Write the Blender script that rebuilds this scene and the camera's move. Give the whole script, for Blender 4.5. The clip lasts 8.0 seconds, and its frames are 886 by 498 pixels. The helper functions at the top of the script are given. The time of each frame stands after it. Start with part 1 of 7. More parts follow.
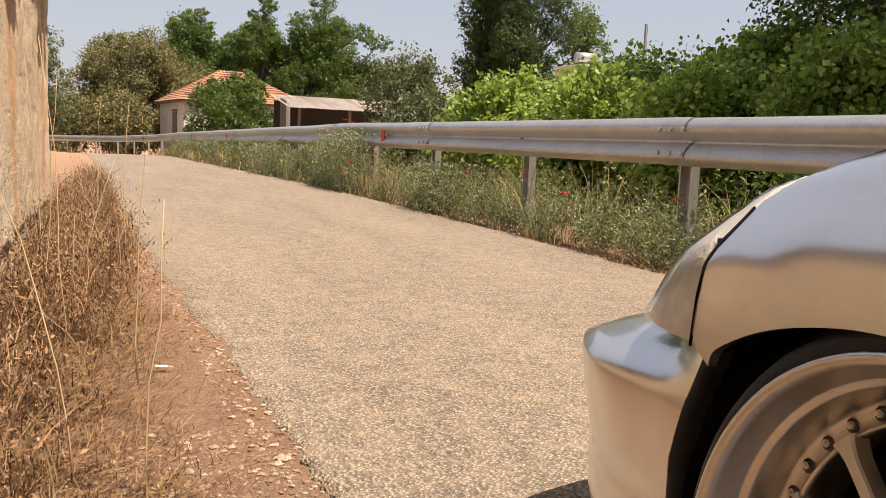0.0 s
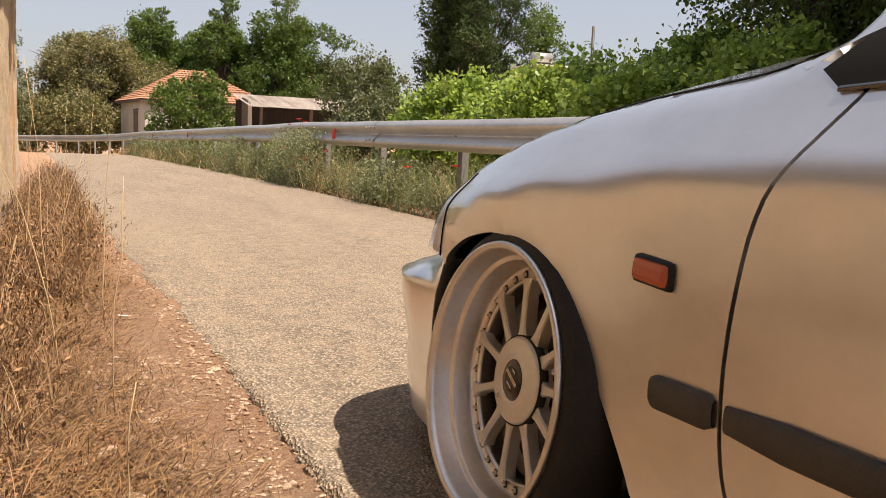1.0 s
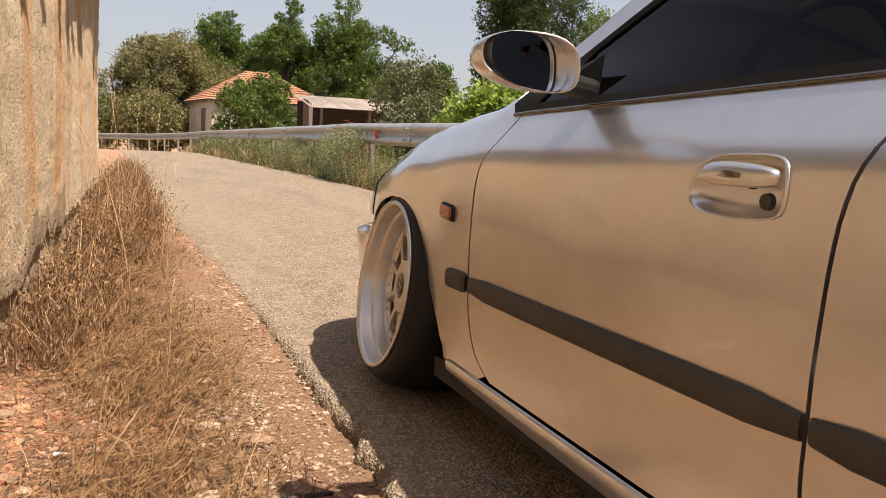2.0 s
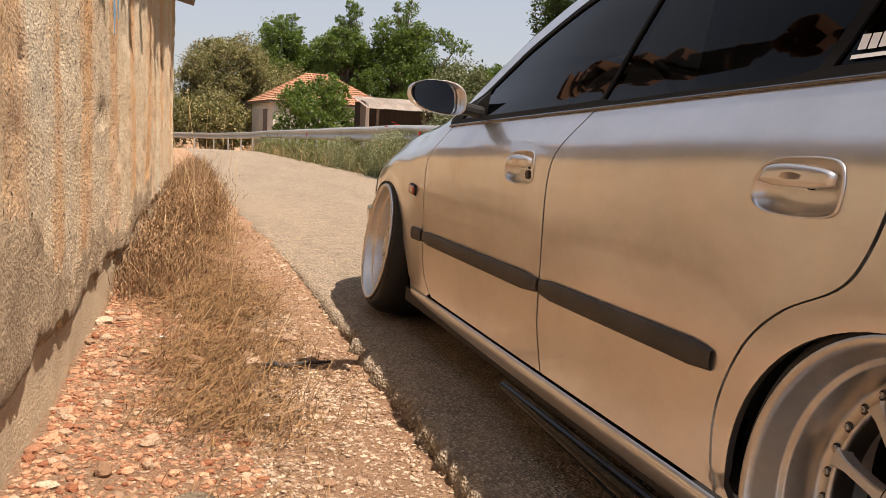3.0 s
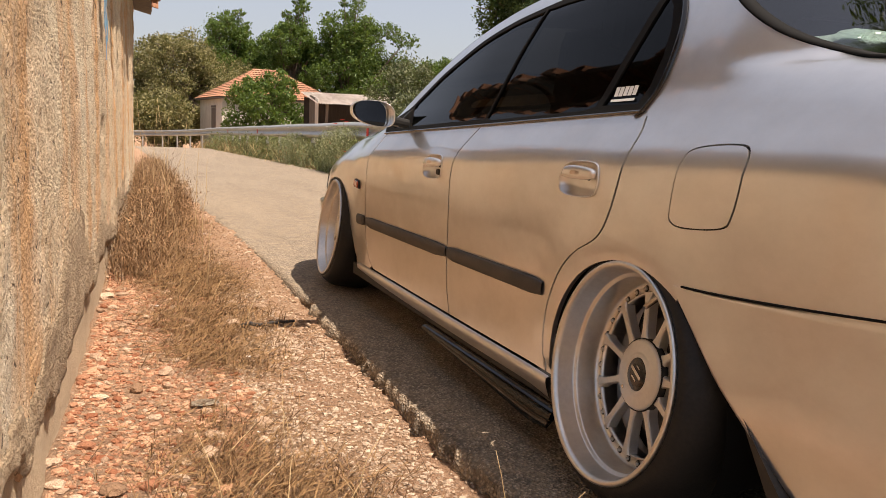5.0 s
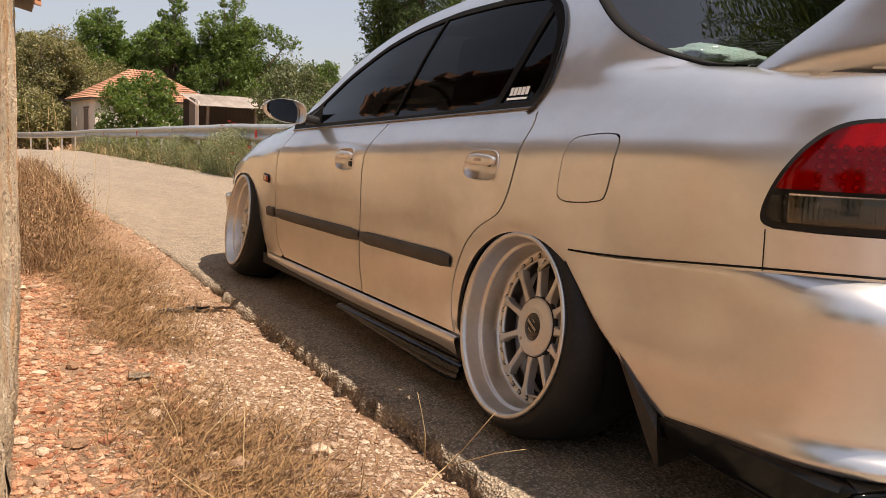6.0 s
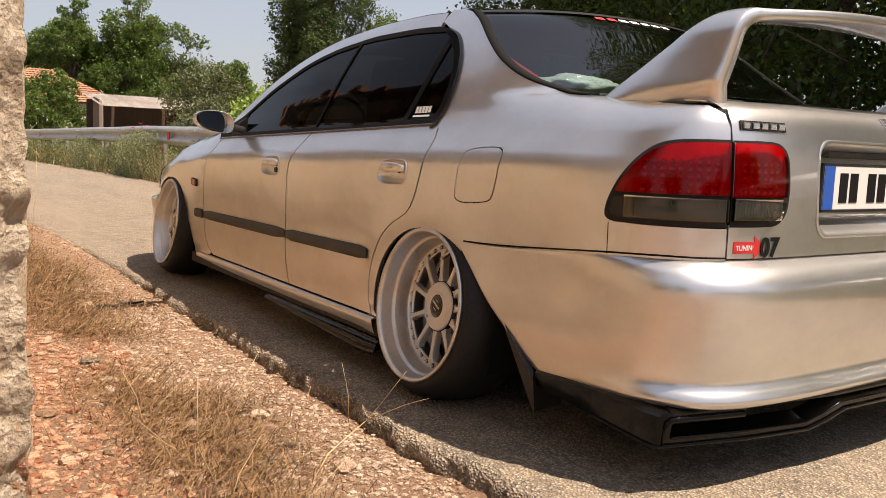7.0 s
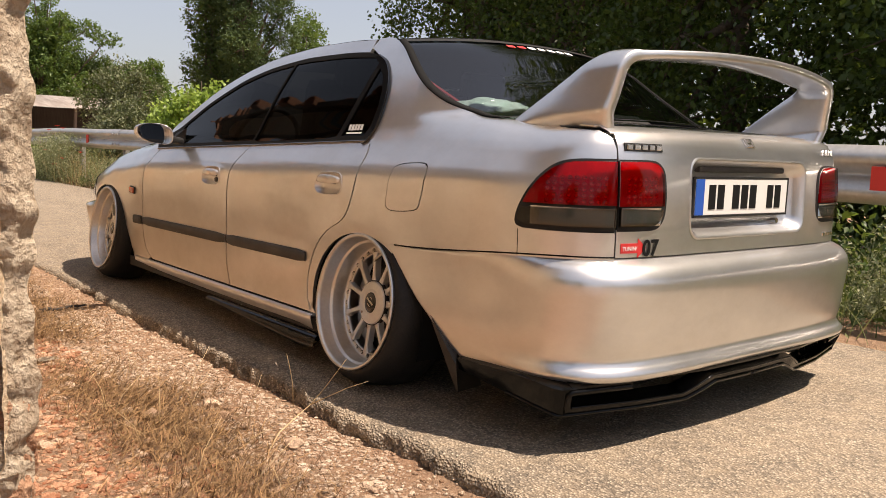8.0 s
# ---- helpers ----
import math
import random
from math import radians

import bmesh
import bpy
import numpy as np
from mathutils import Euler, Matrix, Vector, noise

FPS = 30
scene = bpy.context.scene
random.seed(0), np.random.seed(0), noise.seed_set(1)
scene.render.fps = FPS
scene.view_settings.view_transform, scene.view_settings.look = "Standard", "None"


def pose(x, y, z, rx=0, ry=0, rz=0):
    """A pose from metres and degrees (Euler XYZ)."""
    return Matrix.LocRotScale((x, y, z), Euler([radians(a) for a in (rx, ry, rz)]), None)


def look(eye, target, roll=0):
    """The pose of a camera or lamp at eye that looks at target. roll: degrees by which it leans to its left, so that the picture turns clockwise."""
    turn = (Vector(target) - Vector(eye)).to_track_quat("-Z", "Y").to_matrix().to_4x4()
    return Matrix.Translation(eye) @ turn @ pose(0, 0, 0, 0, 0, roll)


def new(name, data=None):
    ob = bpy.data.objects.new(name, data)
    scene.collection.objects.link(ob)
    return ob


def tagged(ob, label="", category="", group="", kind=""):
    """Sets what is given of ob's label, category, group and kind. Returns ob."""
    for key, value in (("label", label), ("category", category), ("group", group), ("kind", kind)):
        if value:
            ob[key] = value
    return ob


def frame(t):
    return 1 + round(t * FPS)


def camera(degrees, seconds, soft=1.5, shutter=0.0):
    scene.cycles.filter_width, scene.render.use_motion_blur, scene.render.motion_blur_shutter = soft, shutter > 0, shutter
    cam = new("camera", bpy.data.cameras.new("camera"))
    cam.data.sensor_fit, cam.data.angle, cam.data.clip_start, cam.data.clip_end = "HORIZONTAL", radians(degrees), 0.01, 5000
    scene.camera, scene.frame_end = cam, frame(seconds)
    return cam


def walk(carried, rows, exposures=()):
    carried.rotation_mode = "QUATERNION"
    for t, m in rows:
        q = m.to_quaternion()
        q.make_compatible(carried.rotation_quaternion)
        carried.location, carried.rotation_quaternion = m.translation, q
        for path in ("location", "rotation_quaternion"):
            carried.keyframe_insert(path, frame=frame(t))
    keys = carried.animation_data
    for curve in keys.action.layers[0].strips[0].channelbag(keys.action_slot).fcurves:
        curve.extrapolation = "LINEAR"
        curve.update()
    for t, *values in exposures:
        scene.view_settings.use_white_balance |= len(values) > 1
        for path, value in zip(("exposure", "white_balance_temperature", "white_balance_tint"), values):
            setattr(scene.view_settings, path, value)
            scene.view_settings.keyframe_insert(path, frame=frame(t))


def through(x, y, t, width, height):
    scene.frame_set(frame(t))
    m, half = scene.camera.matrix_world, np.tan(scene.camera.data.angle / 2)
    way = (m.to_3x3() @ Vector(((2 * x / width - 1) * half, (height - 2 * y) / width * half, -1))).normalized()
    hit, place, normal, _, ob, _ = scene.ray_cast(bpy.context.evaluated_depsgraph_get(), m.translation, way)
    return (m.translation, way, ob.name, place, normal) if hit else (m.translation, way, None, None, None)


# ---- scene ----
cam = camera(55.1, 8.0, soft=0.7)
PATH = [
    (0, (-1.504, 2.138, 0.704), (-0.719, 3.961, 0.456), 2.4),
    (0.3, (-1.522, 1.912, 0.619), (-0.715, 3.723, 0.371), 2.1),
    (0.5, (-1.502, 1.812, 0.668), (-0.655, 3.607, 0.419), 2.1),
    (0.8, (-1.517, 1.592, 0.698), (-0.655, 3.38, 0.449), 2.1),
    (1, (-1.565, 1.377, 0.701), (-0.708, 3.167, 0.453), 2.2),
    (1.2, (-1.587, 1.184, 0.699), (-0.74, 2.978, 0.45), 2.1),
    (2.3, (-1.602, 0.032, 0.729), (-0.938, 1.901, 0.475), 3.0),
    (2.5, (-1.637, -0.179, 0.76), (-1.009, 1.703, 0.502), 3.0),
    (2.7, (-1.648, -0.41, 0.745), (-1.03, 1.475, 0.48), 3.0),
    (3, (-1.664, -0.744, 0.731), (-1.063, 1.146, 0.474), 3.1),
    (3.5, (-1.731, -0.997, 0.754), (-1.142, 0.896, 0.495), 3.1),
    (4, (-1.756, -1.181, 0.781), (-1.164, 0.712, 0.521), 3.0),
    (4.2, (-1.757, -1.247, 0.791), (-1.154, 0.642, 0.531), 3.0),
    (5.3, (-1.894, -1.589, 0.771), (-1.131, 0.241, 0.508), 2.2),
    (5.5, (-1.931, -1.631, 0.752), (-1.123, 0.18, 0.498), 2.4),
    (6, (-2.053, -1.776, 0.749), (-1.101, -0.035, 0.5), 2.4),
    (6.5, (-2.154, -1.993, 0.773), (-1.107, -0.307, 0.53), 2.3),
    (7, (-2.275, -2.155, 0.782), (-1.15, -0.519, 0.541), 2.3),
    (7.5, (-2.4, -2.3, 0.784), (-1.2, -0.718, 0.549), 2.2),
    (8, (-2.498, -2.415, 0.834), (-1.227, -0.889, 0.598), 2.2),
]
walk(cam, [(t, look(eye, target, roll)) for t, eye, target, roll in PATH], [(0.0, 0.70, 7600, 18), (8.0, 0.70, 7600, 18)])

# ---- light ----
SUN = Vector((0.28, -0.36, 1.0)).normalized()
world = bpy.data.worlds.new("sky")
scene.world = world
world.use_nodes = True
sky = world.node_tree.nodes.new("ShaderNodeTexSky")
sky.sky_type, sky.sun_disc = "NISHITA", False
sky.sun_elevation = math.asin(SUN.z)
sky.sun_rotation = math.atan2(SUN.x, SUN.y)
sky.air_density, sky.dust_density, sky.ozone_density = 1.0, 1.8, 2.0
back = world.node_tree.nodes["Background"]
back.inputs["Strength"].default_value = 0.081
# thin white haze over the whole sky
haze = world.node_tree.nodes.new("ShaderNodeMix")
haze.data_type = "RGBA"
haze.inputs[0].default_value = 0.46
haze.inputs[7].default_value = (4.8, 5.6, 6.9, 1)
world.node_tree.links.new(sky.outputs[0], haze.inputs[6])
world.node_tree.links.new(haze.outputs[2], back.inputs[0])
lamp = bpy.data.lights.new("sun", "SUN")
lamp.energy, lamp.angle, lamp.color = 5.0, radians(0.55), (1.0, 0.95, 0.87)
new("sun", lamp).matrix_world = SUN.to_track_quat("Z", "Y").to_matrix().to_4x4()


# ---- materials ----
def node(mat, kind, **put):
    n = mat.node_tree.nodes.new(kind)
    for key, value in put.items():
        n.inputs[key.replace("_", " ")].default_value = value
    return n


def wire(mat, a, b):
    mat.node_tree.links.new(a, b)


def material(name, colour, rough=0.6, metal=0.0, **more):
    m = bpy.data.materials.new(name)
    m.use_nodes = True
    p = m.node_tree.nodes["Principled BSDF"]
    p.inputs["Base Color"].default_value = (*colour, 1)
    p.inputs["Roughness"].default_value, p.inputs["Metallic"].default_value = rough, metal
    for key, value in more.items():
        p.inputs[key.replace("_", " ")].default_value = value
    return m


def shader(m):
    return m.node_tree.nodes["Principled BSDF"]


def place(m, stretch=(1, 1, 1)):
    """Object-space metres, stretched."""
    co = m.node_tree.nodes.new("ShaderNodeTexCoord")
    mp = m.node_tree.nodes.new("ShaderNodeMapping")
    mp.inputs["Scale"].default_value = stretch
    wire(m, co.outputs["Object"], mp.inputs["Vector"])
    return mp.outputs["Vector"]


def ramp(m, fac, stops):
    r = m.node_tree.nodes.new("ShaderNodeValToRGB")
    while len(r.color_ramp.elements) < len(stops):
        r.color_ramp.elements.new(0.5)
    for e, (at, c) in zip(r.color_ramp.elements, stops):
        e.position, e.color = at, (*c, 1) if len(c) == 3 else c
    wire(m, fac, r.inputs["Fac"])
    return r.outputs["Color"]


def noisy(m, vec, scale, detail=6, rough=0.6):
    n = node(m, "ShaderNodeTexNoise", Scale=scale, Detail=detail, Roughness=rough)
    wire(m, vec, n.inputs["Vector"])
    return n.outputs["Fac"]


def blend(m, fac, a, b, how="MIX"):
    x = m.node_tree.nodes.new("ShaderNodeMix")
    x.data_type, x.blend_type = "RGBA", how
    for value, slot in ((fac, x.inputs[0]), (a, x.inputs[6]), (b, x.inputs[7])):
        if isinstance(value, (int, float)):
            slot.default_value = value
        elif isinstance(value, tuple):
            slot.default_value = (*value, 1)
        else:
            wire(m, value, slot)
    return x.outputs[2]


def bump(m, height, strength, distance=0.01):
    b = node(m, "ShaderNodeBump", Strength=strength, Distance=distance)
    wire(m, height, b.inputs["Height"])
    wire(m, b.outputs["Normal"], shader(m).inputs["Normal"])


def grainy(name, dark, light, fine=60, coarse=3, rough=0.85, relief=0.4, depth=0.01, stretch=(1, 1, 1), metal=0.0):
    """A surface with variation at two scales and fine relief."""
    m = material(name, light, rough, metal)
    vec = place(m, stretch)
    a, b = noisy(m, vec, fine), noisy(m, vec, coarse, 4)
    c = ramp(m, a, ((0.3, dark), (0.7, light)))
    c = blend(m, 0.55, c, ramp(m, b, ((0.3, dark), (0.7, light))))
    wire(m, c, shader(m).inputs["Base Color"])
    bump(m, a, relief, depth)
    return m


def leafy(name, dark, light, rough=0.5, through=0.35, glow=(0.30, 0.38, 0.04)):
    """Leaves: each island its own shade, light passing through."""
    m = material(name, light, rough)
    info = m.node_tree.nodes.new("ShaderNodeNewGeometry")
    c = ramp(m, info.outputs["Random Per Island"], ((0.0, dark), (1.0, light)))
    wire(m, c, shader(m).inputs["Base Color"])
    shader(m).inputs["Specular IOR Level"].default_value = 0.35
    t = m.node_tree.nodes.new("ShaderNodeBsdfTranslucent")
    wire(m, blend(m, 0.35, c, glow), t.inputs["Color"])
    mix = m.node_tree.nodes.new("ShaderNodeMixShader")
    mix.inputs[0].default_value = through
    wire(m, shader(m).outputs[0], mix.inputs[1])
    wire(m, t.outputs[0], mix.inputs[2])
    wire(m, mix.outputs[0], m.node_tree.nodes["Material Output"].inputs["Surface"])
    return m


def asphalt_material():
    """Worn chip-seal: pale stone chips in a tan binder, paler wheel tracks."""
    m = material("chip_seal", (0.4, 0.34, 0.27), 0.85)
    vec = place(m)
    v = node(m, "ShaderNodeTexVoronoi", Scale=125.0)
    wire(m, vec, v.inputs["Vector"])
    chip = ramp(m, v.outputs["Color"], ((0.22, (0.045, 0.04, 0.035)), (0.48, (0.25, 0.20, 0.148)), (0.78, (0.60, 0.505, 0.39))))
    edge = ramp(m, v.outputs["Distance"], ((0.22, (1, 1, 1)), (0.58, (0.16, 0.14, 0.12))))
    c = blend(m, 0.75, chip, edge, "MULTIPLY")
    big = noisy(m, place(m, (1.0, 0.22, 1.0)), 1.6, 5)
    c = blend(m, 0.36, c, ramp(m, big, ((0.32, (0.235, 0.185, 0.135)), (0.68, (0.43, 0.345, 0.25)))))
    dust = noisy(m, vec, 9.0, 6, 0.7)
    c = blend(m, ramp(m, dust, ((0.42, (0, 0, 0)), (0.74, (0.46, 0.46, 0.46)))), c, (0.43, 0.325, 0.215))
    wire(m, c, shader(m).inputs["Base Color"])
    bump(m, v.outputs["Distance"], 0.9, 0.008)
    return m


def soil_material():
    m = material("dry_soil", (0.4, 0.25, 0.14), 0.95)
    vec = place(m)
    a, b, c3 = noisy(m, vec, 45, 8, 0.7), noisy(m, vec, 2.3, 5), noisy(m, vec, 220, 3)
    c = ramp(m, a, ((0.34, (0.15, 0.066, 0.032)), (0.50, (0.415, 0.22, 0.12)), (0.68, (0.625, 0.425, 0.275))))
    c = blend(m, 0.45, c, ramp(m, b, ((0.35, (0.42, 0.18, 0.085)), (0.65, (0.475, 0.30, 0.178)))))
    c = blend(m, 0.32, c, ramp(m, c3, ((0.3, (0.16, 0.09, 0.05)), (0.7, (0.60, 0.46, 0.32)))))
    wire(m, c, shader(m).inputs["Base Color"])
    bump(m, a, 1.0, 0.05)
    return m


def plaster_material():
    """Old lime plaster: sandy, run down with rust and damp, worn grey low down in patches."""
    m = material("old_plaster", (0.5, 0.38, 0.25), 0.95)
    vec = place(m)
    grit = noisy(m, vec, 85, 7, 0.8)
    patch = noisy(m, vec, 1.7, 6, 0.65)
    runs = noisy(m, place(m, (1.5, 1.7, 0.13)), 1.0, 5, 0.62)
    thin = noisy(m, place(m, (6.0, 7.0, 0.25)), 1.0, 4, 0.6)
    pits = noisy(m, vec, 22, 5, 0.7)
    c = ramp(m, grit, ((0.36, (0.16, 0.10, 0.06)), (0.45, (0.72, 0.55, 0.37)), (0.60, (0.98, 0.89, 0.72))))
    v = node(m, "ShaderNodeTexVoronoi", Scale=95.0)
    wire(m, vec, v.inputs["Vector"])
    c = blend(m, 0.42, c, ramp(m, v.outputs["Color"], ((0.2, (0.34, 0.24, 0.15)), (0.5, (0.74, 0.58, 0.41)), (0.8, (0.98, 0.90, 0.74)))))
    c = blend(m, 0.5, c, ramp(m, patch, ((0.35, (0.70, 0.55, 0.39)), (0.5, (0.84, 0.60, 0.36)), (0.66, (0.96, 0.84, 0.66)))))
    c = blend(m, ramp(m, runs, ((0.50, (0, 0, 0)), (0.60, (0.80, 0.80, 0.80)))), c, (0.76, 0.40, 0.165))
    c = blend(m, ramp(m, thin, ((0.62, (0, 0, 0)), (0.76, (0.35, 0.35, 0.35)))), c, (0.25, 0.17, 0.11))
    c = blend(m, ramp(m, pits, ((0.30, (0.8, 0.8, 0.8)), (0.36, (0, 0, 0)))), c, (0.22, 0.15, 0.09))
    white = noisy(m, place(m, (2.2, 2.6, 0.12)), 1.0, 4, 0.6)
    c = blend(m, ramp(m, white, ((0.55, (0, 0, 0)), (0.72, (0.45, 0.45, 0.45)))), c, (0.90, 0.82, 0.68))
    holes = noisy(m, place(m, (1, 1, 0.8)), 64, 3, 0.6)
    c = blend(m, ramp(m, holes, ((0.34, (0.95, 0.95, 0.95)), (0.37, (0, 0, 0)))), c, (0.12, 0.08, 0.05))
    wire(m, c, shader(m).inputs["Base Color"])
    lumps = blend(m, 0.45, ramp(m, v.outputs["Distance"], ((0.0, (1, 1, 1)), (0.6, (0, 0, 0)))), ramp(m, holes, ((0.32, (0, 0, 0)), (0.42, (1, 1, 1)))))
    h = blend(m, 0.5, ramp(m, grit, ((0.3, (0, 0, 0)), (0.7, (1, 1, 1)))), ramp(m, pits, ((0.3, (0, 0, 0)), (0.6, (1, 1, 1)))))
    bump(m, blend(m, 0.5, h, lumps), 1.0, 0.028)
    return m


def paint_material():
    """Silver metallic paint under clear coat, with a film of dust."""
    m = material("silver_paint", (0.82, 0.81, 0.795), 0.36, 0.92, Coat_Weight=1.0, Coat_Roughness=0.035)
    vec = place(m)
    dust = noisy(m, vec, 2.5, 5, 0.6)
    wire(m, ramp(m, dust, ((0.3, (0.29, 0.29, 0.29)), (0.75, (0.36, 0.36, 0.36)))), shader(m).inputs["Roughness"])
    shader(m).inputs["Coat IOR"].default_value = 1.6
    film = noisy(m, place(m, (1, 1, 1.6)), 2.1, 8, 0.72)
    wire(m, ramp(m, film, ((0.35, (0.66, 0.648, 0.63)), (0.5, (0.73, 0.72, 0.705)), (0.68, (0.80, 0.79, 0.775)))), shader(m).inputs["Base Color"])
    return m


def glass_material(name, tint, gloss=0.02, ior=1.55):
    """Tinted pane: what passes is darkened, the surface mirrors by Fresnel."""
    m = material(name, (0, 0, 0), gloss)
    out = m.node_tree.nodes["Material Output"]
    clear = m.node_tree.nodes.new("ShaderNodeBsdfTransparent")
    clear.inputs["Color"].default_value = (*tint, 1)
    mirror = m.node_tree.nodes.new("ShaderNodeBsdfGlossy")
    mirror.inputs["Roughness"].default_value = gloss
    f = m.node_tree.nodes.new("ShaderNodeFresnel")
    f.inputs["IOR"].default_value = ior
    mix = m.node_tree.nodes.new("ShaderNodeMixShader")
    wire(m, f.outputs[0], mix.inputs[0])
    wire(m, clear.outputs[0], mix.inputs[1])
    wire(m, mirror.outputs[0], mix.inputs[2])
    wire(m, mix.outputs[0], out.inputs["Surface"])
    return m


ASPHALT, SOIL, PLASTER, PAINT = asphalt_material(), soil_material(), plaster_material(), paint_material()
GLASS = glass_material("tinted_glass", (0.05, 0.058, 0.06), 0.02, 1.21)
REAR_GLASS = glass_material("rear_glass", (0.26, 0.32, 0.33), 0.02, 1.85)
BLACK = grainy("black_trim", (0.012, 0.012, 0.012), (0.03, 0.029, 0.028), 300, 20, 0.5, 0.1, 0.001)
shader(BLACK).inputs["Specular IOR Level"].default_value = 0.2
MOULD = grainy("dusty_rubber", (0.03, 0.028, 0.026), (0.075, 0.066, 0.057), 200, 9, 0.6, 0.15, 0.001)
INK = material("black_ink", (0.01, 0.01, 0.01), 0.8, 0.0, Specular_IOR_Level=0.1)
KITBLACK = material("black_kit_plastic", (0.003, 0.003, 0.003), 0.10, 0.0, Specular_IOR_Level=0.22)
GLOSSBLACK = material("gloss_black", (0.008, 0.008, 0.009), 0.14, 0.0, Coat_Weight=0.25)
CHROME = grainy("polished_metal", (0.62, 0.61, 0.59), (0.78, 0.77, 0.75), 90, 7, 0.14, 0.03, 0.001, metal=1.0)
LIP = grainy("polished_lip", (0.60, 0.575, 0.54), (0.78, 0.755, 0.72), 80, 6, 0.34, 0.04, 0.001, metal=1.0)
RIM = grainy("silver_wheel_paint", (0.62, 0.60, 0.56), (0.74, 0.72, 0.68), 120, 8, 0.42, 0.05, 0.001, metal=0.6)
TYRE = grainy("tyre_rubber", (0.010, 0.010, 0.010), (0.026, 0.024, 0.022), 120, 6, 0.55, 0.3, 0.003)
shader(TYRE).inputs["Specular IOR Level"].default_value = 0.28
RED_GLASS = glass_material("red_glass", (0.74, 0.022, 0.042), 0.03, 1.4)
SMOKE_GLASS = glass_material("smoked_glass", (0.40, 0.36, 0.30), 0.03)
BACKING = grainy("pale_lamp_backing", (0.55, 0.55, 0.54), (0.85, 0.85, 0.84), 220, 30, 0.4, 0.6, 0.002)
REFLECTOR = grainy("lamp_reflector", (0.55, 0.55, 0.54), (0.86, 0.86, 0.85), 160, 30, 0.14, 0.2, 0.001, metal=0.95)
RED_DOT = material("diode", (0.80, 0.62, 0.60), 0.08, 0.75, Coat_Weight=1.0)
MIRROR = material("mirror", (0.75, 0.76, 0.78), 0.02, 1.0)
ORANGE = material("orange_lens", (0.42, 0.055, 0.012), 0.15, 0.0, Coat_Weight=0.8)
ZINC = grainy("galvanised_steel", (0.40, 0.39, 0.37), (0.60, 0.58, 0.55), 35, 2.5, 0.42, 0.08, 0.002, metal=0.75)
LIME = grainy("limewash", (0.52, 0.47, 0.40), (0.74, 0.70, 0.63), 25, 1.5, 0.9, 0.3, 0.01)
TILE = grainy("clay_tile", (0.16, 0.075, 0.045), (0.54, 0.26, 0.15), 7, 0.9, 0.85, 0.3, 0.01)
WOOD = grainy("grey_boards", (0.09, 0.075, 0.06), (0.22, 0.18, 0.15), 30, 3, 0.9, 0.4, 0.01, (8, 8, 0.6))
TIN = grainy("rusty_tin", (0.36, 0.28, 0.23), (0.72, 0.68, 0.63), 6, 1.1, 0.7, 0.2, 0.01, (1, 0.25, 1))
STONE = grainy("rubble_stone", (0.26, 0.17, 0.10), (0.74, 0.64, 0.50), 48, 6, 0.95, 1.0, 0.04)
CEMENT = grainy("grey_render", (0.32, 0.24, 0.16), (0.52, 0.41, 0.28), 90, 3, 0.95, 0.6, 0.012)


def stone_material(name, dark, light):
    """Dusty stones: each its own shade, with grain and small hollows."""
    m = leafy(name, dark, light, 0.95, 0.0)
    base = shader(m).inputs["Base Color"].links[0].from_socket
    a = noisy(m, place(m), 170, 5, 0.7)
    c = blend(m, ramp(m, a, ((0.35, (0.55, 0.55, 0.55)), (0.6, (0, 0, 0)))), base, tuple(q * 0.5 for q in dark))
    wire(m, blend(m, 0.12, c, (0.44, 0.27, 0.16)), shader(m).inputs["Base Color"])
    bump(m, a, 0.9, 0.008)
    return m


PEBBLE = stone_material("pebbles", (0.235, 0.129, 0.072), (0.74, 0.57, 0.425))
DRY = (0.36, 0.22, 0.10)
STRAW = leafy("dry_straw", (0.05, 0.025, 0.012), (0.36, 0.215, 0.10), 0.8, 0.15, DRY)
WEED = leafy("green_weeds", (0.05, 0.075, 0.028), (0.31, 0.32, 0.15), 0.7, 0.3)
BARK = grainy("bark", (0.06, 0.045, 0.03), (0.16, 0.12, 0.09), 25, 4, 0.95, 0.8, 0.03)
POPPY = material("poppy_petals", (0.62, 0.03, 0.015), 0.6)
DARK = grainy("dark_cloth", (0.012, 0.012, 0.013), (0.035, 0.034, 0.033), 150, 8, 0.9, 0.2, 0.002)


# ---- building blocks ----
def mesh_of(verts, faces, mat, smooth=False):
    me = bpy.data.meshes.new("shape")
    me.from_pydata([tuple(v) for v in verts], [], [tuple(f) for f in faces])
    me.materials.append(mat)
    if smooth:
        me.polygons.foreach_set("use_smooth", [True] * len(me.polygons))
    me.update()
    return me


def thing(name, label, category, group="", kind="", at=None):
    ob = tagged(new(name), label, category, group, kind)
    if at is not None:
        ob.matrix_world = at
    return ob


def part(name, bm, mat, parent=None, label="", smooth=False, flip=True):
    """Links a bmesh or a mesh as one object under a thing or a part."""
    if isinstance(bm, bmesh.types.BMesh):
        if flip:
            bmesh.ops.recalc_face_normals(bm, faces=bm.faces)
        me = bpy.data.meshes.new(name)
        bm.to_mesh(me)
        bm.free()
        me.materials.append(mat)
        if smooth:
            me.polygons.foreach_set("use_smooth", [True] * len(me.polygons))
    else:
        me = bm
    ob = new(name, me)
    if parent is not None:
        ob.parent = parent
    return tagged(ob, label)


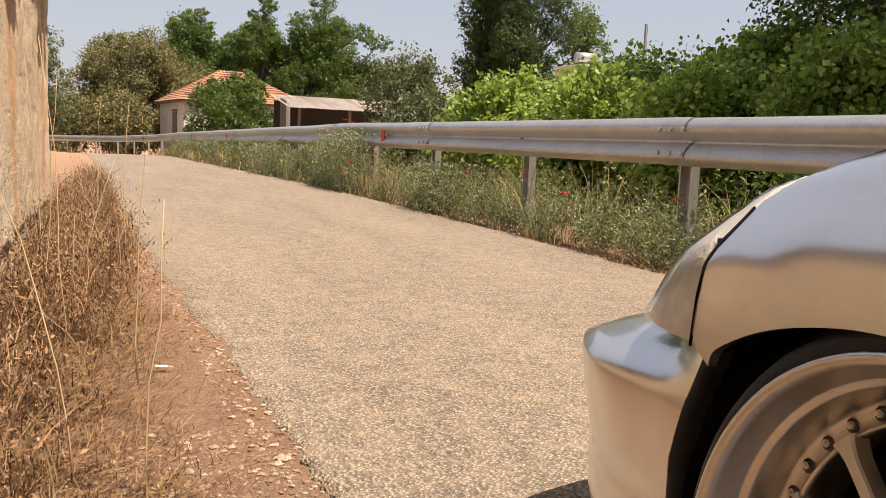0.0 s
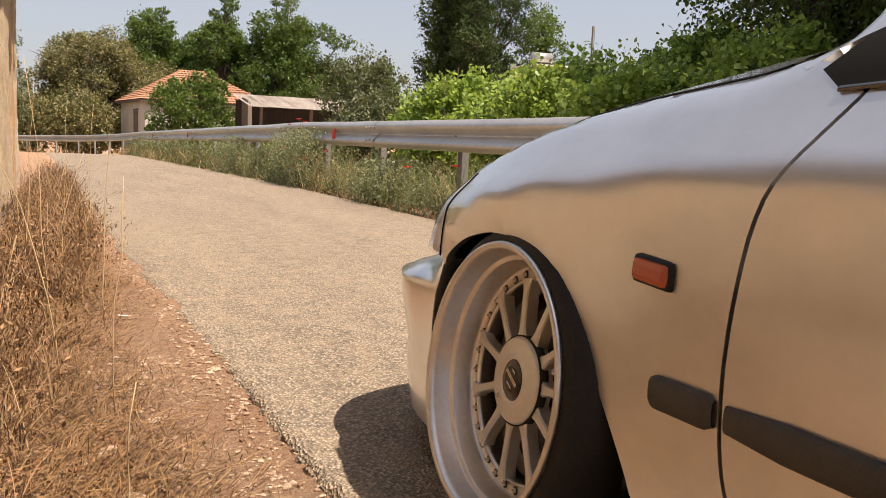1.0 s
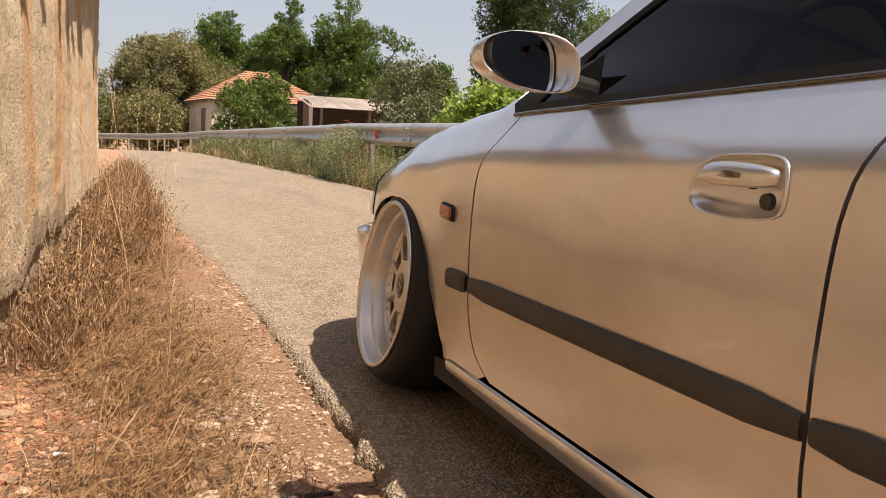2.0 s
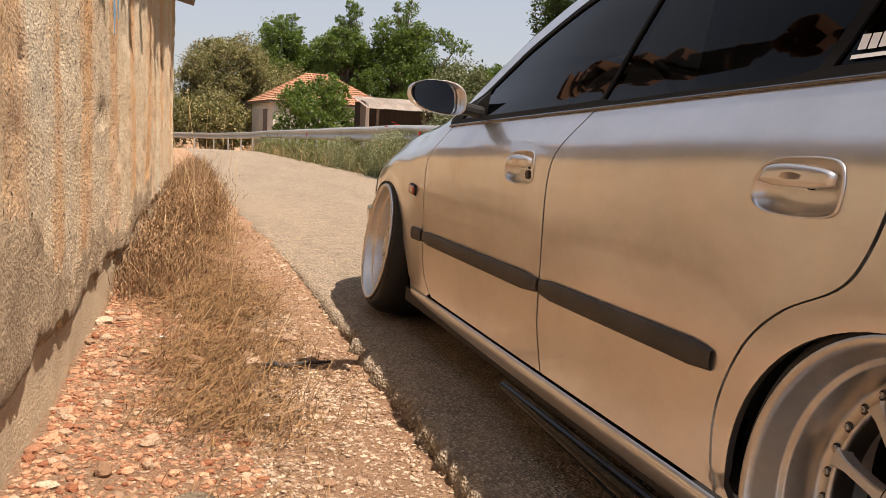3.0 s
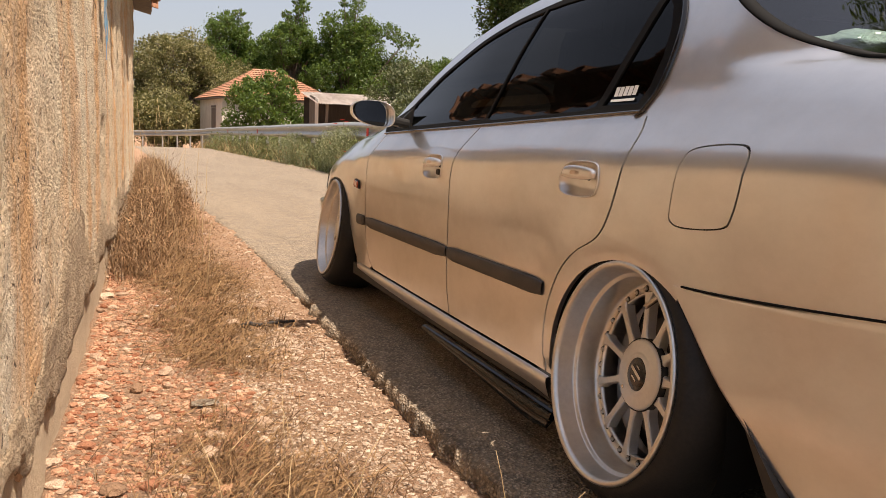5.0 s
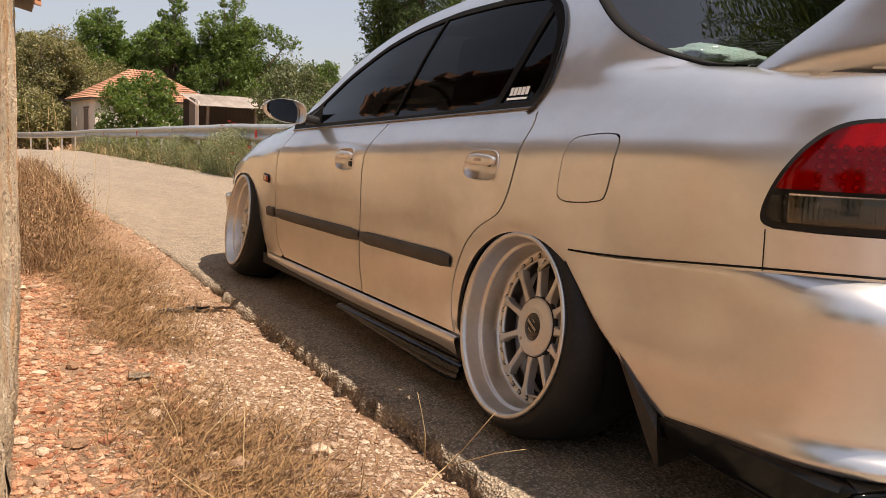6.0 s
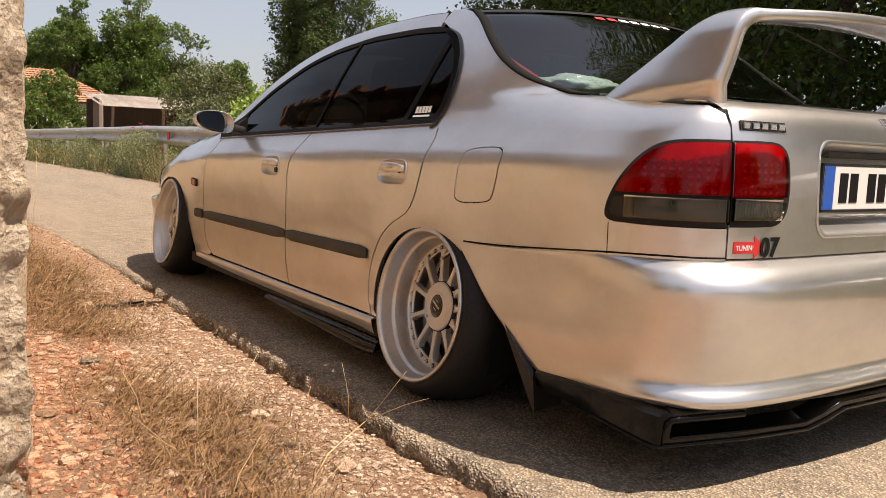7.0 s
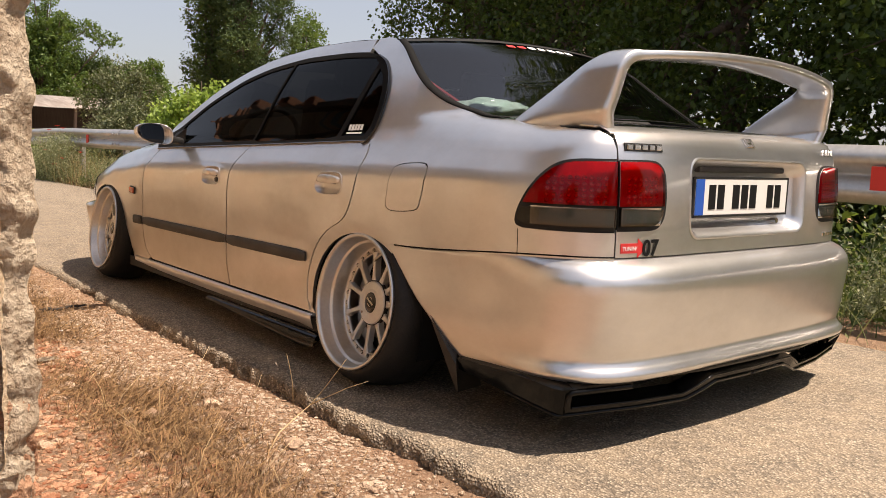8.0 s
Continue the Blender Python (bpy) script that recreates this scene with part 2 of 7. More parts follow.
def box(size, at=(0, 0, 0), bevel=0.0, turn=(0, 0, 0), bm=None):
    out = bm or bmesh.new()
    made = bmesh.ops.create_cube(out, size=1.0)["verts"]
    m = pose(*at, *turn) @ Matrix.Diagonal((*size, 1))
    bmesh.ops.transform(out, matrix=m, verts=made)
    if bevel:
        edges = list({e for v in made for e in v.link_edges})
        bmesh.ops.bevel(out, geom=edges, offset=bevel, segments=2, affect="EDGES", profile=0.6)
    return out


def rod(a, b, r0, r1=None, sides=10, bm=None, caps=True):
    out = bm or bmesh.new()
    a, b = Vector(a), Vector(b)
    way = b - a
    made = bmesh.ops.create_cone(out, cap_ends=caps, segments=sides, radius1=r0, radius2=r0 if r1 is None else r1, depth=way.length)["verts"]
    bmesh.ops.transform(out, matrix=Matrix.Translation((a + b) / 2) @ way.to_track_quat("Z", "Y").to_matrix().to_4x4(), verts=made)
    return out


def lathe(profile, sides=64, axis="x"):
    """Turns (radius, along) pairs round the x axis."""
    verts, faces, n = [], [], len(profile)
    for k in range(sides):
        a = 2 * math.pi * k / sides
        verts += [(h, r * math.cos(a), r * math.sin(a)) for r, h in profile]
    for k in range(sides):
        b = (k + 1) % sides
        faces += [(k * n + i, k * n + i + 1, b * n + i + 1, b * n + i) for i in range(n - 1)]
    return verts, faces


def smooth_table(pairs, sigma):
    """A smooth function through a table."""
    xs = np.linspace(pairs[0][0] - 1, pairs[-1][0] + 1, 1200)
    ys = np.interp(xs, *zip(*pairs))
    step = xs[1] - xs[0]
    k = np.arange(-int(3 * sigma / step) - 1, int(3 * sigma / step) + 2) * step
    w = np.exp(-0.5 * (k / sigma) ** 2)
    half = len(k) // 2
    ys = np.convolve(np.pad(ys, half, mode="edge"), w / w.sum(), mode="valid")
    return lambda v: float(np.interp(v, xs, ys))


def spline(points, n=8, closed=False):
    """Catmull-Rom through 2D or 3D points."""
    p = [np.array(q, float) for q in points]
    if closed:
        p = [p[-1], *p, p[0], p[1]]
    else:
        p = [2 * p[0] - p[1], *p, 2 * p[-1] - p[-2]]
    out = []
    for a, b, c, d in zip(p, p[1:], p[2:], p[3:]):
        for k in range(n):
            t = k / n
            out.append(0.5 * (2 * b + (c - a) * t + (2 * a - 5 * b + 4 * c - d) * t * t + (3 * b - a - 3 * c + d) * t**3))
    if not closed:
        out.append(p[-2])
    return [tuple(q) for q in out]


def scatter(rng, count, x0, x1, y0, y1):
    return np.column_stack([rng.uniform(x0, x1, count), rng.uniform(y0, y1, count)])


# ---- ground, road, wall, guardrail ----
def fall(y):
    """How the land sinks ahead."""
    return -0.011 * max(0, min(y, 38) - 14) - 0.03 * max(0, min(y, 60) - 38)


EDGE_L = smooth_table([(-30, -1.07), (0, -1.06), (3, -1.04), (5, -1.08), (7, -1.17), (12, -1.2), (26, -1.22), (36, -1.3), (41, -1.9), (45, -3.6), (48, -6.5), (51, -12)], 0.6)
EDGE_R = smooth_table([(-30, 1.5), (0, 1.5), (6, 1.64), (9, 1.75), (26, 1.8), (38, 1.85), (43, 1.4), (47, 0.2), (50, -1.8), (53, -6), (55, -12)], 0.6)


def ground_z(x, y):
    z = fall(y)
    left, right = EDGE_L(y), EDGE_R(y)
    rough = noise.noise((x * 1.7, y * 1.7, 3.1)) * 0.016 + noise.noise((x * 7, y * 7, 1.3)) * 0.008
    if left + 0.05 < x < right - 0.05:
        return z - 0.11
    if x <= left + 0.05:
        low = -0.058 + 0.052 * max(0, min(1, (y - 1.5) / 3.5))
        rise = 0.045 * max(0, min(1, (left - 0.35 - x) / 0.6))
        return z + low + rise + rough
    out = x - right
    return z - 0.02 + rough - 0.5 * max(0, min(1, (out - 1.0) / 1.6))


def axis_steps(stops):
    out = []
    for (a, step), (b, _) in zip(stops, stops[1:]):
        out += list(np.arange(a, b - 1e-6, step))
    return out + [stops[-1][0]]


def build_ground():
    xs = axis_steps([(-400, 60), (-40, 6), (-10, 1), (-2.6, 0.04), (-0.9, 0.6), (1.3, 0.15), (4.5, 1), (12, 6), (60, 60), (420, 1)])
    ys = axis_steps([(-60, 10), (-10, 1), (-3.2, 0.05), (7, 0.2), (16, 1), (60, 10), (120, 80), (900, 1)])
    verts = [(x, y, ground_z(x, y)) for y in ys for x in xs]
    n = len(xs)
    faces = [(j * n + i, j * n + i + 1, (j + 1) * n + i + 1, (j + 1) * n + i) for j in range(len(ys) - 1) for i in range(n - 1)]
    ob = new("ground", mesh_of(verts, faces, SOIL, True))
    tagged(ob, "dry reddish soil verge with loose stones and straw", "ground", kind="structure")


def build_road():
    """The carriageway: a flat slab with a ragged, broken edge that stands proud of the soil."""
    ys = axis_steps([(-30, 2), (-4, 0.022), (6, 0.06), (10, 0.25), (30, 1), (56, 1)])
    verts, faces = [], []
    cols = 14
    for y in ys:
        ragged = noise.noise((y * 2.3, 0, 0)) * 0.03 + noise.noise((y * 8, 5, 0)) * 0.02 + noise.noise((y * 24, 9, 0)) * 0.018
        l, r = EDGE_L(y) + ragged, EDGE_R(y) + noise.noise((y * 4, 2, 7)) * 0.05
        z = fall(y)

        def jag(k, amount):
            return (noise.noise((y * 30, k * 3.7, 1.1)) + 0.7 * noise.noise((y * 75, k * 5.1, 4.4))) * amount * 1.7

        row = [(l + 0.004 + jag(0, 0.012), y, z - 0.15), (l - 0.004 + jag(1, 0.014), y, z - 0.060), (l + 0.002 + jag(2, 0.012), y, z - 0.035 + jag(9, 0.008)), (l + 0.010 + jag(3, 0.010), y, z - 0.014 + jag(8, 0.007)),
               (l + 0.030 + jag(4, 0.006), y, z - 0.006 + jag(7, 0.005)), (l + 0.055, y, z - 0.004 + jag(5, 0.004)), (l + 0.09, y, z - 0.003 + jag(6, 0.003))]
        for k in range(cols + 1):
            t = k / cols
            row.append((l + 0.13 + (r - l - 0.17) * t, y, z - 0.003 + 0.003 * math.sin(math.pi * t)))
        row += [(r - 0.01, y, z - 0.02), (r, y, z - 0.13)]
        verts += row
    n = cols + 10
    for j in range(len(ys) - 1):
        faces += [(j * n + i, j * n + i + 1, (j + 1) * n + i + 1, (j + 1) * n + i) for i in range(n - 1)]
    ob = new("road", mesh_of(verts, faces, ASPHALT, True))
    tagged(ob, "narrow sunlit road of worn pale chip-seal asphalt", "road", kind="structure")


WALL_A, WALL_B = Vector((-2.07, -0.69, 0)), Vector((-1.735, 9.0, 0))
WALL_TURN = math.degrees(math.atan2(WALL_A.x - WALL_B.x, WALL_B.y - WALL_A.y))


def grid_strip(rows, mat):
    n = len(rows[0])
    verts = [p for r in rows for p in r]
    return mesh_of(verts, [(j * n + i, j * n + i + 1, (j + 1) * n + i + 1, (j + 1) * n + i) for j in range(len(rows) - 1) for i in range(n - 1)], mat, True)


def build_wall():
    """The barn's long side: bulging plaster that has come away along the foot, over a stone base."""
    length = (WALL_B - WALL_A).length
    root = tagged(new("wall_barn"), "old plastered barn wall with rust streaks and broken foot", "wall", kind="structure")
    root.matrix_world = Matrix.Translation(WALL_A) @ pose(0, 0, 0, 0, 0, WALL_TURN)
    top = 2.2
    ys = axis_steps([(0, 0.02), (3.6, 0.04), (length, 1)])

    def foot(y):
        return 0.17 + 0.07 * noise.noise((y * 1.1, 4, 0)) + 0.05 * noise.noise((y * 4.2, 8, 0)) + 0.025 * noise.noise((y * 17, 2, 0))

    def skin(y, z):
        """How far the plaster stands out."""
        f = 0.035 + 0.02 * noise.noise((y * 0.8, z * 0.8, 2)) + 0.008 * noise.noise((y * 4, z * 4, 5))
        pit = max(0.0, noise.noise((y * 9, z * 6, 21)) - 0.34) * 0.05
        return f + 0.007 * noise.noise((y * 14, z * 11, 9)) + 0.0045 * noise.noise((y * 34, z * 30, 3)) - pit

    verts, faces = [], []
    steps = 110
    for y in ys:
        f = foot(y)
        verts.append((-0.03, y, f + 0.01))
        for k in range(steps + 1):
            z = f + (top - f) * (k / steps) ** 1.15
            edge = 0.018 * max(0, 1 - (z - f) / 0.03)
            ended = 0.09 * max(0, 1 - y / 0.20) ** 1.3
            verts.append((skin(y, z) - edge - ended, y, z))
    n = steps + 2
    faces = [(j * n + i, (j + 1) * n + i, (j + 1) * n + i + 1, j * n + i + 1) for j in range(len(ys) - 1) for i in range(n - 1)]
    part("plaster", mesh_of(verts, faces, PLASTER, True), PLASTER, root, "sandy plaster stained by rust runs")
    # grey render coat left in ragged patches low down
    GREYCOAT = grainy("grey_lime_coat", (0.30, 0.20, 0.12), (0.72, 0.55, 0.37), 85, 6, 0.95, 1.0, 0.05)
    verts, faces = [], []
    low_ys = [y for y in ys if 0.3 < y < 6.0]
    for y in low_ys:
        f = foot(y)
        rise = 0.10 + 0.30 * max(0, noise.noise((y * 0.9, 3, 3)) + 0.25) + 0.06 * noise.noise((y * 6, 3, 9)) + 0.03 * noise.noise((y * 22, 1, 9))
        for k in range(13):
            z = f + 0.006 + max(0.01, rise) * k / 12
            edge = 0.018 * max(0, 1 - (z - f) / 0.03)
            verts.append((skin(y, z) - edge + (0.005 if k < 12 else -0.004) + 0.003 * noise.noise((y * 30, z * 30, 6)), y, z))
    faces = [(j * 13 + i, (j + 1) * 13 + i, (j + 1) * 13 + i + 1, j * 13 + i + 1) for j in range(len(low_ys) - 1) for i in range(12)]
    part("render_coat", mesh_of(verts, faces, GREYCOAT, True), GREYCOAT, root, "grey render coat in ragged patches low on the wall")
    # a run of blue paint down from the eave
    BLUE = grainy("blue_paint_run", (0.10, 0.22, 0.34), (0.20, 0.38, 0.52), 60, 8, 0.8, 0.3, 0.004)
    for y0, wide, z0 in ((3.62, 0.11, 1.07), (3.80, 0.05, 1.15), (3.45, 0.04, 1.2)):
        rows = []
        for k in range(24):
            z = z0 + (2.1 - z0) * k / 23
            w = wide * min(1.0, 0.25 + k / 8)
            drift = 0.006 * noise.noise((z * 5, y0, 0))
            rows.append([(skin(y0 + drift + w * q, z) + (0.004 if abs(q) < 0.4 else 0.0005), y0 + drift + w * q, z) for q in (-0.5, -0.25, 0.0, 0.25, 0.5)])
        part("paint_run", grid_strip(rows, BLUE), BLUE, root, "run of blue paint on the plaster")
    # recessed base of grey render over stones
    verts = []
    for y in ys:
        for z in (-0.25, -0.1, -0.02, 0.05, 0.12, 0.2, 0.3, 0.4):
            verts.append((0.016 - 0.09 * max(0, 1 - y / 0.13) + 0.012 * noise.noise((y * 5, z * 6, 1)) + 0.03 * max(0, -z + 0.02), y, z))
    faces = [(j * 8 + i, (j + 1) * 8 + i, (j + 1) * 8 + i + 1, j * 8 + i + 1) for j in range(len(ys) - 1) for i in range(7)]
    part("wall_base", mesh_of(verts, faces, CEMENT, True), CEMENT, root, "bare grey render base below the plaster")
    # core, so that the wall has thickness
    part("wall_core", box((0.34, length - 0.24, top + 0.2), (-0.235, length / 2, top / 2 - 0.1)), CEMENT, root)
    # rubble end face
    ny, nz = 60, 260
    verts = []
    for i in range(ny + 1):
        u = i / ny
        for k in range(nz + 1):
            z = -0.2 + (top + 0.2) * k / nz
            x = 0.010 - 0.435 * u
            rag = 0.035 * noise.noise((x * 6, z * 6, 4)) + 0.03 * noise.noise((x * 15, z * 15, 8)) + 0.016 * noise.noise((x * 42, z * 42, 8)) + 0.008 * noise.noise((x * 95, z * 95, 3)) - 0.05 * max(0, noise.noise((x * 11, z * 13, 31)) - 0.25)
            side = 0.02 * noise.noise((z * 5, 1, 1)) + 0.018 * noise.noise((z * 16, 6, 1))
            gone = 0.015 * max(0, 0.3 - z) / 0.3
            verts.append((x + (side if u < 0.2 else 0) - gone * (1 - u), 0.016 + 0.6 * rag + 0.04 * max(0, 1 - u * 9), z))
    n = nz + 1
    faces = [(i * n + k, i * n + k + 1, (i + 1) * n + k + 1, (i + 1) * n + k) for i in range(ny) for k in range(nz)]
    part("wall_end", mesh_of(verts, faces, STONE, True), STONE, root, "rough broken rubble end of the wall")
    # crumbling corner of rubble, redder and looser low down
    REDRUBBLE = grainy("red_rubble", (0.27, 0.11, 0.05), (0.60, 0.38, 0.25), 40, 7, 0.95, 1.0, 0.04)
    for name, mat, z0, z1, extra, label in (("corner_rubble", STONE, 0.30, top, 0.0, "pitted pale rubble corner of the wall"), ("corner_foot", REDRUBBLE, -0.2, 0.36, 0.012, "loose reddish rubble at the foot of the corner")):
        na, nz = 62, int((z1 - z0) / 0.0085)
        verts = []
        for i in range(na + 1):
            a = radians(-35 + 235 * i / na)
            for k in range(nz + 1):
                z = z0 + (z1 - z0) * k / nz
                u = 0.11 * a
                r = 0.055 + extra + 0.018 * noise.noise((u * 7, z * 7, 2)) + 0.016 * noise.noise((u * 18, z * 16, 6)) + 0.013 * noise.noise((u * 40, z * 40, 9)) + 0.006 * noise.noise((u * 90, z * 90, 4))
                r -= 0.045 * max(0, noise.noise((u * 13, z * 15, 17)) - 0.28)
                if extra:
                    r += 0.05 * max(0, 0.10 - z) - 0.04 * max(0, (z - 0.30 - 0.05 * noise.noise((u * 20, 3, 3))) / 0.06)
                verts.append((-0.060 - 0.012 * min(1.0, z) + r * math.cos(a), 0.085 - r * math.sin(a), z))
        n = nz + 1
        faces = [(i * n + k, i * n + k + 1, (i + 1) * n + k + 1, (i + 1) * n + k) for i in range(na) for k in range(nz)]
        part(name, mesh_of(verts, faces, mat, True), mat, root, label)
    # the rest of the barn: gable end, back
    part("gable_wall", box((5.0, 0.35, top + 0.2), (-2.9, 0.35, top / 2 - 0.1)), CEMENT, root)
    part("far_wall", box((4.6, 0.35, top + 0.2), (-2.7, length - 0.2, top / 2 - 0.1)), CEMENT, root)
    part("rear_wall", box((0.35, length, top + 0.2), (-5.3, length / 2, top / 2 - 0.1)), CEMENT, root)


def build_barn_roof():
    length = (WALL_B - WALL_A).length
    root = thing("barn_roof", "low barn roof of weathered clay tiles", "roof", kind="structure")
    root.matrix_world = Matrix.Translation(WALL_A) @ pose(0, 0, 0, 0, 0, WALL_TURN)
    slab = bmesh.new()
    box((2.95, length + 0.3, 0.06), (-1.2, length / 2, 2.40), 0, (0, 14, 0), slab)
    box((2.95, length + 0.3, 0.06), (-4.05, length / 2, 2.40), 0, (0, -14, 0), slab)
    part("roof_boards", slab, WOOD, root)
    # trough tiles hang over the eave
    verts, faces = [], []
    for k in range(9):
        a = math.pi * k / 8
        for r in (0.092, 0.072):
            for x, w in ((0.0, 1.0), (0.5, 0.82)):
                verts.append((-x, w * r * math.cos(a), r * math.sin(a) + 0.25 * x))
    for k in range(8):
        i, j = 4 * k, 4 * (k + 1)
        faces += [(i, j, j + 1, i + 1), (i + 2, i + 3, j + 3, j + 2), (i, i + 2, j + 2, j), (i + 1, j + 1, j + 3, i + 3)]
    tile = mesh_of(verts, faces, TILE, True)
    rng = random.Random(4)
    for i in range(int((length + 0.2) / 0.17)):
        ob = part("roof_tile", tile, TILE, root)
        ob.matrix_basis = pose(0.26 + rng.uniform(-0.07, 0.07), i * 0.17 - 0.02, 2.02 + rng.uniform(-0.02, 0.02), rng.uniform(-6, 6), rng.uniform(-3, 3), rng.uniform(-4, 4))


RAIL = spline([(2.1, -30), (2.1, -14), (2.1, 0), (2.1, 14), (2.12, 26), (2.14, 35), (1.9, 40), (1.2, 44), (0, 48), (-2, 51), (-6, 54), (-13, 56.5)], 10)


def build_guardrail():
    """A W-beam on posts along the far verge."""
    root = thing("guardrail", "galvanised steel guardrail with wavy beam on posts", "guardrail", "")
    section = spline([(0.0, 0.155), (-0.03, 0.150), (-0.075, 0.112), (-0.08, 0.075), (-0.045, 0.03), (-0.012, 0.0), (-0.045, -0.03), (-0.08, -0.075), (-0.075, -0.112), (-0.03, -0.150), (0.0, -0.155)], 4)
    ring = [(x, z) for x, z in section] + [(x + 0.006, z * 0.985) for x, z in reversed(section)]
    # even steps along the line, so that beams and posts keep their spacing
    pts = [np.array(p) for p in RAIL]
    dist = np.concatenate([[0], np.cumsum([np.linalg.norm(b - a) for a, b in zip(pts, pts[1:])])])
    arr = np.array(pts)

    def along(d):
        return np.array([np.interp(d, dist, arr[:, 0]), np.interp(d, dist, arr[:, 1])])

    total, span, start = dist[-1], 4.33, 2.005
    n = len(ring)
    k = 0
    d = start
    while d < total - span:
        verts, faces = [], []
        cuts = 5
        lap = 0.12
        for c in range(cuts + 1):
            dd = d - (lap if c == 0 else 0) + span * c / cuts
            p, q = along(dd - 0.05), along(dd + 0.05)
            way = (q - p) / np.linalg.norm(q - p)
            out = np.array([way[1], -way[0]])
            base = along(dd)
            proud = 0.007 if c == 0 else 0.0
            z0 = 0.775 + fall(base[1]) + 0.012 * noise.noise((k * 3.1, c * 0.4, 0))
            verts += [(base[0] + out[0] * (x - proud), base[1] + out[1] * (x - proud), z0 + z) for x, z in ring]
        for c in range(cuts):
            faces += [(c * n + i, c * n + (i + 1) % n, (c + 1) * n + (i + 1) % n, (c + 1) * n + i) for i in range(n)]
        beam = part("beam", mesh_of(verts, faces, ZINC, True), ZINC, root)
        b = along(d + 0.02)
        if b[1] < 30:
            for dy in (0.0, 0.12, 0.24):
                for dz in (-0.075, 0.075):
                    spot = along(d + dy - 0.1)
                    part("bolt", rod((spot[0] - 0.098, spot[1], 0.775 + dz + fall(spot[1])), (spot[0] - 0.075, spot[1], 0.775 + dz + fall(spot[1])), 0.016, 0.013, 8), ZINC, beam)
        k += 1
        d += span
    d = start
    while d < total:
        b = along(d)
        z = fall(b[1])
        bm = bmesh.new()
        box((0.012, 0.12, 1.35), (b[0] + 0.10, b[1], z + 0.20), 0, (0, 0, 0), bm)
        box((0.06, 0.012, 1.35), (b[0] + 0.07, b[1] - 0.055, z + 0.20), 0, (0, 0, 0), bm)
        box((0.06, 0.012, 1.35), (b[0] + 0.07, b[1] + 0.055, z + 0.20), 0, (0, 0, 0), bm)
        post = part("post", bm, ZINC, root)
        part("spacer", box((0.10, 0.10, 0.05), (b[0] + 0.055, b[1], z + 0.775), 0.006), MOULD, post)
        d += 2.165
    # oblong bolt holes along the trough
    hole = bmesh.new()
    box((0.004, 0.055, 0.026), (0, 0, 0), 0.0, (0, 0, 0), hole)
    hole_mesh = bpy.data.meshes.new("slot")
    hole.to_mesh(hole_mesh)
    hole.free()
    hole_mesh.materials.append(BLACK)
    d = start
    while d < total:
        b = along(d)
        if -4 < b[1] < 22:
            for dy, s in ((0.0, 1.0), (0.74, 0.4), (-0.74, 0.4)):
                spot = along(d + dy)
                ob = part("slot", hole_mesh, BLACK, root, "dark bolt slot in the beam")
                ob.matrix_basis = pose(spot[0] - 0.0145, spot[1], 0.762 + fall(spot[1])) @ Matrix.Diagonal((1, s, s, 1))
        d += 2.165
    # red reflectors in the trough
    for y in (-0.48, 12.4, 25.0, 33.0):
        z = 0.755 + fall(y)
        x = float(np.interp(y, arr[:, 1], arr[:, 0]))
        bm = box((0.012, 0.11, 0.14), (x - 0.075, y, z), 0.003, (0, 0, 0))
        part("reflector", bm, POPPY, root, "red plastic reflector")


build_ground()
build_road()
build_wall()
build_barn_roof()
build_guardrail()


# ---- the car ----
from mathutils.geometry import delaunay_2d_cdt

PLAN = [(0, -0.948), (0.25, -0.947), (0.45, -0.942), (0.60, -0.924), (0.70, -0.880), (0.765, -0.80), (0.803, -0.70), (0.826, -0.58), (0.842, -0.40), (0.850, -0.1), (0.853, 0.5),
        (0.853, 1.2), (0.850, 1.9), (0.842, 2.4), (0.830, 2.8), (0.803, 3.08), (0.745, 3.25), (0.65, 3.36), (0.48, 3.43), (0.25, 3.47), (0, 3.48)]
plan = np.array(spline(PLAN, 12))
# mirrored on, past both ends, so that a panel may cross the middle
plan = np.vstack([plan[:0:-1][-90:] * (-1, 1), plan, plan[-2:-90:-1] * (-1, 1)])
steps_s = np.concatenate([[0], np.cumsum(np.linalg.norm(np.diff(plan, axis=0), axis=1))])
middle = np.argmin(np.abs(plan[:, 1] - 1.0) + (plan[:, 0] < 0) * 9)
steps_s += 1.0 - steps_s[middle]
tail_index = np.argmin(np.abs(plan[:, 0]) + (plan[:, 1] > 0) * 9)
S_TAIL = float(steps_s[tail_index])
normals = np.gradient(plan, axis=0)
normals = np.column_stack([normals[:, 1], -normals[:, 0]])
normals /= np.linalg.norm(normals, axis=1)[:, None]


def plan_at(s):
    """Half-width, y and the outward way, at a length along the car's outline (equal to y along the straight side)."""
    return tuple(float(np.interp(s, steps_s, a)) for a in (plan[:, 0], plan[:, 1], normals[:, 0], normals[:, 1]))


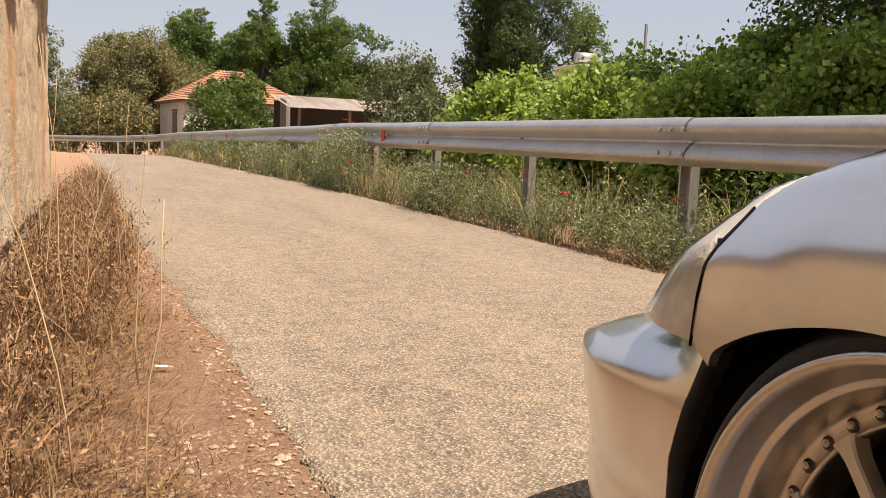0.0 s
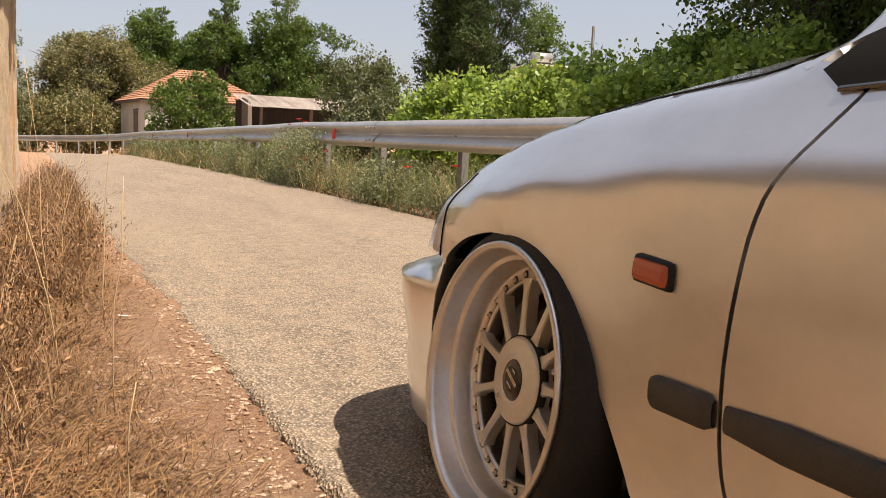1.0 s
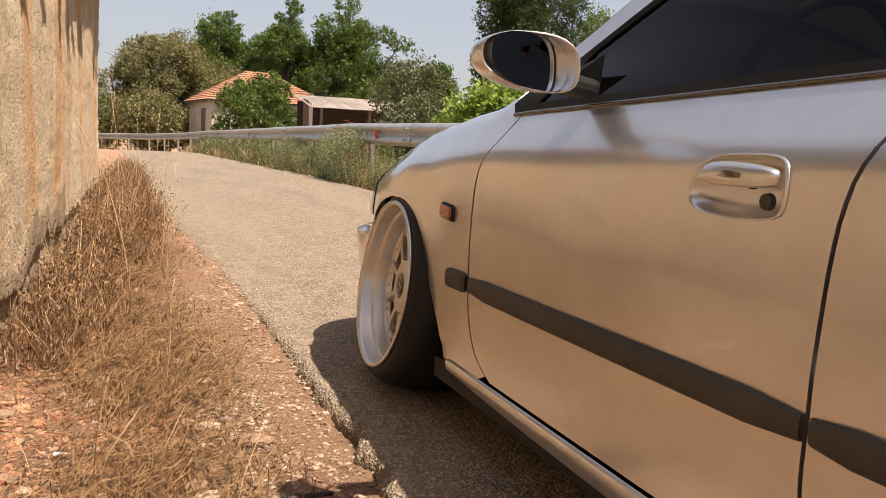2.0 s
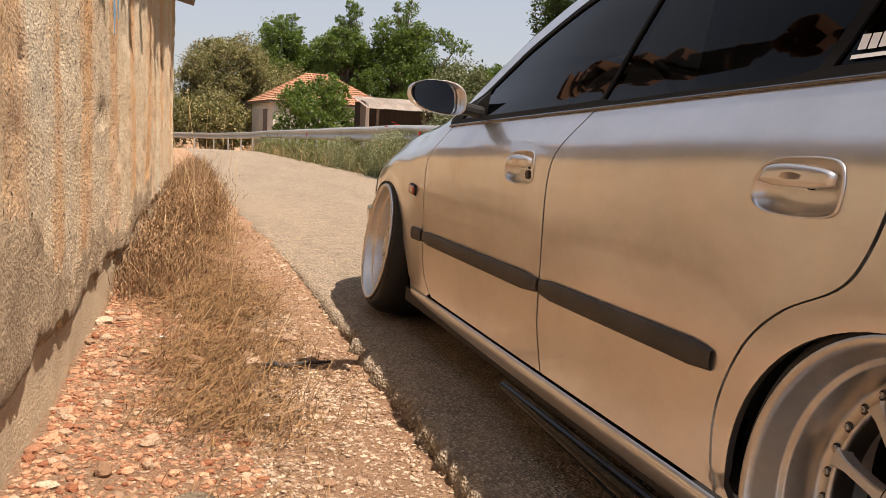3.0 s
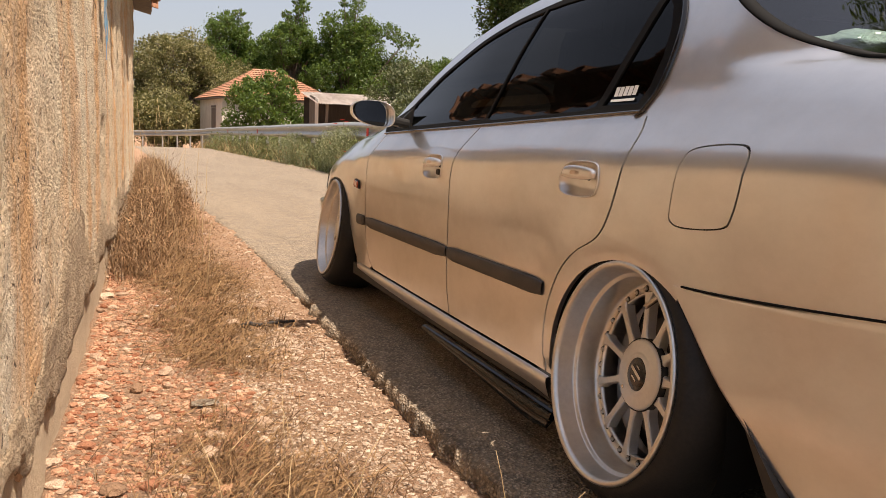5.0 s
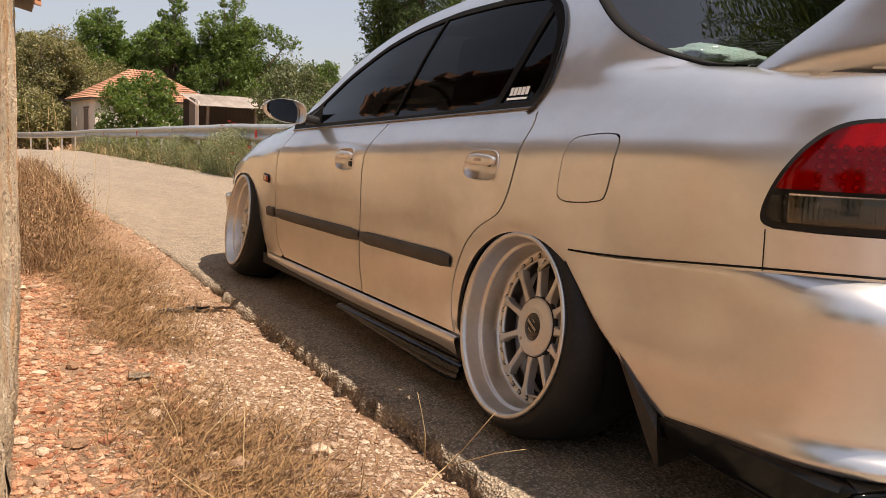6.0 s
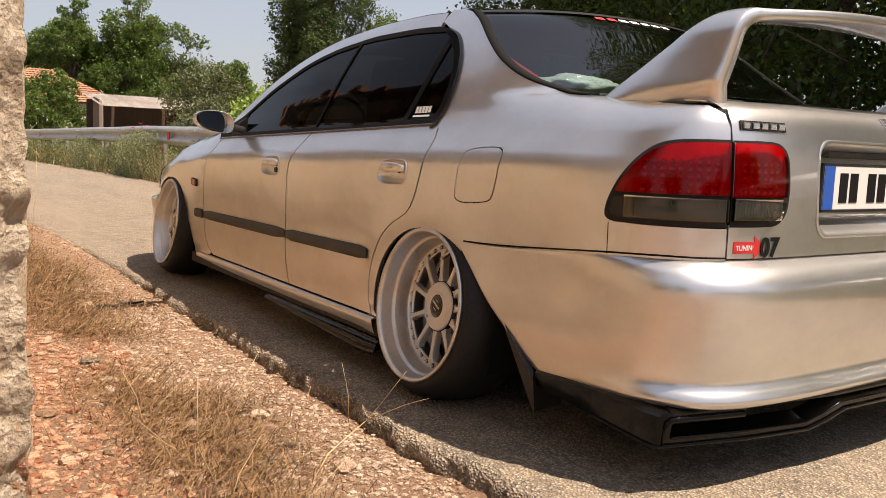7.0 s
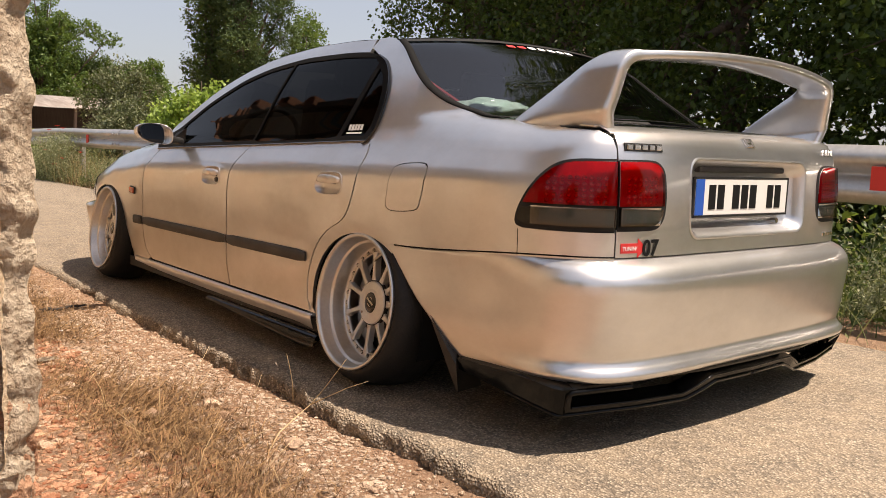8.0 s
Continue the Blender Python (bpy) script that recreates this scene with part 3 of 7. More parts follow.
BELT = smooth_table([(-1.6, 0.838), (-0.9, 0.838), (-0.5, 0.860), (0.04, 0.848), (1.0, 0.811), (2.0, 0.775), (2.25, 0.757), (2.5, 0.736), (2.75, 0.700), (2.97, 0.644), (3.1, 0.600), (3.25, 0.54), (3.5, 0.48), (4.2, 0.48)], 0.05)
LOWER = [(-0.1, 0.030), (0.10, 0.022), (0.19, 0.018), (0.30, 0.017), (0.42, 0.016), (0.50, 0.013), (0.58, 0.009), (0.65, 0.006), (0.705, 0.008), (0.715, 0.012), (0.74, 0.023), (0.765, 0.040), (0.79, 0.056), (0.82, 0.074)]
CABIN = smooth_table(LOWER + [(0.86, 0.094), (0.95, 0.125), (1.05, 0.163), (1.15, 0.209), (1.22, 0.256), (1.27, 0.31)], 0.008)
ROUND = smooth_table(LOWER + [(0.84, 0.090), (0.86, 0.118), (0.875, 0.155), (0.885, 0.20), (0.89, 0.235), (0.90, 0.32), (0.91, 0.42)], 0.006)
STERN = smooth_table([(-0.1, 0.0), (0.55, 0.0), (0.7, 0.003), (0.8, 0.010), (0.85, 0.022), (0.88, 0.042), (0.90, 0.075), (0.91, 0.12)], 0.012)


def ease(v, a, b):
    t = max(0.0, min(1.0, (v - a) / (b - a)))
    return t * t * (3 - 2 * t)


def skin(s, z, proud=0.0):
    """A point of the left flank, tail or nose."""
    x, y, nx, ny = plan_at(s)
    zz = z if z < 0.25 else 0.25 + (z - 0.25) * 0.57 / (BELT(s) - 0.25)
    cabin = ease(s, -0.80, -0.12) * (1 - ease(s, 2.02, 2.25))
    inner = ROUND(zz) + (CABIN(zz) - ROUND(zz)) * cabin
    stern = 1 - ease(s, -1.05, -0.62)
    inner += (STERN(zz) - inner) * stern
    # the wing rolls in towards the bonnet
    inner += 0.020 * ease(s, 2.08, 2.5) * max(0.0, (zz - 0.48) / 0.34) ** 1.3 * (1 - ease(s, 3.0, 3.3))
    # shallow swelling over the wheels
    for centre in (0.0, 2.62):
        far = math.hypot(s - centre, z - 0.29)
        inner -= 0.016 * math.exp(-(((far - 0.27) / 0.11) ** 2)) * (1 if z > 0.22 else 0.3)
    d = proud - inner
    return Vector((-(x + nx * d), y + ny * d, z))


def curve2(points, n=6, closed=False):
    return spline(points, n, closed)


def arch(centre, radius, z0, a0=0, a1=180, n=28, height=1.0):
    return [(centre + radius * math.cos(radians(a0 + (a1 - a0) * k / n)), z0 + radius * height * math.sin(radians(a0 + (a1 - a0) * k / n))) for k in range(n + 1)]


def inside(p, poly):
    hit, j = False, len(poly) - 1
    for i in range(len(poly)):
        (x0, y0), (x1, y1) = poly[i], poly[j]
        if (y0 > p[1]) != (y1 > p[1]) and p[0] < (x1 - x0) * (p[1] - y0) / (y1 - y0) + x0:
            hit = not hit
        j = i
    return hit


def dense(loop, step):
    out = []
    for a, b in zip(loop, loop[1:] + loop[:1]):
        a, b = np.array(a), np.array(b)
        n = max(1, int(np.linalg.norm(b - a) / step))
        out += [tuple(a + (b - a) * k / n) for k in range(n)]
    clean = []
    for p in out:
        if not clean or math.dist(p, clean[-1]) > 1e-4:
            clean.append(p)
    if math.dist(clean[0], clean[-1]) < 1e-4:
        clean.pop()
    return clean


def sheet(outline, surf, mat, holes=(), step=0.03, hem=0.012, mirror=False):
    """A skin cut to an outline in the surface's own two lengths, with a folded hem; smooth by the surface's own normals."""
    loops = [dense([tuple(p) for p in l], step) for l in (outline, *holes)]
    pts, edges = [], []
    for l in loops:
        k = len(pts)
        pts += l
        edges += [(k + i, k + (i + 1) % len(l)) for i in range(len(l))]
    us, vs = [p[0] for p in loops[0]], [p[1] for p in loops[0]]
    border = np.array(pts)
    for u in np.arange(min(us) + step / 2, max(us), step):
        for v in np.arange(min(vs) + step / 2, max(vs), step):
            if inside((u, v), loops[0]) and not any(inside((u, v), h) for h in loops[1:]) and np.min(np.hypot(border[:, 0] - u, border[:, 1] - v)) > 0.45 * step:
                pts.append((u, v))
    flat, _, tris, *_ = delaunay_2d_cdt([Vector(p) for p in pts], edges, [], 0, 1e-6)
    keep = []
    for f in tris:
        c = sum((flat[i] for i in f), Vector((0, 0))) / len(f)
        if inside(c, loops[0]) and not any(inside(c, h) for h in loops[1:]):
            keep.append(tuple(f))
    verts = [surf(p[0], p[1]) for p in flat]
    norms = []
    e = 0.004
    for p in flat:
        du = surf(p[0] + e, p[1]) - surf(p[0] - e, p[1])
        dv = surf(p[0], p[1] + e) - surf(p[0], p[1] - e)
        norms.append(du.cross(dv).normalized())
    if sum((verts[f[1]] - verts[f[0]]).cross(verts[f[2]] - verts[f[0]]).dot(norms[f[0]]) for f in keep) < 0:
        keep = [f[::-1] for f in keep]
    # the way out: away from the car's middle
    mid = sum(verts, Vector()) / len(verts)
    nm = sum(norms, Vector())
    if nm.dot(mid - Vector((0, 1.2, 0.45))) < 0:
        keep, norms = [f[::-1] for f in keep], [-n for n in norms]
    top = len(keep)
    if hem:
        lookup = {}
        for f in keep:
            for a, b in zip(f, f[1:] + f[:1]):
                lookup[(a, b)] = 1
        rim = [(a, b) for a, b in lookup if (b, a) not in lookup]
        base, drop = len(verts), {}
        for a, b in rim:
            for i in (a, b):
                if i not in drop:
                    drop[i] = len(verts)
                    verts.append(verts[i] - norms[i] * hem)
                    norms.append(norms[i])
            keep.append((b, a, drop[a], drop[b]))
    if mirror:
        verts = [Vector((-v.x, v.y, v.z)) for v in verts]
        norms = [Vector((-n.x, n.y, n.z)) for n in norms]
        keep = [f[::-1] for f in keep]
    me = mesh_of(verts, keep, mat)
    flags = [i < top for i in range(len(keep))]
    me.polygons.foreach_set("use_smooth", flags)
    me.update()
    loops_n = [None] * len(me.loops)
    for poly in me.polygons:
        for li in poly.loop_indices:
            loops_n[li] = tuple(norms[me.loops[li].vertex_index]) if poly.index < top else (0, 0, 0)
    me.normals_split_custom_set(loops_n)
    return me


def both(name, outline, surf, mat, parent, label="", **how):
    """The panel on the left and its mirror image on the right."""
    a = part(name, sheet(outline, surf, mat, **how), mat, parent, label)
    b = part(name, sheet(outline, surf, mat, mirror=True, **how), mat, parent, label)
    return a, b


def grid_mesh(rows, mat, smooth=True, closed=False):
    n = len(rows[0])
    verts = [tuple(p) for r in rows for p in r]
    faces = []
    for j in range(len(rows) - 1):
        for i in range(n if closed else n - 1):
            k = (i + 1) % n
            faces.append((j * n + i, j * n + k, (j + 1) * n + k, (j + 1) * n + i))
    return mesh_of(verts, faces, mat, smooth)


car = thing("car", "lowered silver metallic sedan with tinted windows, parked on the road", "car")
bm = box((1.67, 2.02, 0.05), (0, 1.29, 0.150))
box((1.0, 4.1, 0.10), (0, 1.22, 0.20), 0, (0, 0, 0), bm)
box((1.30, 0.44, 0.06), (0, -0.60, 0.212), 0, (0, 0, 0), bm)
box((1.30, 0.34, 0.06), (0, 3.08, 0.20), 0, (0, 0, 0), bm)
# two plates added only to block sun that would leak through the car
box((1.60, 1.85, 0.06), (0, 1.27, 0.50), 0, (0, 0, 0), bm)
box((1.40, 0.28, 0.05), (0, -0.55, 0.26), 0, (0, 0, 0), bm)
body = part("body", bm, BLACK, car, "dark underbody of the car with added plates against sun leaks")

# seams of the flank
FRONT_SEAM = [(1.985, 0.772), (2.015, 0.72), (2.06, 0.63), (2.092, 0.50), (2.10, 0.39), (2.085, 0.30), (2.04, 0.235), (1.96, 0.195)]
MID_SEAM = [(0.955, 0.812), (1.005, 0.745), (1.04, 0.64), (1.060, 0.50), (1.066, 0.40), (1.064, 0.30), (1.03, 0.195)]
REAR_SEAM = [(0.045, 0.838), (0.030, 0.79), (0.040, 0.69), (0.065, 0.61), (0.105, 0.565), (0.20, 0.52), (0.275, 0.46), (0.325, 0.38), (0.345, 0.30), (0.335, 0.195)]
G = 0.0035
front_seam, mid_seam, rear_seam = curve2(FRONT_SEAM, 5), curve2(MID_SEAM, 5), curve2(REAR_SEAM, 5)


def shift(points, ds, dz=0.0):
    return [(a + ds, b + dz) for a, b in points]


def belt_line(a, b, n=10, dz=0.0):
    return [(a + (b - a) * k / n, BELT(a + (b - a) * k / n) + dz) for k in range(n + 1)]


def handle_loop(centre, z, width):
    return curve2([(centre + width / 2, z - 0.022), (centre + width / 2 - 0.012, z + 0.016), (centre + width / 4, z + 0.037), (centre - width / 4, z + 0.041), (centre - width / 2 + 0.006, z + 0.030),
                   (centre - width / 2, z - 0.01), (centre - width / 2 + 0.02, z - 0.036), (centre + width / 4, z - 0.041)], 5, True)


HANDLES = {"front_door": (1.215, 0.672, 0.180), "rear_door": (0.213, 0.692, 0.180)}
doors = {}
for name, ahead, behind in (("front_door", front_seam, mid_seam), ("rear_door", mid_seam, rear_seam)):
    a, b = shift(ahead, -G), shift(behind, G)
    outline = a + b[::-1]
    outline[0], outline[-1] = (outline[0][0], BELT(outline[0][0])), (outline[-1][0], BELT(outline[-1][0]))
    top = belt_line(outline[-1][0], outline[0][0])[1:-1]
    doors[name] = both(name, outline + top, skin, PAINT, car, "silver door panel", step=0.028, holes=[handle_loop(*HANDLES[name])])

# fenders, with the wheel arch cut out
fender = shift(front_seam, G)[::-1] + [(2.04, 0.805), (2.10, 0.815)]
fender = [p for p in fender if p[1] > 0.2]
edge = [(s, BELT(s) + 0.045) for s in np.linspace(2.15, 2.925, 14)]
nose = [(2.930, 0.650), (2.934, 0.56), (2.938, 0.486), (2.925, 0.470)]
arc = curve2([(2.892, 0.455), (2.88, 0.478), (2.81, 0.514), (2.736, 0.536), (2.66, 0.547), (2.583, 0.541), (2.484, 0.497), (2.389, 0.425), (2.33, 0.355), (2.265, 0.25), (2.235, 0.17)], 4)
fender = fender + edge + nose + arc + [(2.06, 0.17)]
both("front_fender", fender, skin, PAINT, car, "silver front wing", step=0.026)

# rear quarter with the rear pillar
rear_arc = arch(-0.02, 0.318, 0.245, -10, 196, 40, 0.90)
TAIL_SPLIT = S_TAIL + 0.63
c_line = curve2([(0.10, 1.215), (0.035, 1.180), (-0.05, 1.115), (-0.15, 1.045), (-0.27, 0.980), (-0.40, 0.942), (-0.5, 0.932), (-0.62, 0.926)], 4)
pillar = curve2([(0.075, 0.845), (0.045, 0.90), (0.035, 0.965), (0.042, 1.03), (0.068, 1.09), (0.12, 1.14), (0.19, 1.168)], 4)
LAMP = curve2([(-0.705, 0.619), (-0.680, 0.627), (-0.674, 0.645), (-0.686, 0.682), (-0.712, 0.726), (-0.750, 0.772), (-0.80, 0.804), (-0.87, 0.819), (TAIL_SPLIT + 0.004, 0.822)], 5)
LAMP = [(s - 0.042 * (s - TAIL_SPLIT) / (-0.674 - TAIL_SPLIT), z) for s, z in LAMP]
quarter = [(s, z) for s, z in shift(rear_seam, -G)]
quarter = quarter + rear_arc
under = [(-0.205, 0.508), (-0.40, 0.520), (-0.60, 0.530), (-0.75, 0.536), (-0.9, 0.540), (TAIL_SPLIT + 0.002, 0.543)]
quarter = [p for p in quarter if p[0] > -0.205 or p[1] > 0.508] + under
quarter += [(TAIL_SPLIT + 0.002, 0.617), (-0.92, 0.617), (-0.82, 0.617)] + LAMP + [(TAIL_SPLIT + 0.002, 0.85), (TAIL_SPLIT + 0.010, 0.88), (TAIL_SPLIT + 0.045, 0.900)]
quarter += [(-0.90, 0.902), (-0.8, 0.908), (-0.7, 0.918)] + c_line[::-1] + [(0.16, 1.232), (0.24, 1.235), (0.26, 1.20), (0.19, 1.168)] + pillar[::-1][1:] + [(0.05, 0.838)]
fuel = curve2([(-0.185, 0.776), (-0.30, 0.786), (-0.336, 0.770), (-0.338, 0.72), (-0.322, 0.655), (-0.295, 0.632), (-0.20, 0.622), (-0.155, 0.630), (-0.148, 0.66), (-0.158, 0.745)], 5, True)
part("quarter_panel", sheet(quarter, skin, PAINT, holes=[fuel], step=0.026), PAINT, car, "silver rear wing and pillar with fuel flap")
part("quarter_panel", sheet(quarter, skin, PAINT, step=0.026, mirror=True), PAINT, car, "silver rear wing and pillar")

# sills
def sill_surf(s, v):
    p = skin(s, 0.19)
    prof = ((0.0, 0.187, 0.000), (0.12, 0.182, 0.009), (0.3, 0.170, 0.010), (0.8, 0.126, -0.004), (0.9, 0.116, -0.012), (1.0, 0.112, -0.05))
    z = np.interp(v, [q[0] for q in prof], [q[1] for q in prof])
    out = np.interp(v, [q[0] for q in prof], [q[2] for q in prof])
    return Vector((p.x - out, p.y, z - 0.0))


for side in (1, -1):
    rows = [[sill_surf(s, v) for v in np.linspace(0, 1, 9)] for s in np.linspace(0.315, 2.20, 40)]
    rows = [[(p.x * side, p.y, p.z) for p in r] for r in rows]
    part("side_skirt", grid_mesh(rows, PAINT), PAINT, car, "silver side skirt")
    rows = []
    for k in range(15):
        q = k / 14
        y = 1.24 - 0.965 * q
        drop = 0.012 + 0.042 * q**1.3
        up = 0.020 * max(0, (q - 0.9) / 0.1)
        rows.append([(-0.838 * side, y, 0.120), (-0.858 * side, y, 0.116), (-(0.866 + 0.014 * q) * side, y - 0.01 * q, 0.118 - drop + up), (-(0.862 + 0.014 * q) * side, y - 0.01 * q, 0.112 - drop + up), (-0.835 * side, y, 0.110)])
    bm = bmesh.new()
    bm.from_mesh(grid_mesh(rows, KITBLACK))
    part("skirt_winglet", bm, KITBLACK, car, "black plastic winglet under the skirt")

# side mouldings
def mould(a, b, parent, side):
    n = 12
    ss = np.linspace(a, b, n)
    rows = []
    for s in ss:
        z = 0.386 + 0.017 * (1 - (s - 0.36) / 1.9)
        end = max(0.0, 1 - min(abs(s - a), abs(s - b)) / 0.012)
        h = 0.0225 * (1 - 0.25 * end)
        prof = [(h, 0.0), (h, 0.007), (h - 0.005, 0.012), (0, 0.0135), (-h + 0.005, 0.012), (-h, 0.007), (-h, 0.0)]
        rows.append([(skin(s, z + dz, out * (1 - 0.5 * end)).x * side, skin(s, z).y, z + dz) for dz, out in prof])
    part("side_moulding", grid_mesh(rows, MOULD), MOULD, parent, "dark rubber side moulding")


for i, side in ((0, 1), (1, -1)):
    mould(1.071, 2.088, doors["front_door"][i], side)
    mould(0.365, 1.056, doors["rear_door"][i], side)
    mould(2.108, 2.225, car, side)

# door handles: a dished cup and a flap
def handle(centre, z, width, parent, side, lock):
    loop = handle_loop(centre, z, width)
    cx, cz = centre, z
    rings = []
    for scale, out in ((1.035, 0.0005), (1.02, 0.0035), (0.985, 0.003), (0.95, -0.004), (0.84, -0.022), (0.5, -0.028), (0.1, -0.028)):
        ring = []
        for s, v in loop:
            p = skin(cx + (s - cx) * scale, cz + (v - cz) * scale, out)
            ring.append((p.x * side, p.y, p.z))
        rings.append(ring)
    cup = part("door_handle", grid_mesh(rings, PAINT, True, True), PAINT, parent, "silver dished door handle")
    flap = []
    top = curve2([(centre + width * 0.40, z + 0.004), (centre + width * 0.30, z + 0.026), (centre, z + 0.031), (centre - width * 0.40, z + 0.024), (centre - width * 0.42, z + 0.004)], 5)
    for scale, out in ((1.0, 0.0), (0.97, 0.010), (0.85, 0.013), (0.3, 0.013)):
        ring = []
        for s, v in top + [(centre - width * 0.2, z - 0.001), (centre + width * 0.2, z - 0.001)]:
            p = skin(centre + (s - centre) * scale, z + 0.014 + (v - z - 0.014) * scale, out)
            ring.append((p.x * side, p.y, p.z))
        flap.append(ring)
    part("handle_flap", grid_mesh(flap, PAINT, True, True), PAINT, cup)
    if lock:
        p = skin(centre - width * 0.34, z - 0.016, -0.004)
        part("lock", rod((p.x * side, p.y, p.z), ((p.x - 0.008) * side, p.y, p.z), 0.011, 0.010, 14), MOULD, cup)


for i, side in ((0, 1), (1, -1)):
    handle(*HANDLES["front_door"], doors["front_door"][i], side, True)
    handle(*HANDLES["rear_door"], doors["rear_door"][i], side, False)

# fuel flap in its opening
cu, cv = np.mean(np.array(fuel), axis=0)
part("fuel_flap_well", sheet([(cu + (s - cu) * 1.04, cv + (z - cv) * 1.04) for s, z in fuel], lambda s, z: skin(s, z, -0.008), BLACK, step=0.03, hem=0.0), BLACK, car, "dark gap round the fuel flap")
part("fuel_flap", sheet([(cu + (s - cu) * 0.962, cv + (z - cv) * 0.962) for s, z in fuel], lambda s, z: skin(s, z, 0.001), PAINT, step=0.02, hem=0.006), PAINT, car, "silver fuel flap")

# indicator on the wing
for side in (1, -1):
    bm = bmesh.new()
    p = skin(2.230, 0.543)
    box((0.018, 0.078, 0.040), (p.x * side, p.y, p.z), 0.008, (4, 0, 0), bm)
    lens = part("side_indicator", bm, BLACK, car, "orange side indicator in a black surround", True)
    part("lens", box((0.02, 0.070, 0.032), ((p.x - 0.004) * side, p.y, p.z), 0.009, (4, 0, 0)), ORANGE, lens, "orange lens")


# ---- glasshouse ----
RAIL_Z = smooth_table([(-0.2, 1.21), (0.10, 1.222), (0.4, 1.240), (0.75, 1.240), (1.05, 1.212), (1.3, 1.160), (1.62, 1.062), (1.93, 0.935), (2.2, 0.81), (2.5, 0.67)], 0.05)


def cabin(s, z, proud=0.0):
    """The flank above the belt, leaning in further along the windscreen pillar."""
    p = skin(s, z, proud)
    lean = 0.045 * ease(s, 1.1, 2.2) * ease(z, 0.80, 0.9)
    return Vector((p.x + lean, p.y, p.z))


low = [(s, BELT(s) + 0.002) for s in np.linspace(0.062, 2.02, 24)]
roofline = [(s, RAIL_Z(s) - 0.052) for s in np.linspace(2.02, 0.26, 30)]
opening = low + [(2.06, 0.80)] + [p for p in roofline if p[1] > 0.82] + pillar[::-1]


FRONT_PANE = [(1.935, 0.80)] + [(s, RAIL_Z(s) - 0.070) for s in np.linspace(1.84, 0.835, 16)] + [(0.955, 0.836)] + [(s, BELT(s) + 0.022) for s in np.linspace(1.05, 1.88, 8)]
REAR_PANE = [(0.942, 0.838), (0.822, 1.166)] + [(s, RAIL_Z(s) - 0.070) for s in np.linspace(0.79, 0.21, 9)] + [(0.165, 1.135), (0.285, 0.862)] + [(s, BELT(s) + 0.016) for s in np.linspace(0.34, 0.90, 6)]
QUARTER_PANE = [(0.145, 1.115), (0.108, 1.085), (0.082, 1.035), (0.073, 0.97), (0.083, 0.905), (0.105, 0.866), (0.255, 0.864)]
panes = [FRONT_PANE, REAR_PANE, QUARTER_PANE]
both("window_surround", opening, lambda s, z: cabin(s, z, 0.002), INK, car, "black window surround", step=0.03, holes=panes, hem=0.02)
for name, loop, owner in (("front_window", FRONT_PANE, doors["front_door"]), ("rear_window", REAR_PANE, doors["rear_door"]), ("quarter_window", QUARTER_PANE, (car, car))):
    mid = np.mean(np.array(dense(loop, 0.05)), axis=0)
    wide = [(mid[0] + (a - mid[0]) * 1.02, mid[1] + (b - mid[1]) * 1.03) for a, b in loop]
    for i, m in ((0, False), (1, True)):
        ob = part(name, sheet(wide, lambda s, z: cabin(s, z, -0.003), GLASS, step=0.035, hem=0.0, mirror=m), GLASS, owner[i], "dark tinted side window")
        ob.visible_shadow = False
BELTMETAL = material("dull_bright_strip", (0.17, 0.16, 0.15), 0.16, 0.95)
# bright strip along the belt and round the rear of the opening
for i, side in ((0, 1), (1, -1)):
    rows = []
    for s in np.linspace(0.06, 2.02, 40):
        rows.append([(lambda p: (p.x * side, p.y, p.z))(cabin(s, BELT(s) + dz, out)) for dz, out in ((-0.001, 0.001), (0.000, 0.005), (0.003, 0.0065), (0.006, 0.005), (0.007, 0.001))])
    part("belt_strip", grid_mesh(rows, BELTMETAL), BELTMETAL, car, "dull bright strip below the windows")
    rows = []
    for s, z in pillar[::-1] + [(0.09, 0.838)]:
        rows.append([(lambda p: (p.x * side, p.y, p.z))(cabin(s + ds, z, out)) for ds, out in ((-0.009, 0.001), (-0.007, 0.006), (0.0, 0.008), (0.005, 0.006), (0.006, 0.001))])
    part("pillar_strip", grid_mesh(rows, GLOSSBLACK), GLOSSBLACK, car, "glossy black strip round the rear window frame")

# windscreen pillars and cant rail: painted strip between opening and roof
strip_low = [(s, RAIL_Z(s) - 0.050) for s in np.linspace(2.06, 0.262, 34)]
strip_high = [(s, RAIL_Z(s) - 0.002) for s in np.linspace(0.262, 2.10, 34)]
both("roof_rail", [(2.09, 0.802)] + strip_low + strip_high + [(2.14, 0.815)], lambda s, z: cabin(s, z, 0.0), PAINT, car, "silver pillar and roof rail", step=0.025)


# roof: from rail to rail
def rail_point(s):
    p = cabin(s, RAIL_Z(s))
    return abs(p.x), p.y, p.z


def cross(s, crown, bow):
    """A row across the car from rail to rail."""
    x, y, z = rail_point(s)
    return [(-x + 2 * x * k / 20, y + bow * (1 - (2 * k / 20 - 1) ** 2), z + crown * (1 - abs(2 * k / 20 - 1) ** 2.4)) for k in range(21)]


rows = [cross(s, 0.034, 0.10 * ease(s, 0.7, 1.25) - 0.10 * (1 - ease(s, 0.08, 0.6))) for s in np.linspace(0.10, 1.22, 30)]
part("roof", grid_mesh(rows, PAINT), PAINT, car, "silver roof")
lining = [[(x * 0.985, y, z - 0.022) for x, y, z in r] for r in rows]
part("headliner", grid_mesh(lining, DARK), DARK, car, "dark cloth lining under the roof")

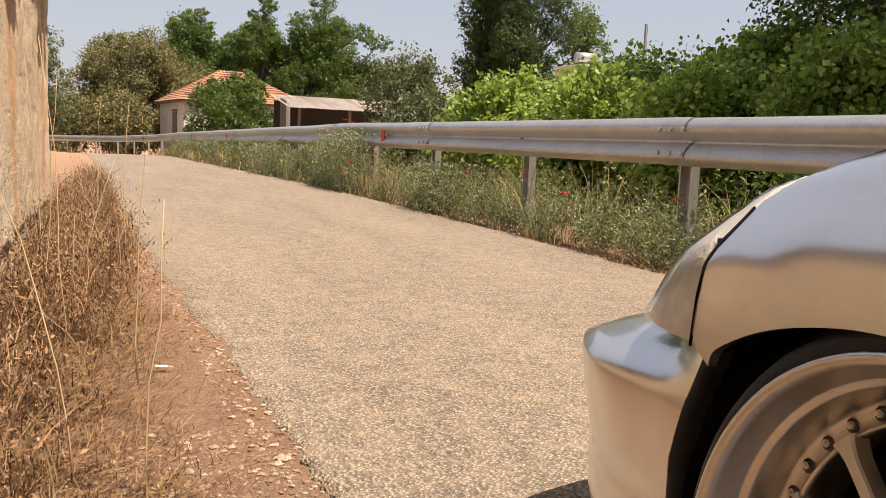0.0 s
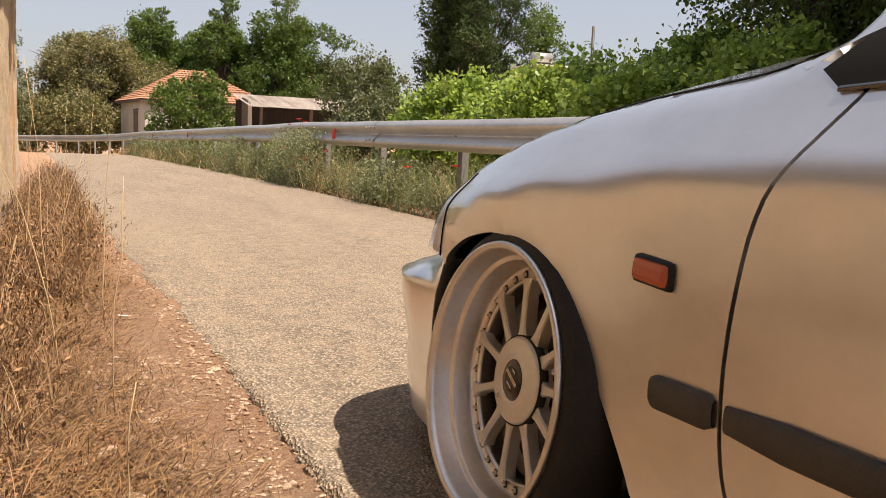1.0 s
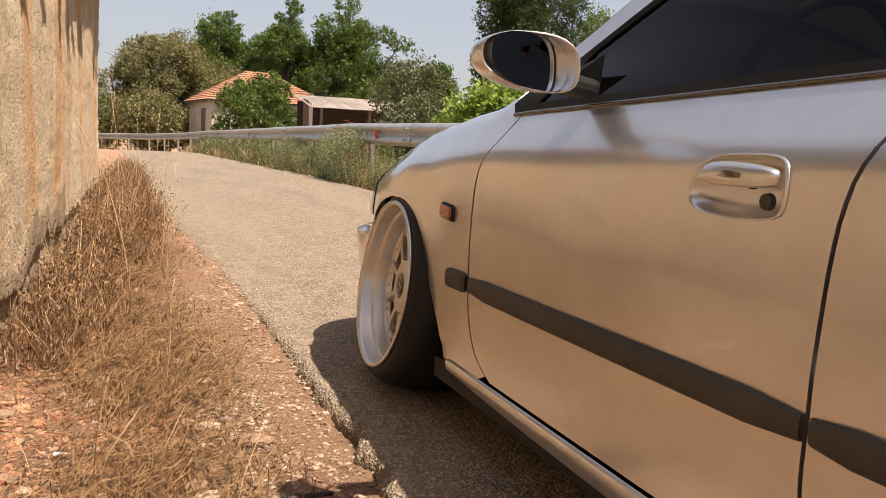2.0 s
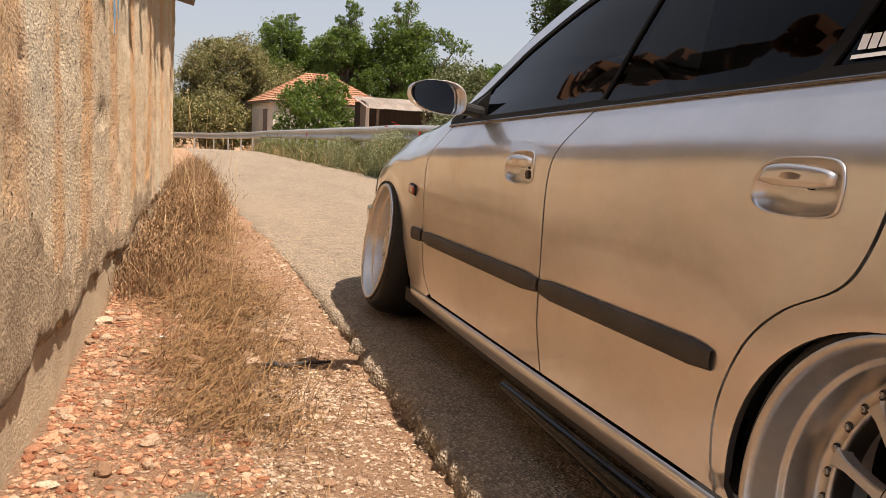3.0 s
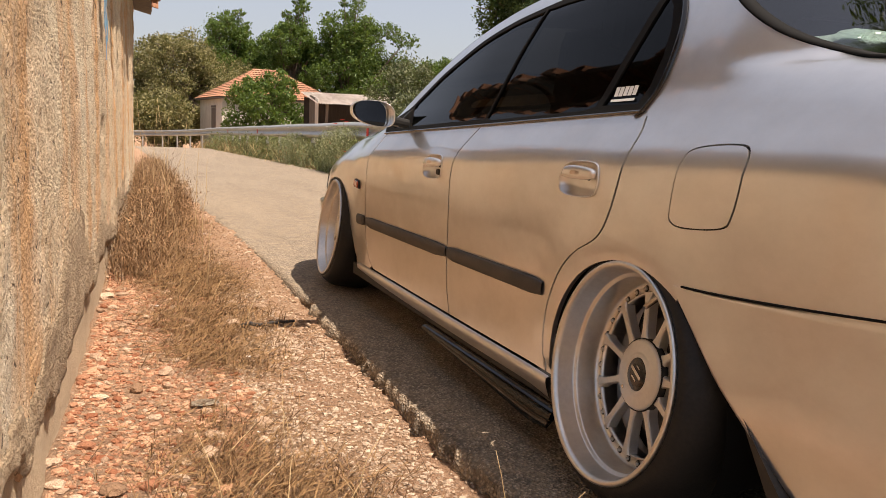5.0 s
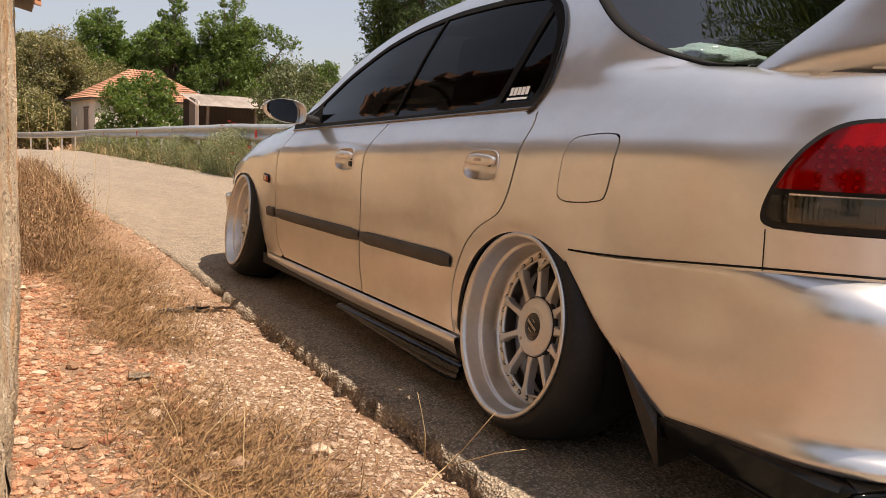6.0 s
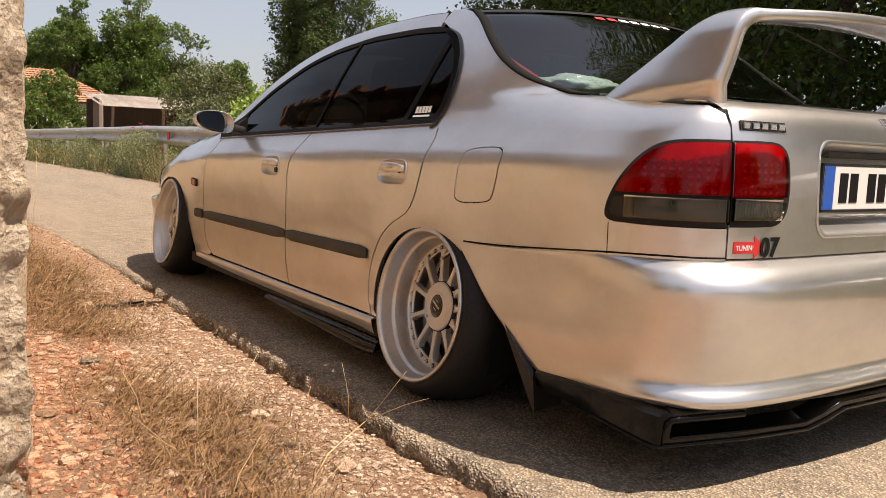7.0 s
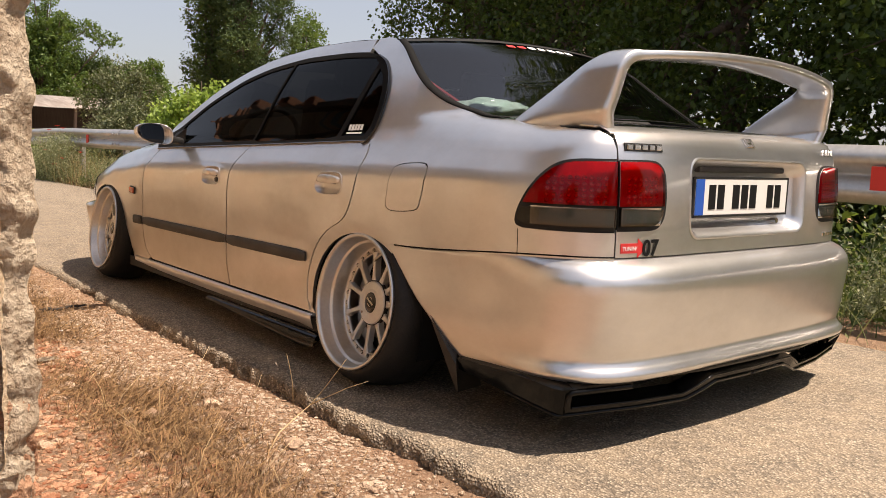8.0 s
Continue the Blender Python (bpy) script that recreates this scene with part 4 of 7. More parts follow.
# windscreen
rows = [cross(s, 0.034 - 0.02 * ease(s, 1.3, 2.1), 0.10 + 0.16 * ease(s, 1.22, 2.2)) for s in np.linspace(1.24, 2.16, 18)]
ob = part("windscreen", grid_mesh(rows, REAR_GLASS), REAR_GLASS, car, "windscreen")
ob.visible_shadow = False

# rear window: side edges follow the rear pillar
def rear_edge(t):
    n = len(c_line) - 1
    k = min(int(t * n), n - 1)
    f = t * n - k
    s = c_line[k][0] * (1 - f) + c_line[k + 1][0] * f
    z = c_line[k][1] * (1 - f) + c_line[k + 1][1] * f
    p = skin(s, z)
    return abs(p.x), p.y, p.z


def rear_row(t, out=0.0, lift=0.0):
    x, y, z = rear_edge(t)
    row = []
    for k in range(25):
        u = 2 * k / 24 - 1
        b = 1 - abs(u) ** 2.2
        row.append((x * u, y - (0.10 + 0.06 * t) * b, z + (0.034 * (1 - t) + 0.012 * t + lift) * b + out))
    return row


T_END = 0.86
rows = [rear_row(t) for t in np.linspace(0.015, T_END, 22)]
ob = part("rear_screen", grid_mesh(rows[::-1], REAR_GLASS), REAR_GLASS, car, "rear window reflecting trees")
ob.visible_shadow = False
lining = c_line + [(-0.62, 0.865), (0.07, 0.845)] + pillar[1:]
both("pillar_trim", lining, lambda s, z: skin(s, z, -0.016), DARK, car, "dark inner lining of the rear pillar", step=0.05, hem=0.0)
# black rubber round it
for cut in (slice(0, 2), slice(23, 25)):
    rim = []
    for t in np.linspace(0.0, T_END, 24):
        r = rear_row(t, 0.006)
        r0 = rear_row(t, 0.001)
        a, b = (r[0], r[1]) if cut.start == 0 else (r[24], r[23])
        c, d = (r0[0], r0[1]) if cut.start == 0 else (r0[24], r0[23])
        rim.append([c, a, tuple(0.55 * np.array(a) + 0.45 * np.array(b)), tuple(0.5 * np.array(c) + 0.5 * np.array(d))])
    part("screen_rubber", grid_mesh(rim, INK), INK, car, "black rubber seal of the rear window")
for t0, t1 in ((-0.002, 0.04), (T_END - 0.05, T_END + 0.01)):
    part("screen_rubber", grid_mesh([rear_row(max(0, t), 0.005) for t in np.linspace(t0, t1, 4)], BLACK), BLACK, car, "black rubber seal of the rear window")

# rear deck and boot lid
def deck_point(x, y):
    t = ease(y, -0.93, -0.45)
    z = 0.908 + 0.026 * t
    edge = 0.70
    return Vector((x, y, z + 0.014 * (1 - (abs(x) / edge) ** 2) - 0.10 * max(0, (-y - 0.845)) ** 1.3))


BOW = lambda x: 0.03 * (x / 0.62) ** 2
shelf = [(-0.595, -0.53)] + [(-0.58 + 1.16 * k / 12, -0.46 - 0.15 * (1 - (2 * k / 12 - 1) ** 2)) for k in range(13)] + [(0.595, -0.53), (0.606, -0.64), (0.640, -0.785), (0.638, -0.822)] + [(0.62 - 1.24 * k / 12, -0.862 + BOW(0.62 - 1.24 * k / 12)) for k in range(13)] + [(-0.638, -0.822), (-0.640, -0.785), (-0.606, -0.64)]
lid = part("boot_lid", sheet(shelf, lambda x, y: deck_point(x, y), PAINT, step=0.035, hem=0.004), PAINT, car, "silver boot lid with recessed number plate")
LIP_L, LIP_R = S_TAIL - 0.6275, S_TAIL + 0.6275
def rounded(hw, hh, r, n=7):
    """A rectangle with round corners about the plate's middle, narrower below."""
    loop = []
    for q, (cx, cz) in enumerate(((1, 1), (-1, 1), (-1, -1), (1, -1))):
        for k in range(n):
            a = math.pi / 2 * (q + k / (n - 1))
            z = cz * (hh - r) + r * math.sin(a)
            loop.append((S_TAIL - 0.014 + (cx * (hw - r) + r * math.cos(a)) * (1 + 0.10 * z), 0.709 + z + (0.006 if cz > 0 else 0)))
    return loop[::-1]


recess = rounded(0.336, 0.114, 0.045)
face = [(LIP_R, 0.548), (LIP_R, 0.6265)] + [(S_TAIL + a, b) for a, b in ((0.525, 0.6265), (0.492, 0.629), (0.471, 0.637), (0.456, 0.651), (0.447, 0.674), (0.444, 0.72), (0.448, 0.77), (0.456, 0.792), (0.471, 0.806), (0.492, 0.8145), (0.53, 0.817))] + [(LIP_R, 0.817), (LIP_R, 0.893)]
face = face + [(LIP_R + (LIP_L - LIP_R) * k / 10, 0.893 + 0.018 * (1 - (2 * k / 10 - 1) ** 2)) for k in range(1, 10)] + [(2 * S_TAIL - s, z) for s, z in face[::-1]]
part("boot_face", sheet(face, skin, PAINT, holes=[recess], step=0.03), PAINT, lid, "silver rear face of the boot lid")
roll_over = []
for k in range(25):
    f = 1.022 - 2.044 * k / 24
    low = skin(S_TAIL + (LIP_R - S_TAIL) * f, 0.893 + 0.018 * (1 - f * f))
    below = skin(S_TAIL + (LIP_R - S_TAIL) * f, 0.883 + 0.018 * (1 - f * f))
    high = deck_point(-0.62 * f, -0.862 + BOW(0.62 * f))
    ahead = deck_point(-0.62 * f, -0.842 + BOW(0.62 * f))
    t0, t1 = (low - below).normalized() * 0.022, (ahead - high).normalized() * 0.022
    row = []
    for u in np.linspace(0, 1, 7):
        h = (2 * u ** 3 - 3 * u ** 2 + 1, u ** 3 - 2 * u ** 2 + u, -2 * u ** 3 + 3 * u ** 2, u ** 3 - u ** 2)
        row.append(tuple(low * h[0] + t0 * h[1] + high * h[2] + t1 * h[3]))
    roll_over.append(row)
part("boot_edge", grid_mesh(roll_over, PAINT), PAINT, lid, "rounded silver top edge of the boot")
rings = []
for grow, out in ((0.006, 0.0012), (0.003, 0.0032), (0.0, 0.0032), (-0.004, -0.001), (-0.012, -0.010), (-0.020, -0.028), (-0.030, -0.045), (-0.040, -0.050), (-0.06, -0.050), (-0.085, -0.050)):
    rings.append([tuple(skin(s, z, out)) for s, z in rounded(0.336 + grow, 0.114 + grow, max(0.008, 0.045 + grow * 0.5))])
rings.append([tuple(skin(S_TAIL + (s - S_TAIL) * 0.9, 0.709, -0.050)) for s, z in rounded(0.25, 0.03, 0.008)])
part("plate_recess", grid_mesh(rings, PAINT, True, True), PAINT, lid)
plate = part("number_plate", box((0.536, 0.006, 0.112), (-0.004, -0.920, 0.715), 0.002), material("plate_white", (0.72, 0.72, 0.69), 0.45), lid, "white number plate with blue band")
part("plate_band", box((0.045, 0.003, 0.110), (-0.248, -0.9225, 0.715)), material("plate_blue", (0.015, 0.09, 0.42), 0.4), plate)
for x, w in ((-0.178, 0.036), (-0.130, 0.036), (-0.045, 0.038), (0.005, 0.038), (0.055, 0.038), (0.160, 0.036), (0.208, 0.036)):
    part("plate_mark", box((w, 0.002, 0.076), (x - 0.004, -0.9235, 0.715)), INK, plate)
for size, x, z in (((0.548, 0.008, 0.007), -0.004, 0.656), ((0.548, 0.008, 0.007), -0.004, 0.774), ((0.007, 0.008, 0.124), -0.276, 0.715), ((0.007, 0.008, 0.124), 0.268, 0.715)):
    part("plate_frame", box(size, (x, -0.9195, z)), BLACK, plate)
part("plate_light_bar", box((0.50, 0.022, 0.018), (0.01, -0.900, 0.800), 0.005), MOULD, lid, "dark lamp bar over the plate")
part("lock", rod((0.228, -0.89, 0.632), (0.228, -0.915, 0.632), 0.010, 0.010, 12), CHROME, lid)
lean = skin(S_TAIL, 0.900) - skin(S_TAIL, 0.870)
TIP = math.degrees(math.atan2(-lean.y, lean.z))


def on_boot(x, z, w, h, thick, roll=0.0, bev=0.002):
    """A flat block lying on the boot's face."""
    z = 0.886 + (z - 0.870) * 0.75
    p = skin(S_TAIL - x, z, 0.001)
    return box((w, thick, h), (x + 0.012, p.y, z), bev, (TIP, roll, 0))


badge = part("emblem", on_boot(0, 0.870, 0.044, 0.034, 0.003), MOULD, lid, "chrome emblem on the boot")
for x, z, w, h, roll in ((-0.024, 0.870, 0.005, 0.038, -6), (0.024, 0.870, 0.005, 0.038, 6), (0, 0.886, 0.050, 0.005, 0), (0, 0.853, 0.042, 0.005, 0), (-0.011, 0.870, 0.006, 0.032, -6), (0.011, 0.870, 0.006, 0.032, 6), (0, 0.868, 0.022, 0.007, 0)):
    part("emblem_bar", on_boot(x, z, w, h, 0.006, roll), CHROME, badge)
badge = part("badge_plate", sheet([(S_TAIL + 0.605, 0.846), (S_TAIL + 0.605, 0.868), (S_TAIL + 0.455, 0.868), (S_TAIL + 0.455, 0.846)], lambda s, z: skin(s, z, 0.003), BLACK, step=0.03, hem=0.004), BLACK, lid, "dark badge with chrome letter bars")
for k in range(5):
    p = skin(S_TAIL + 0.588 - 0.029 * k, 0.857, 0.004)
    part("badge_bar", box((0.021, 0.005, 0.015), tuple(p), 0.002, (0, 0, -6)), CHROME, badge, "chrome letter bar")
for k in range(4):
    p = skin(S_TAIL - 0.50 - 0.03 * k, 0.868, 0.002)
    part("badge_bar", box((0.020, 0.005, 0.024), tuple(p), 0.002, (0, 0, 6)), CHROME, lid, "chrome letter bar")
    p = skin(S_TAIL - 0.52 - 0.025 * k, 0.578, 0.002)
    part("badge_bar", box((0.018, 0.005, 0.014), tuple(p), 0.002, (0, 0, 6)), CHROME, lid, "chrome letter bar")


def lettering(text, size, mat, parent, at, turn, name, label="", bold=0.0):
    """A word in the built-in font, as a thin mesh."""
    curve = bpy.data.curves.new("word", "FONT")
    curve.body, curve.size, curve.extrude, curve.align_x, curve.offset = text, size, 0.0004, "CENTER", bold
    word = bpy.data.objects.new("word", curve)
    scene.collection.objects.link(word)
    me = bpy.data.meshes.new_from_object(word.evaluated_get(bpy.context.evaluated_depsgraph_get()))
    bpy.data.objects.remove(word)
    me.transform(Matrix.Translation(at) @ pose(0, 0, 0, *turn))
    me.materials.clear()
    me.materials.append(mat)
    return part(name, me, mat, parent, label)


PRINT = material("sticker_red", (0.55, 0.03, 0.03), 0.5)
arrow = [(0.0, 0.0), (0.0, 0.028), (-0.062, 0.028), (-0.062, 0.042), (-0.095, 0.014), (-0.062, -0.014), (-0.062, 0.0)]
sticker = part("arrow_sticker", sheet([(S_TAIL + 0.612 + a, 0.560 + b) for a, b in arrow], lambda s, z: skin(s, z, 0.0015), PRINT, step=0.02, hem=0.001), PRINT, lid, "red arrow sticker with white word")
p = skin(S_TAIL + 0.577, 0.5675, 0.0026)
lettering("TUNING", 0.0175, material("sticker_white", (0.75, 0.75, 0.73), 0.5), sticker, tuple(p), (90, 0, -5), "word")
p = skin(S_TAIL + 0.500, 0.552, 0.0030)
lettering("07", 0.064, INK, sticker, tuple(p), (90, 0, -5), "number", "", 0.0018)

# tail lamps
def lamp_pair(outline, name, mat, label, proud, parent=None):
    out = []
    for i, m in ((0, False), (1, True)):
        out.append(part(name, sheet(outline, lambda s, z: skin(s, z, proud), mat, step=0.025, hem=0.02, mirror=m), mat, parent[i] if parent else car, label))
    return out


outer = LAMP[0:] + [(TAIL_SPLIT + 0.004, 0.822), (TAIL_SPLIT + 0.004, 0.620), (-0.92, 0.619), (-0.80, 0.619)]
inner = curve2([(TAIL_SPLIT - 0.004, 0.821), (S_TAIL + 0.530, 0.822), (S_TAIL + 0.488, 0.8195), (S_TAIL + 0.467, 0.811), (S_TAIL + 0.451, 0.796), (S_TAIL + 0.442, 0.772), (S_TAIL + 0.438, 0.72), (S_TAIL + 0.441, 0.672), (S_TAIL + 0.450, 0.648), (S_TAIL + 0.466, 0.632), (S_TAIL + 0.488, 0.6235), (S_TAIL + 0.530, 0.6213), (TAIL_SPLIT - 0.004, 0.621)], 5)
for which, loop in (("tail_lamp", outer), ("boot_lamp", inner)):
    base = lamp_pair(loop, which, BLACK, "red and smoked tail lamp", 0.001)
    c = np.mean(np.array(dense(loop, 0.02)), axis=0)
    sx, sz = (0.945, 0.905) if which == "tail_lamp" else (0.90, 0.905)
    hold = TAIL_SPLIT + (0.006 if which == "tail_lamp" else -0.006)
    tight = [(hold + (s - hold) * sx, c[1] + (z - c[1]) * sz + 0.004) for s, z in loop]
    tight = [(max(s, hold + 0.001) if which == "tail_lamp" else min(s, hold - 0.001), z) for s, z in tight]
    red = [p for p in dense(tight, 0.004) if p[1] > 0.6895]
    grey = [p for p in dense(tight, 0.004) if p[1] < 0.6875]
    lamp_pair(red, "reflector", BACKING, "pale reflector behind the red lens", 0.0025, base)
    lens = lamp_pair(red, "red_lens", RED_GLASS, "red lens with diode dots", 0.011, base)
    lamp_pair(grey, "smoked_lens", SMOKE_GLASS, "smoked lower lens", 0.011, base)
    # ribbed reflector behind the smoked lens
    g0, g1 = min(p[0] for p in grey), max(p[0] for p in grey)
    gz0, gz1 = min(p[1] for p in grey) + 0.002, max(p[1] for p in grey)
    for i, side in ((0, 1), (1, -1)):
        rows = []
        for s in np.arange(g0 + 0.002, g1 - (0.035 if which == "tail_lamp" else 0.004), 0.0018):
            rib = 0.0035 + 0.0016 * math.sin(s * 700) * ease(-s, 0.78, 0.80)
            rows.append([(lambda p: (p.x * side, p.y, p.z))(skin(s, gz0 + (gz1 - gz0) * q, rib + (0.001 if k % 2 else 0.0))) for k, q in enumerate((0, 0.2, 0.25, 0.5, 0.55, 0.75, 0.8, 1.0))])
        part("ribbed_reflector", grid_mesh(rows, REFLECTOR), REFLECTOR, base[i])
    dot_at = [(s, z) for z in np.arange(0.702, 0.775, 0.0165) for s in np.arange(min(p[0] for p in red) + 0.03, max(p[0] for p in red) - 0.02, 0.021)]
    for i, side in ((0, 1), (1, -1)):
        verts, faces = [], []
        for s, z in dot_at:
            if which == "tail_lamp" and (s > -0.80 or z > 0.775):
                continue
            p = skin(s, z, 0.003)
            _, _, nx, ny = plan_at(s)
            k = len(verts)
            ring = [(math.cos(a) * 0.0075, math.sin(a) * 0.0075) for a in np.arange(6) * math.pi / 3]
            for a, b in ring:
                verts.append((side * (p.x + ny * a), p.y + nx * a, p.z + b))
            tip = (side * (p.x - nx * 0.007), p.y + ny * 0.007, p.z)
            verts.append(tip)
            faces += [(k + j, k + (j + 1) % 6, k + 6) for j in range(6)]
        if verts:
            tagged(part("diode_dots", mesh_of(verts, faces, RED_DOT, True), RED_DOT, lens[i], "domed diodes under the red lens"), kind="stuff")

# rear bumper
BUMP = smooth_table([(0.10, 0.0), (0.190, 0.012), (0.198, 0.044), (0.210, 0.066), (0.226, 0.068), (0.238, 0.056), (0.248, 0.043), (0.256, 0.041), (0.30, 0.050), (0.38, 0.058), (0.45, 0.066), (0.485, 0.064), (0.512, 0.046), (0.528, 0.022), (0.54, -0.012), (0.6, -0.012)], 0.004)


def bumper_surf(s, z):
    w = ease(-s, 0.62, 1.0)
    side = 0.0015 + 0.011 * ease(0.5 - z, 0.0, 0.2)
    top = 0.512 + 0.036 * ease(-s, 0.2, 0.9)
    zz = z if z < 0.4 else 0.4 + (z - 0.4) * 0.142 / (top + 0.0005 - 0.4)
    p = skin(max(s, -9), min(z, 0.52), BUMP(zz) * w + side * (1 - w))
    return Vector((p.x, p.y, z))


bumper_rows = []
for s in list(np.linspace(-0.185, -0.56, 18)) + list(np.linspace(-0.58, 2 * S_TAIL + 0.58, 90)) + list(np.linspace(2 * S_TAIL + 0.56, 2 * S_TAIL + 0.185, 18)):
    s_near = s if s > S_TAIL else 2 * S_TAIL - s
    lo = 0.196
    if s_near > -0.56:
        lo = max(lo, float(np.interp(-s_near, [0.185, 0.22, 0.27, 0.33, 0.42, 0.50, 0.55], [0.505, 0.470, 0.420, 0.360, 0.285, 0.225, 0.196])))
    hi = 0.512 + 0.036 * ease(-s_near, 0.2, 0.9)
    row = []
    for k in range(28):
        z = lo + (hi - lo) * (1 - (1 - k / 27) ** 1.15)
        p = bumper_surf(s_near, z)
        tuck = 0.006 if k == 27 else 0.0
        p = Vector((p.x * (1 - tuck), p.y * (1 - tuck * ease(-s_near, 0.6, 0.9)), p.z))
        row.append((p.x if s > S_TAIL else -p.x, p.y, p.z))
    under = (row[0][0] * 0.90, row[0][1] * 0.97, lo - 0.004)
    bumper_rows.append([under] + row)
bumper = part("rear_bumper", grid_mesh(bumper_rows, PAINT), PAINT, car, "broad silver rear bumper")
def dense_line(points, step=0.02):
    """The same line in short steps."""
    out = []
    for (u0, z0), (u1, z1) in zip(points, points[1:]):
        n = max(1, int(math.dist((u0, z0), (u1, z1)) / step))
        out += [(u0 + (u1 - u0) * k / n, z0 + (z1 - z0) * k / n) for k in range(n)]
    return out + [points[-1]]


def seam_line(points, surf, r, mirror, mat=INK):
    """A thin dark round cord let into a gap."""
    verts, faces = [], []
    for s, z in points:
        p = surf(s, z)
        e = surf(s + 0.004, z) - p
        u = Vector((0, 0, 1)) if abs(e.z) < 0.003 else Vector((0, 1, 0))
        n = e.cross(u).normalized()
        for c in range(5):
            a = c * 2 * math.pi / 5
            q = p + u * r * math.cos(a) + n * r * math.sin(a)
            verts.append((-q.x if mirror else q.x, q.y, q.z))
    for k in range(len(points) - 1):
        faces += [(5 * k + i, 5 * k + (i + 1) % 5, 5 * k + 5 + (i + 1) % 5, 5 * k + 5 + i) for i in range(5)]
    return mesh_of(verts, faces, mat, True)


for m in (False, True):
    part("bumper_seam", seam_line([(s, 0.512 + 0.036 * ease(-s, 0.2, 0.9)) for s in np.linspace(-0.21, TAIL_SPLIT, 40)], lambda s, z: skin(s, min(z, 0.52), 0.0012) * Vector((1, 1, 0)) + Vector((0, 0, z + 0.001)), 0.0024, m), BLACK, car, "dark seam above the rear bumper")
    part("bonnet_seam", seam_line([(s, BELT(s) + 0.046) for s in np.linspace(2.14, 2.90, 30)], lambda s, z: skin(s, z, -0.001), 0.0035, m), BLACK, car, "dark seam beside the bonnet")
both("wing_seam", [(-0.7265, 0.539), (-0.7265, 0.616), (-0.7290, 0.616), (-0.7290, 0.539)], lambda s, z: skin(s, z, 0.0006), BLACK, car, "thin dark seam below the tail lamp", step=0.02, hem=0.0)

# black diffuser below, wrapping the corners
KIT = [(0, -1.005), (0.28, -0.998), (0.55, -0.960), (0.765, -0.908), (0.790, -0.898), (0.802, -0.876), (0.812, -0.78), (0.832, -0.52), (0.834, -0.45)]
kit_u = np.concatenate([[0], np.cumsum([math.dist(p, q) for p, q in zip(KIT, KIT[1:])])])
half = [(-1.19, 0.206), (-1.19, 0.168), (-0.815, 0.108), (-0.33, 0.108), (-0.205, 0.152)]
shape = half + [(-u, z) for u, z in half[::-1]] + [(0.95, 0.206), (0.80, 0.190), (0.62, 0.206), (-0.62, 0.206), (-0.80, 0.190), (-0.95, 0.206)]
half_hole = [(-0.570, 0.200), (-0.570, 0.174), (-0.772, 0.172), (-0.772, 0.136), (-0.350, 0.132), (-0.232, 0.178)]
slot_hole = half_hole + [(-u, z) for u, z in half_hole[::-1]]


def diff_surf(u, z):
    """The kit's own plan, with sharp corners, flaring a little downwards."""
    x = float(np.interp(abs(u), kit_u, [p[0] for p in KIT]))
    y = float(np.interp(abs(u), kit_u, [p[1] for p in KIT]))
    out = -(0.20 - z) * 0.35 + 0.012
    return Vector((math.copysign(x + out * 0.7, u), y - out * (1 if abs(u) < 0.8 else 0.2), z))


diffuser = part("diffuser", sheet(shape, diff_surf, KITBLACK, holes=[slot_hole], step=0.03, hem=0.05), KITBLACK, car, "glossy black rear diffuser with two openings")
part("diffuser_back", box((1.30, 0.02, 0.085), (0, -0.84, 0.180)), INK, diffuser)
for m in (False, True):
    for line, r in (([(-1.0, 0.139), (-0.815, 0.110), (-0.57, 0.110), (-0.335, 0.110), (-0.205, 0.154), (-0.10, 0.154), (0.0, 0.154)], 0.0065), ([(-0.790, 0.118), (-0.790, 0.170), (-0.775, 0.183), (-0.68, 0.184), (-0.572, 0.184)], 0.0085), ([(-0.768, 0.133), (-0.56, 0.131), (-0.350, 0.130), (-0.232, 0.176), (-0.10, 0.176), (0.0, 0.176)], 0.0045)):
        part("diffuser_rib", seam_line(dense_line(line), diff_surf, r, m, KITBLACK), KITBLACK, diffuser, "rounded glossy edge of the diffuser")
for side in (1, -1):
    # exhaust
    if side == -1:
        v, f = lathe([(0.045, 0), (0.045, 0.12), (0.052, 0.12), (0.052, 0)], 24)
        me = mesh_of([(0.52 + b, -0.93 + a, 0.172 + c) for a, b, c in v], f, CHROME, True)
        part("exhaust_tip", me, CHROME, car, "polished exhaust tip")

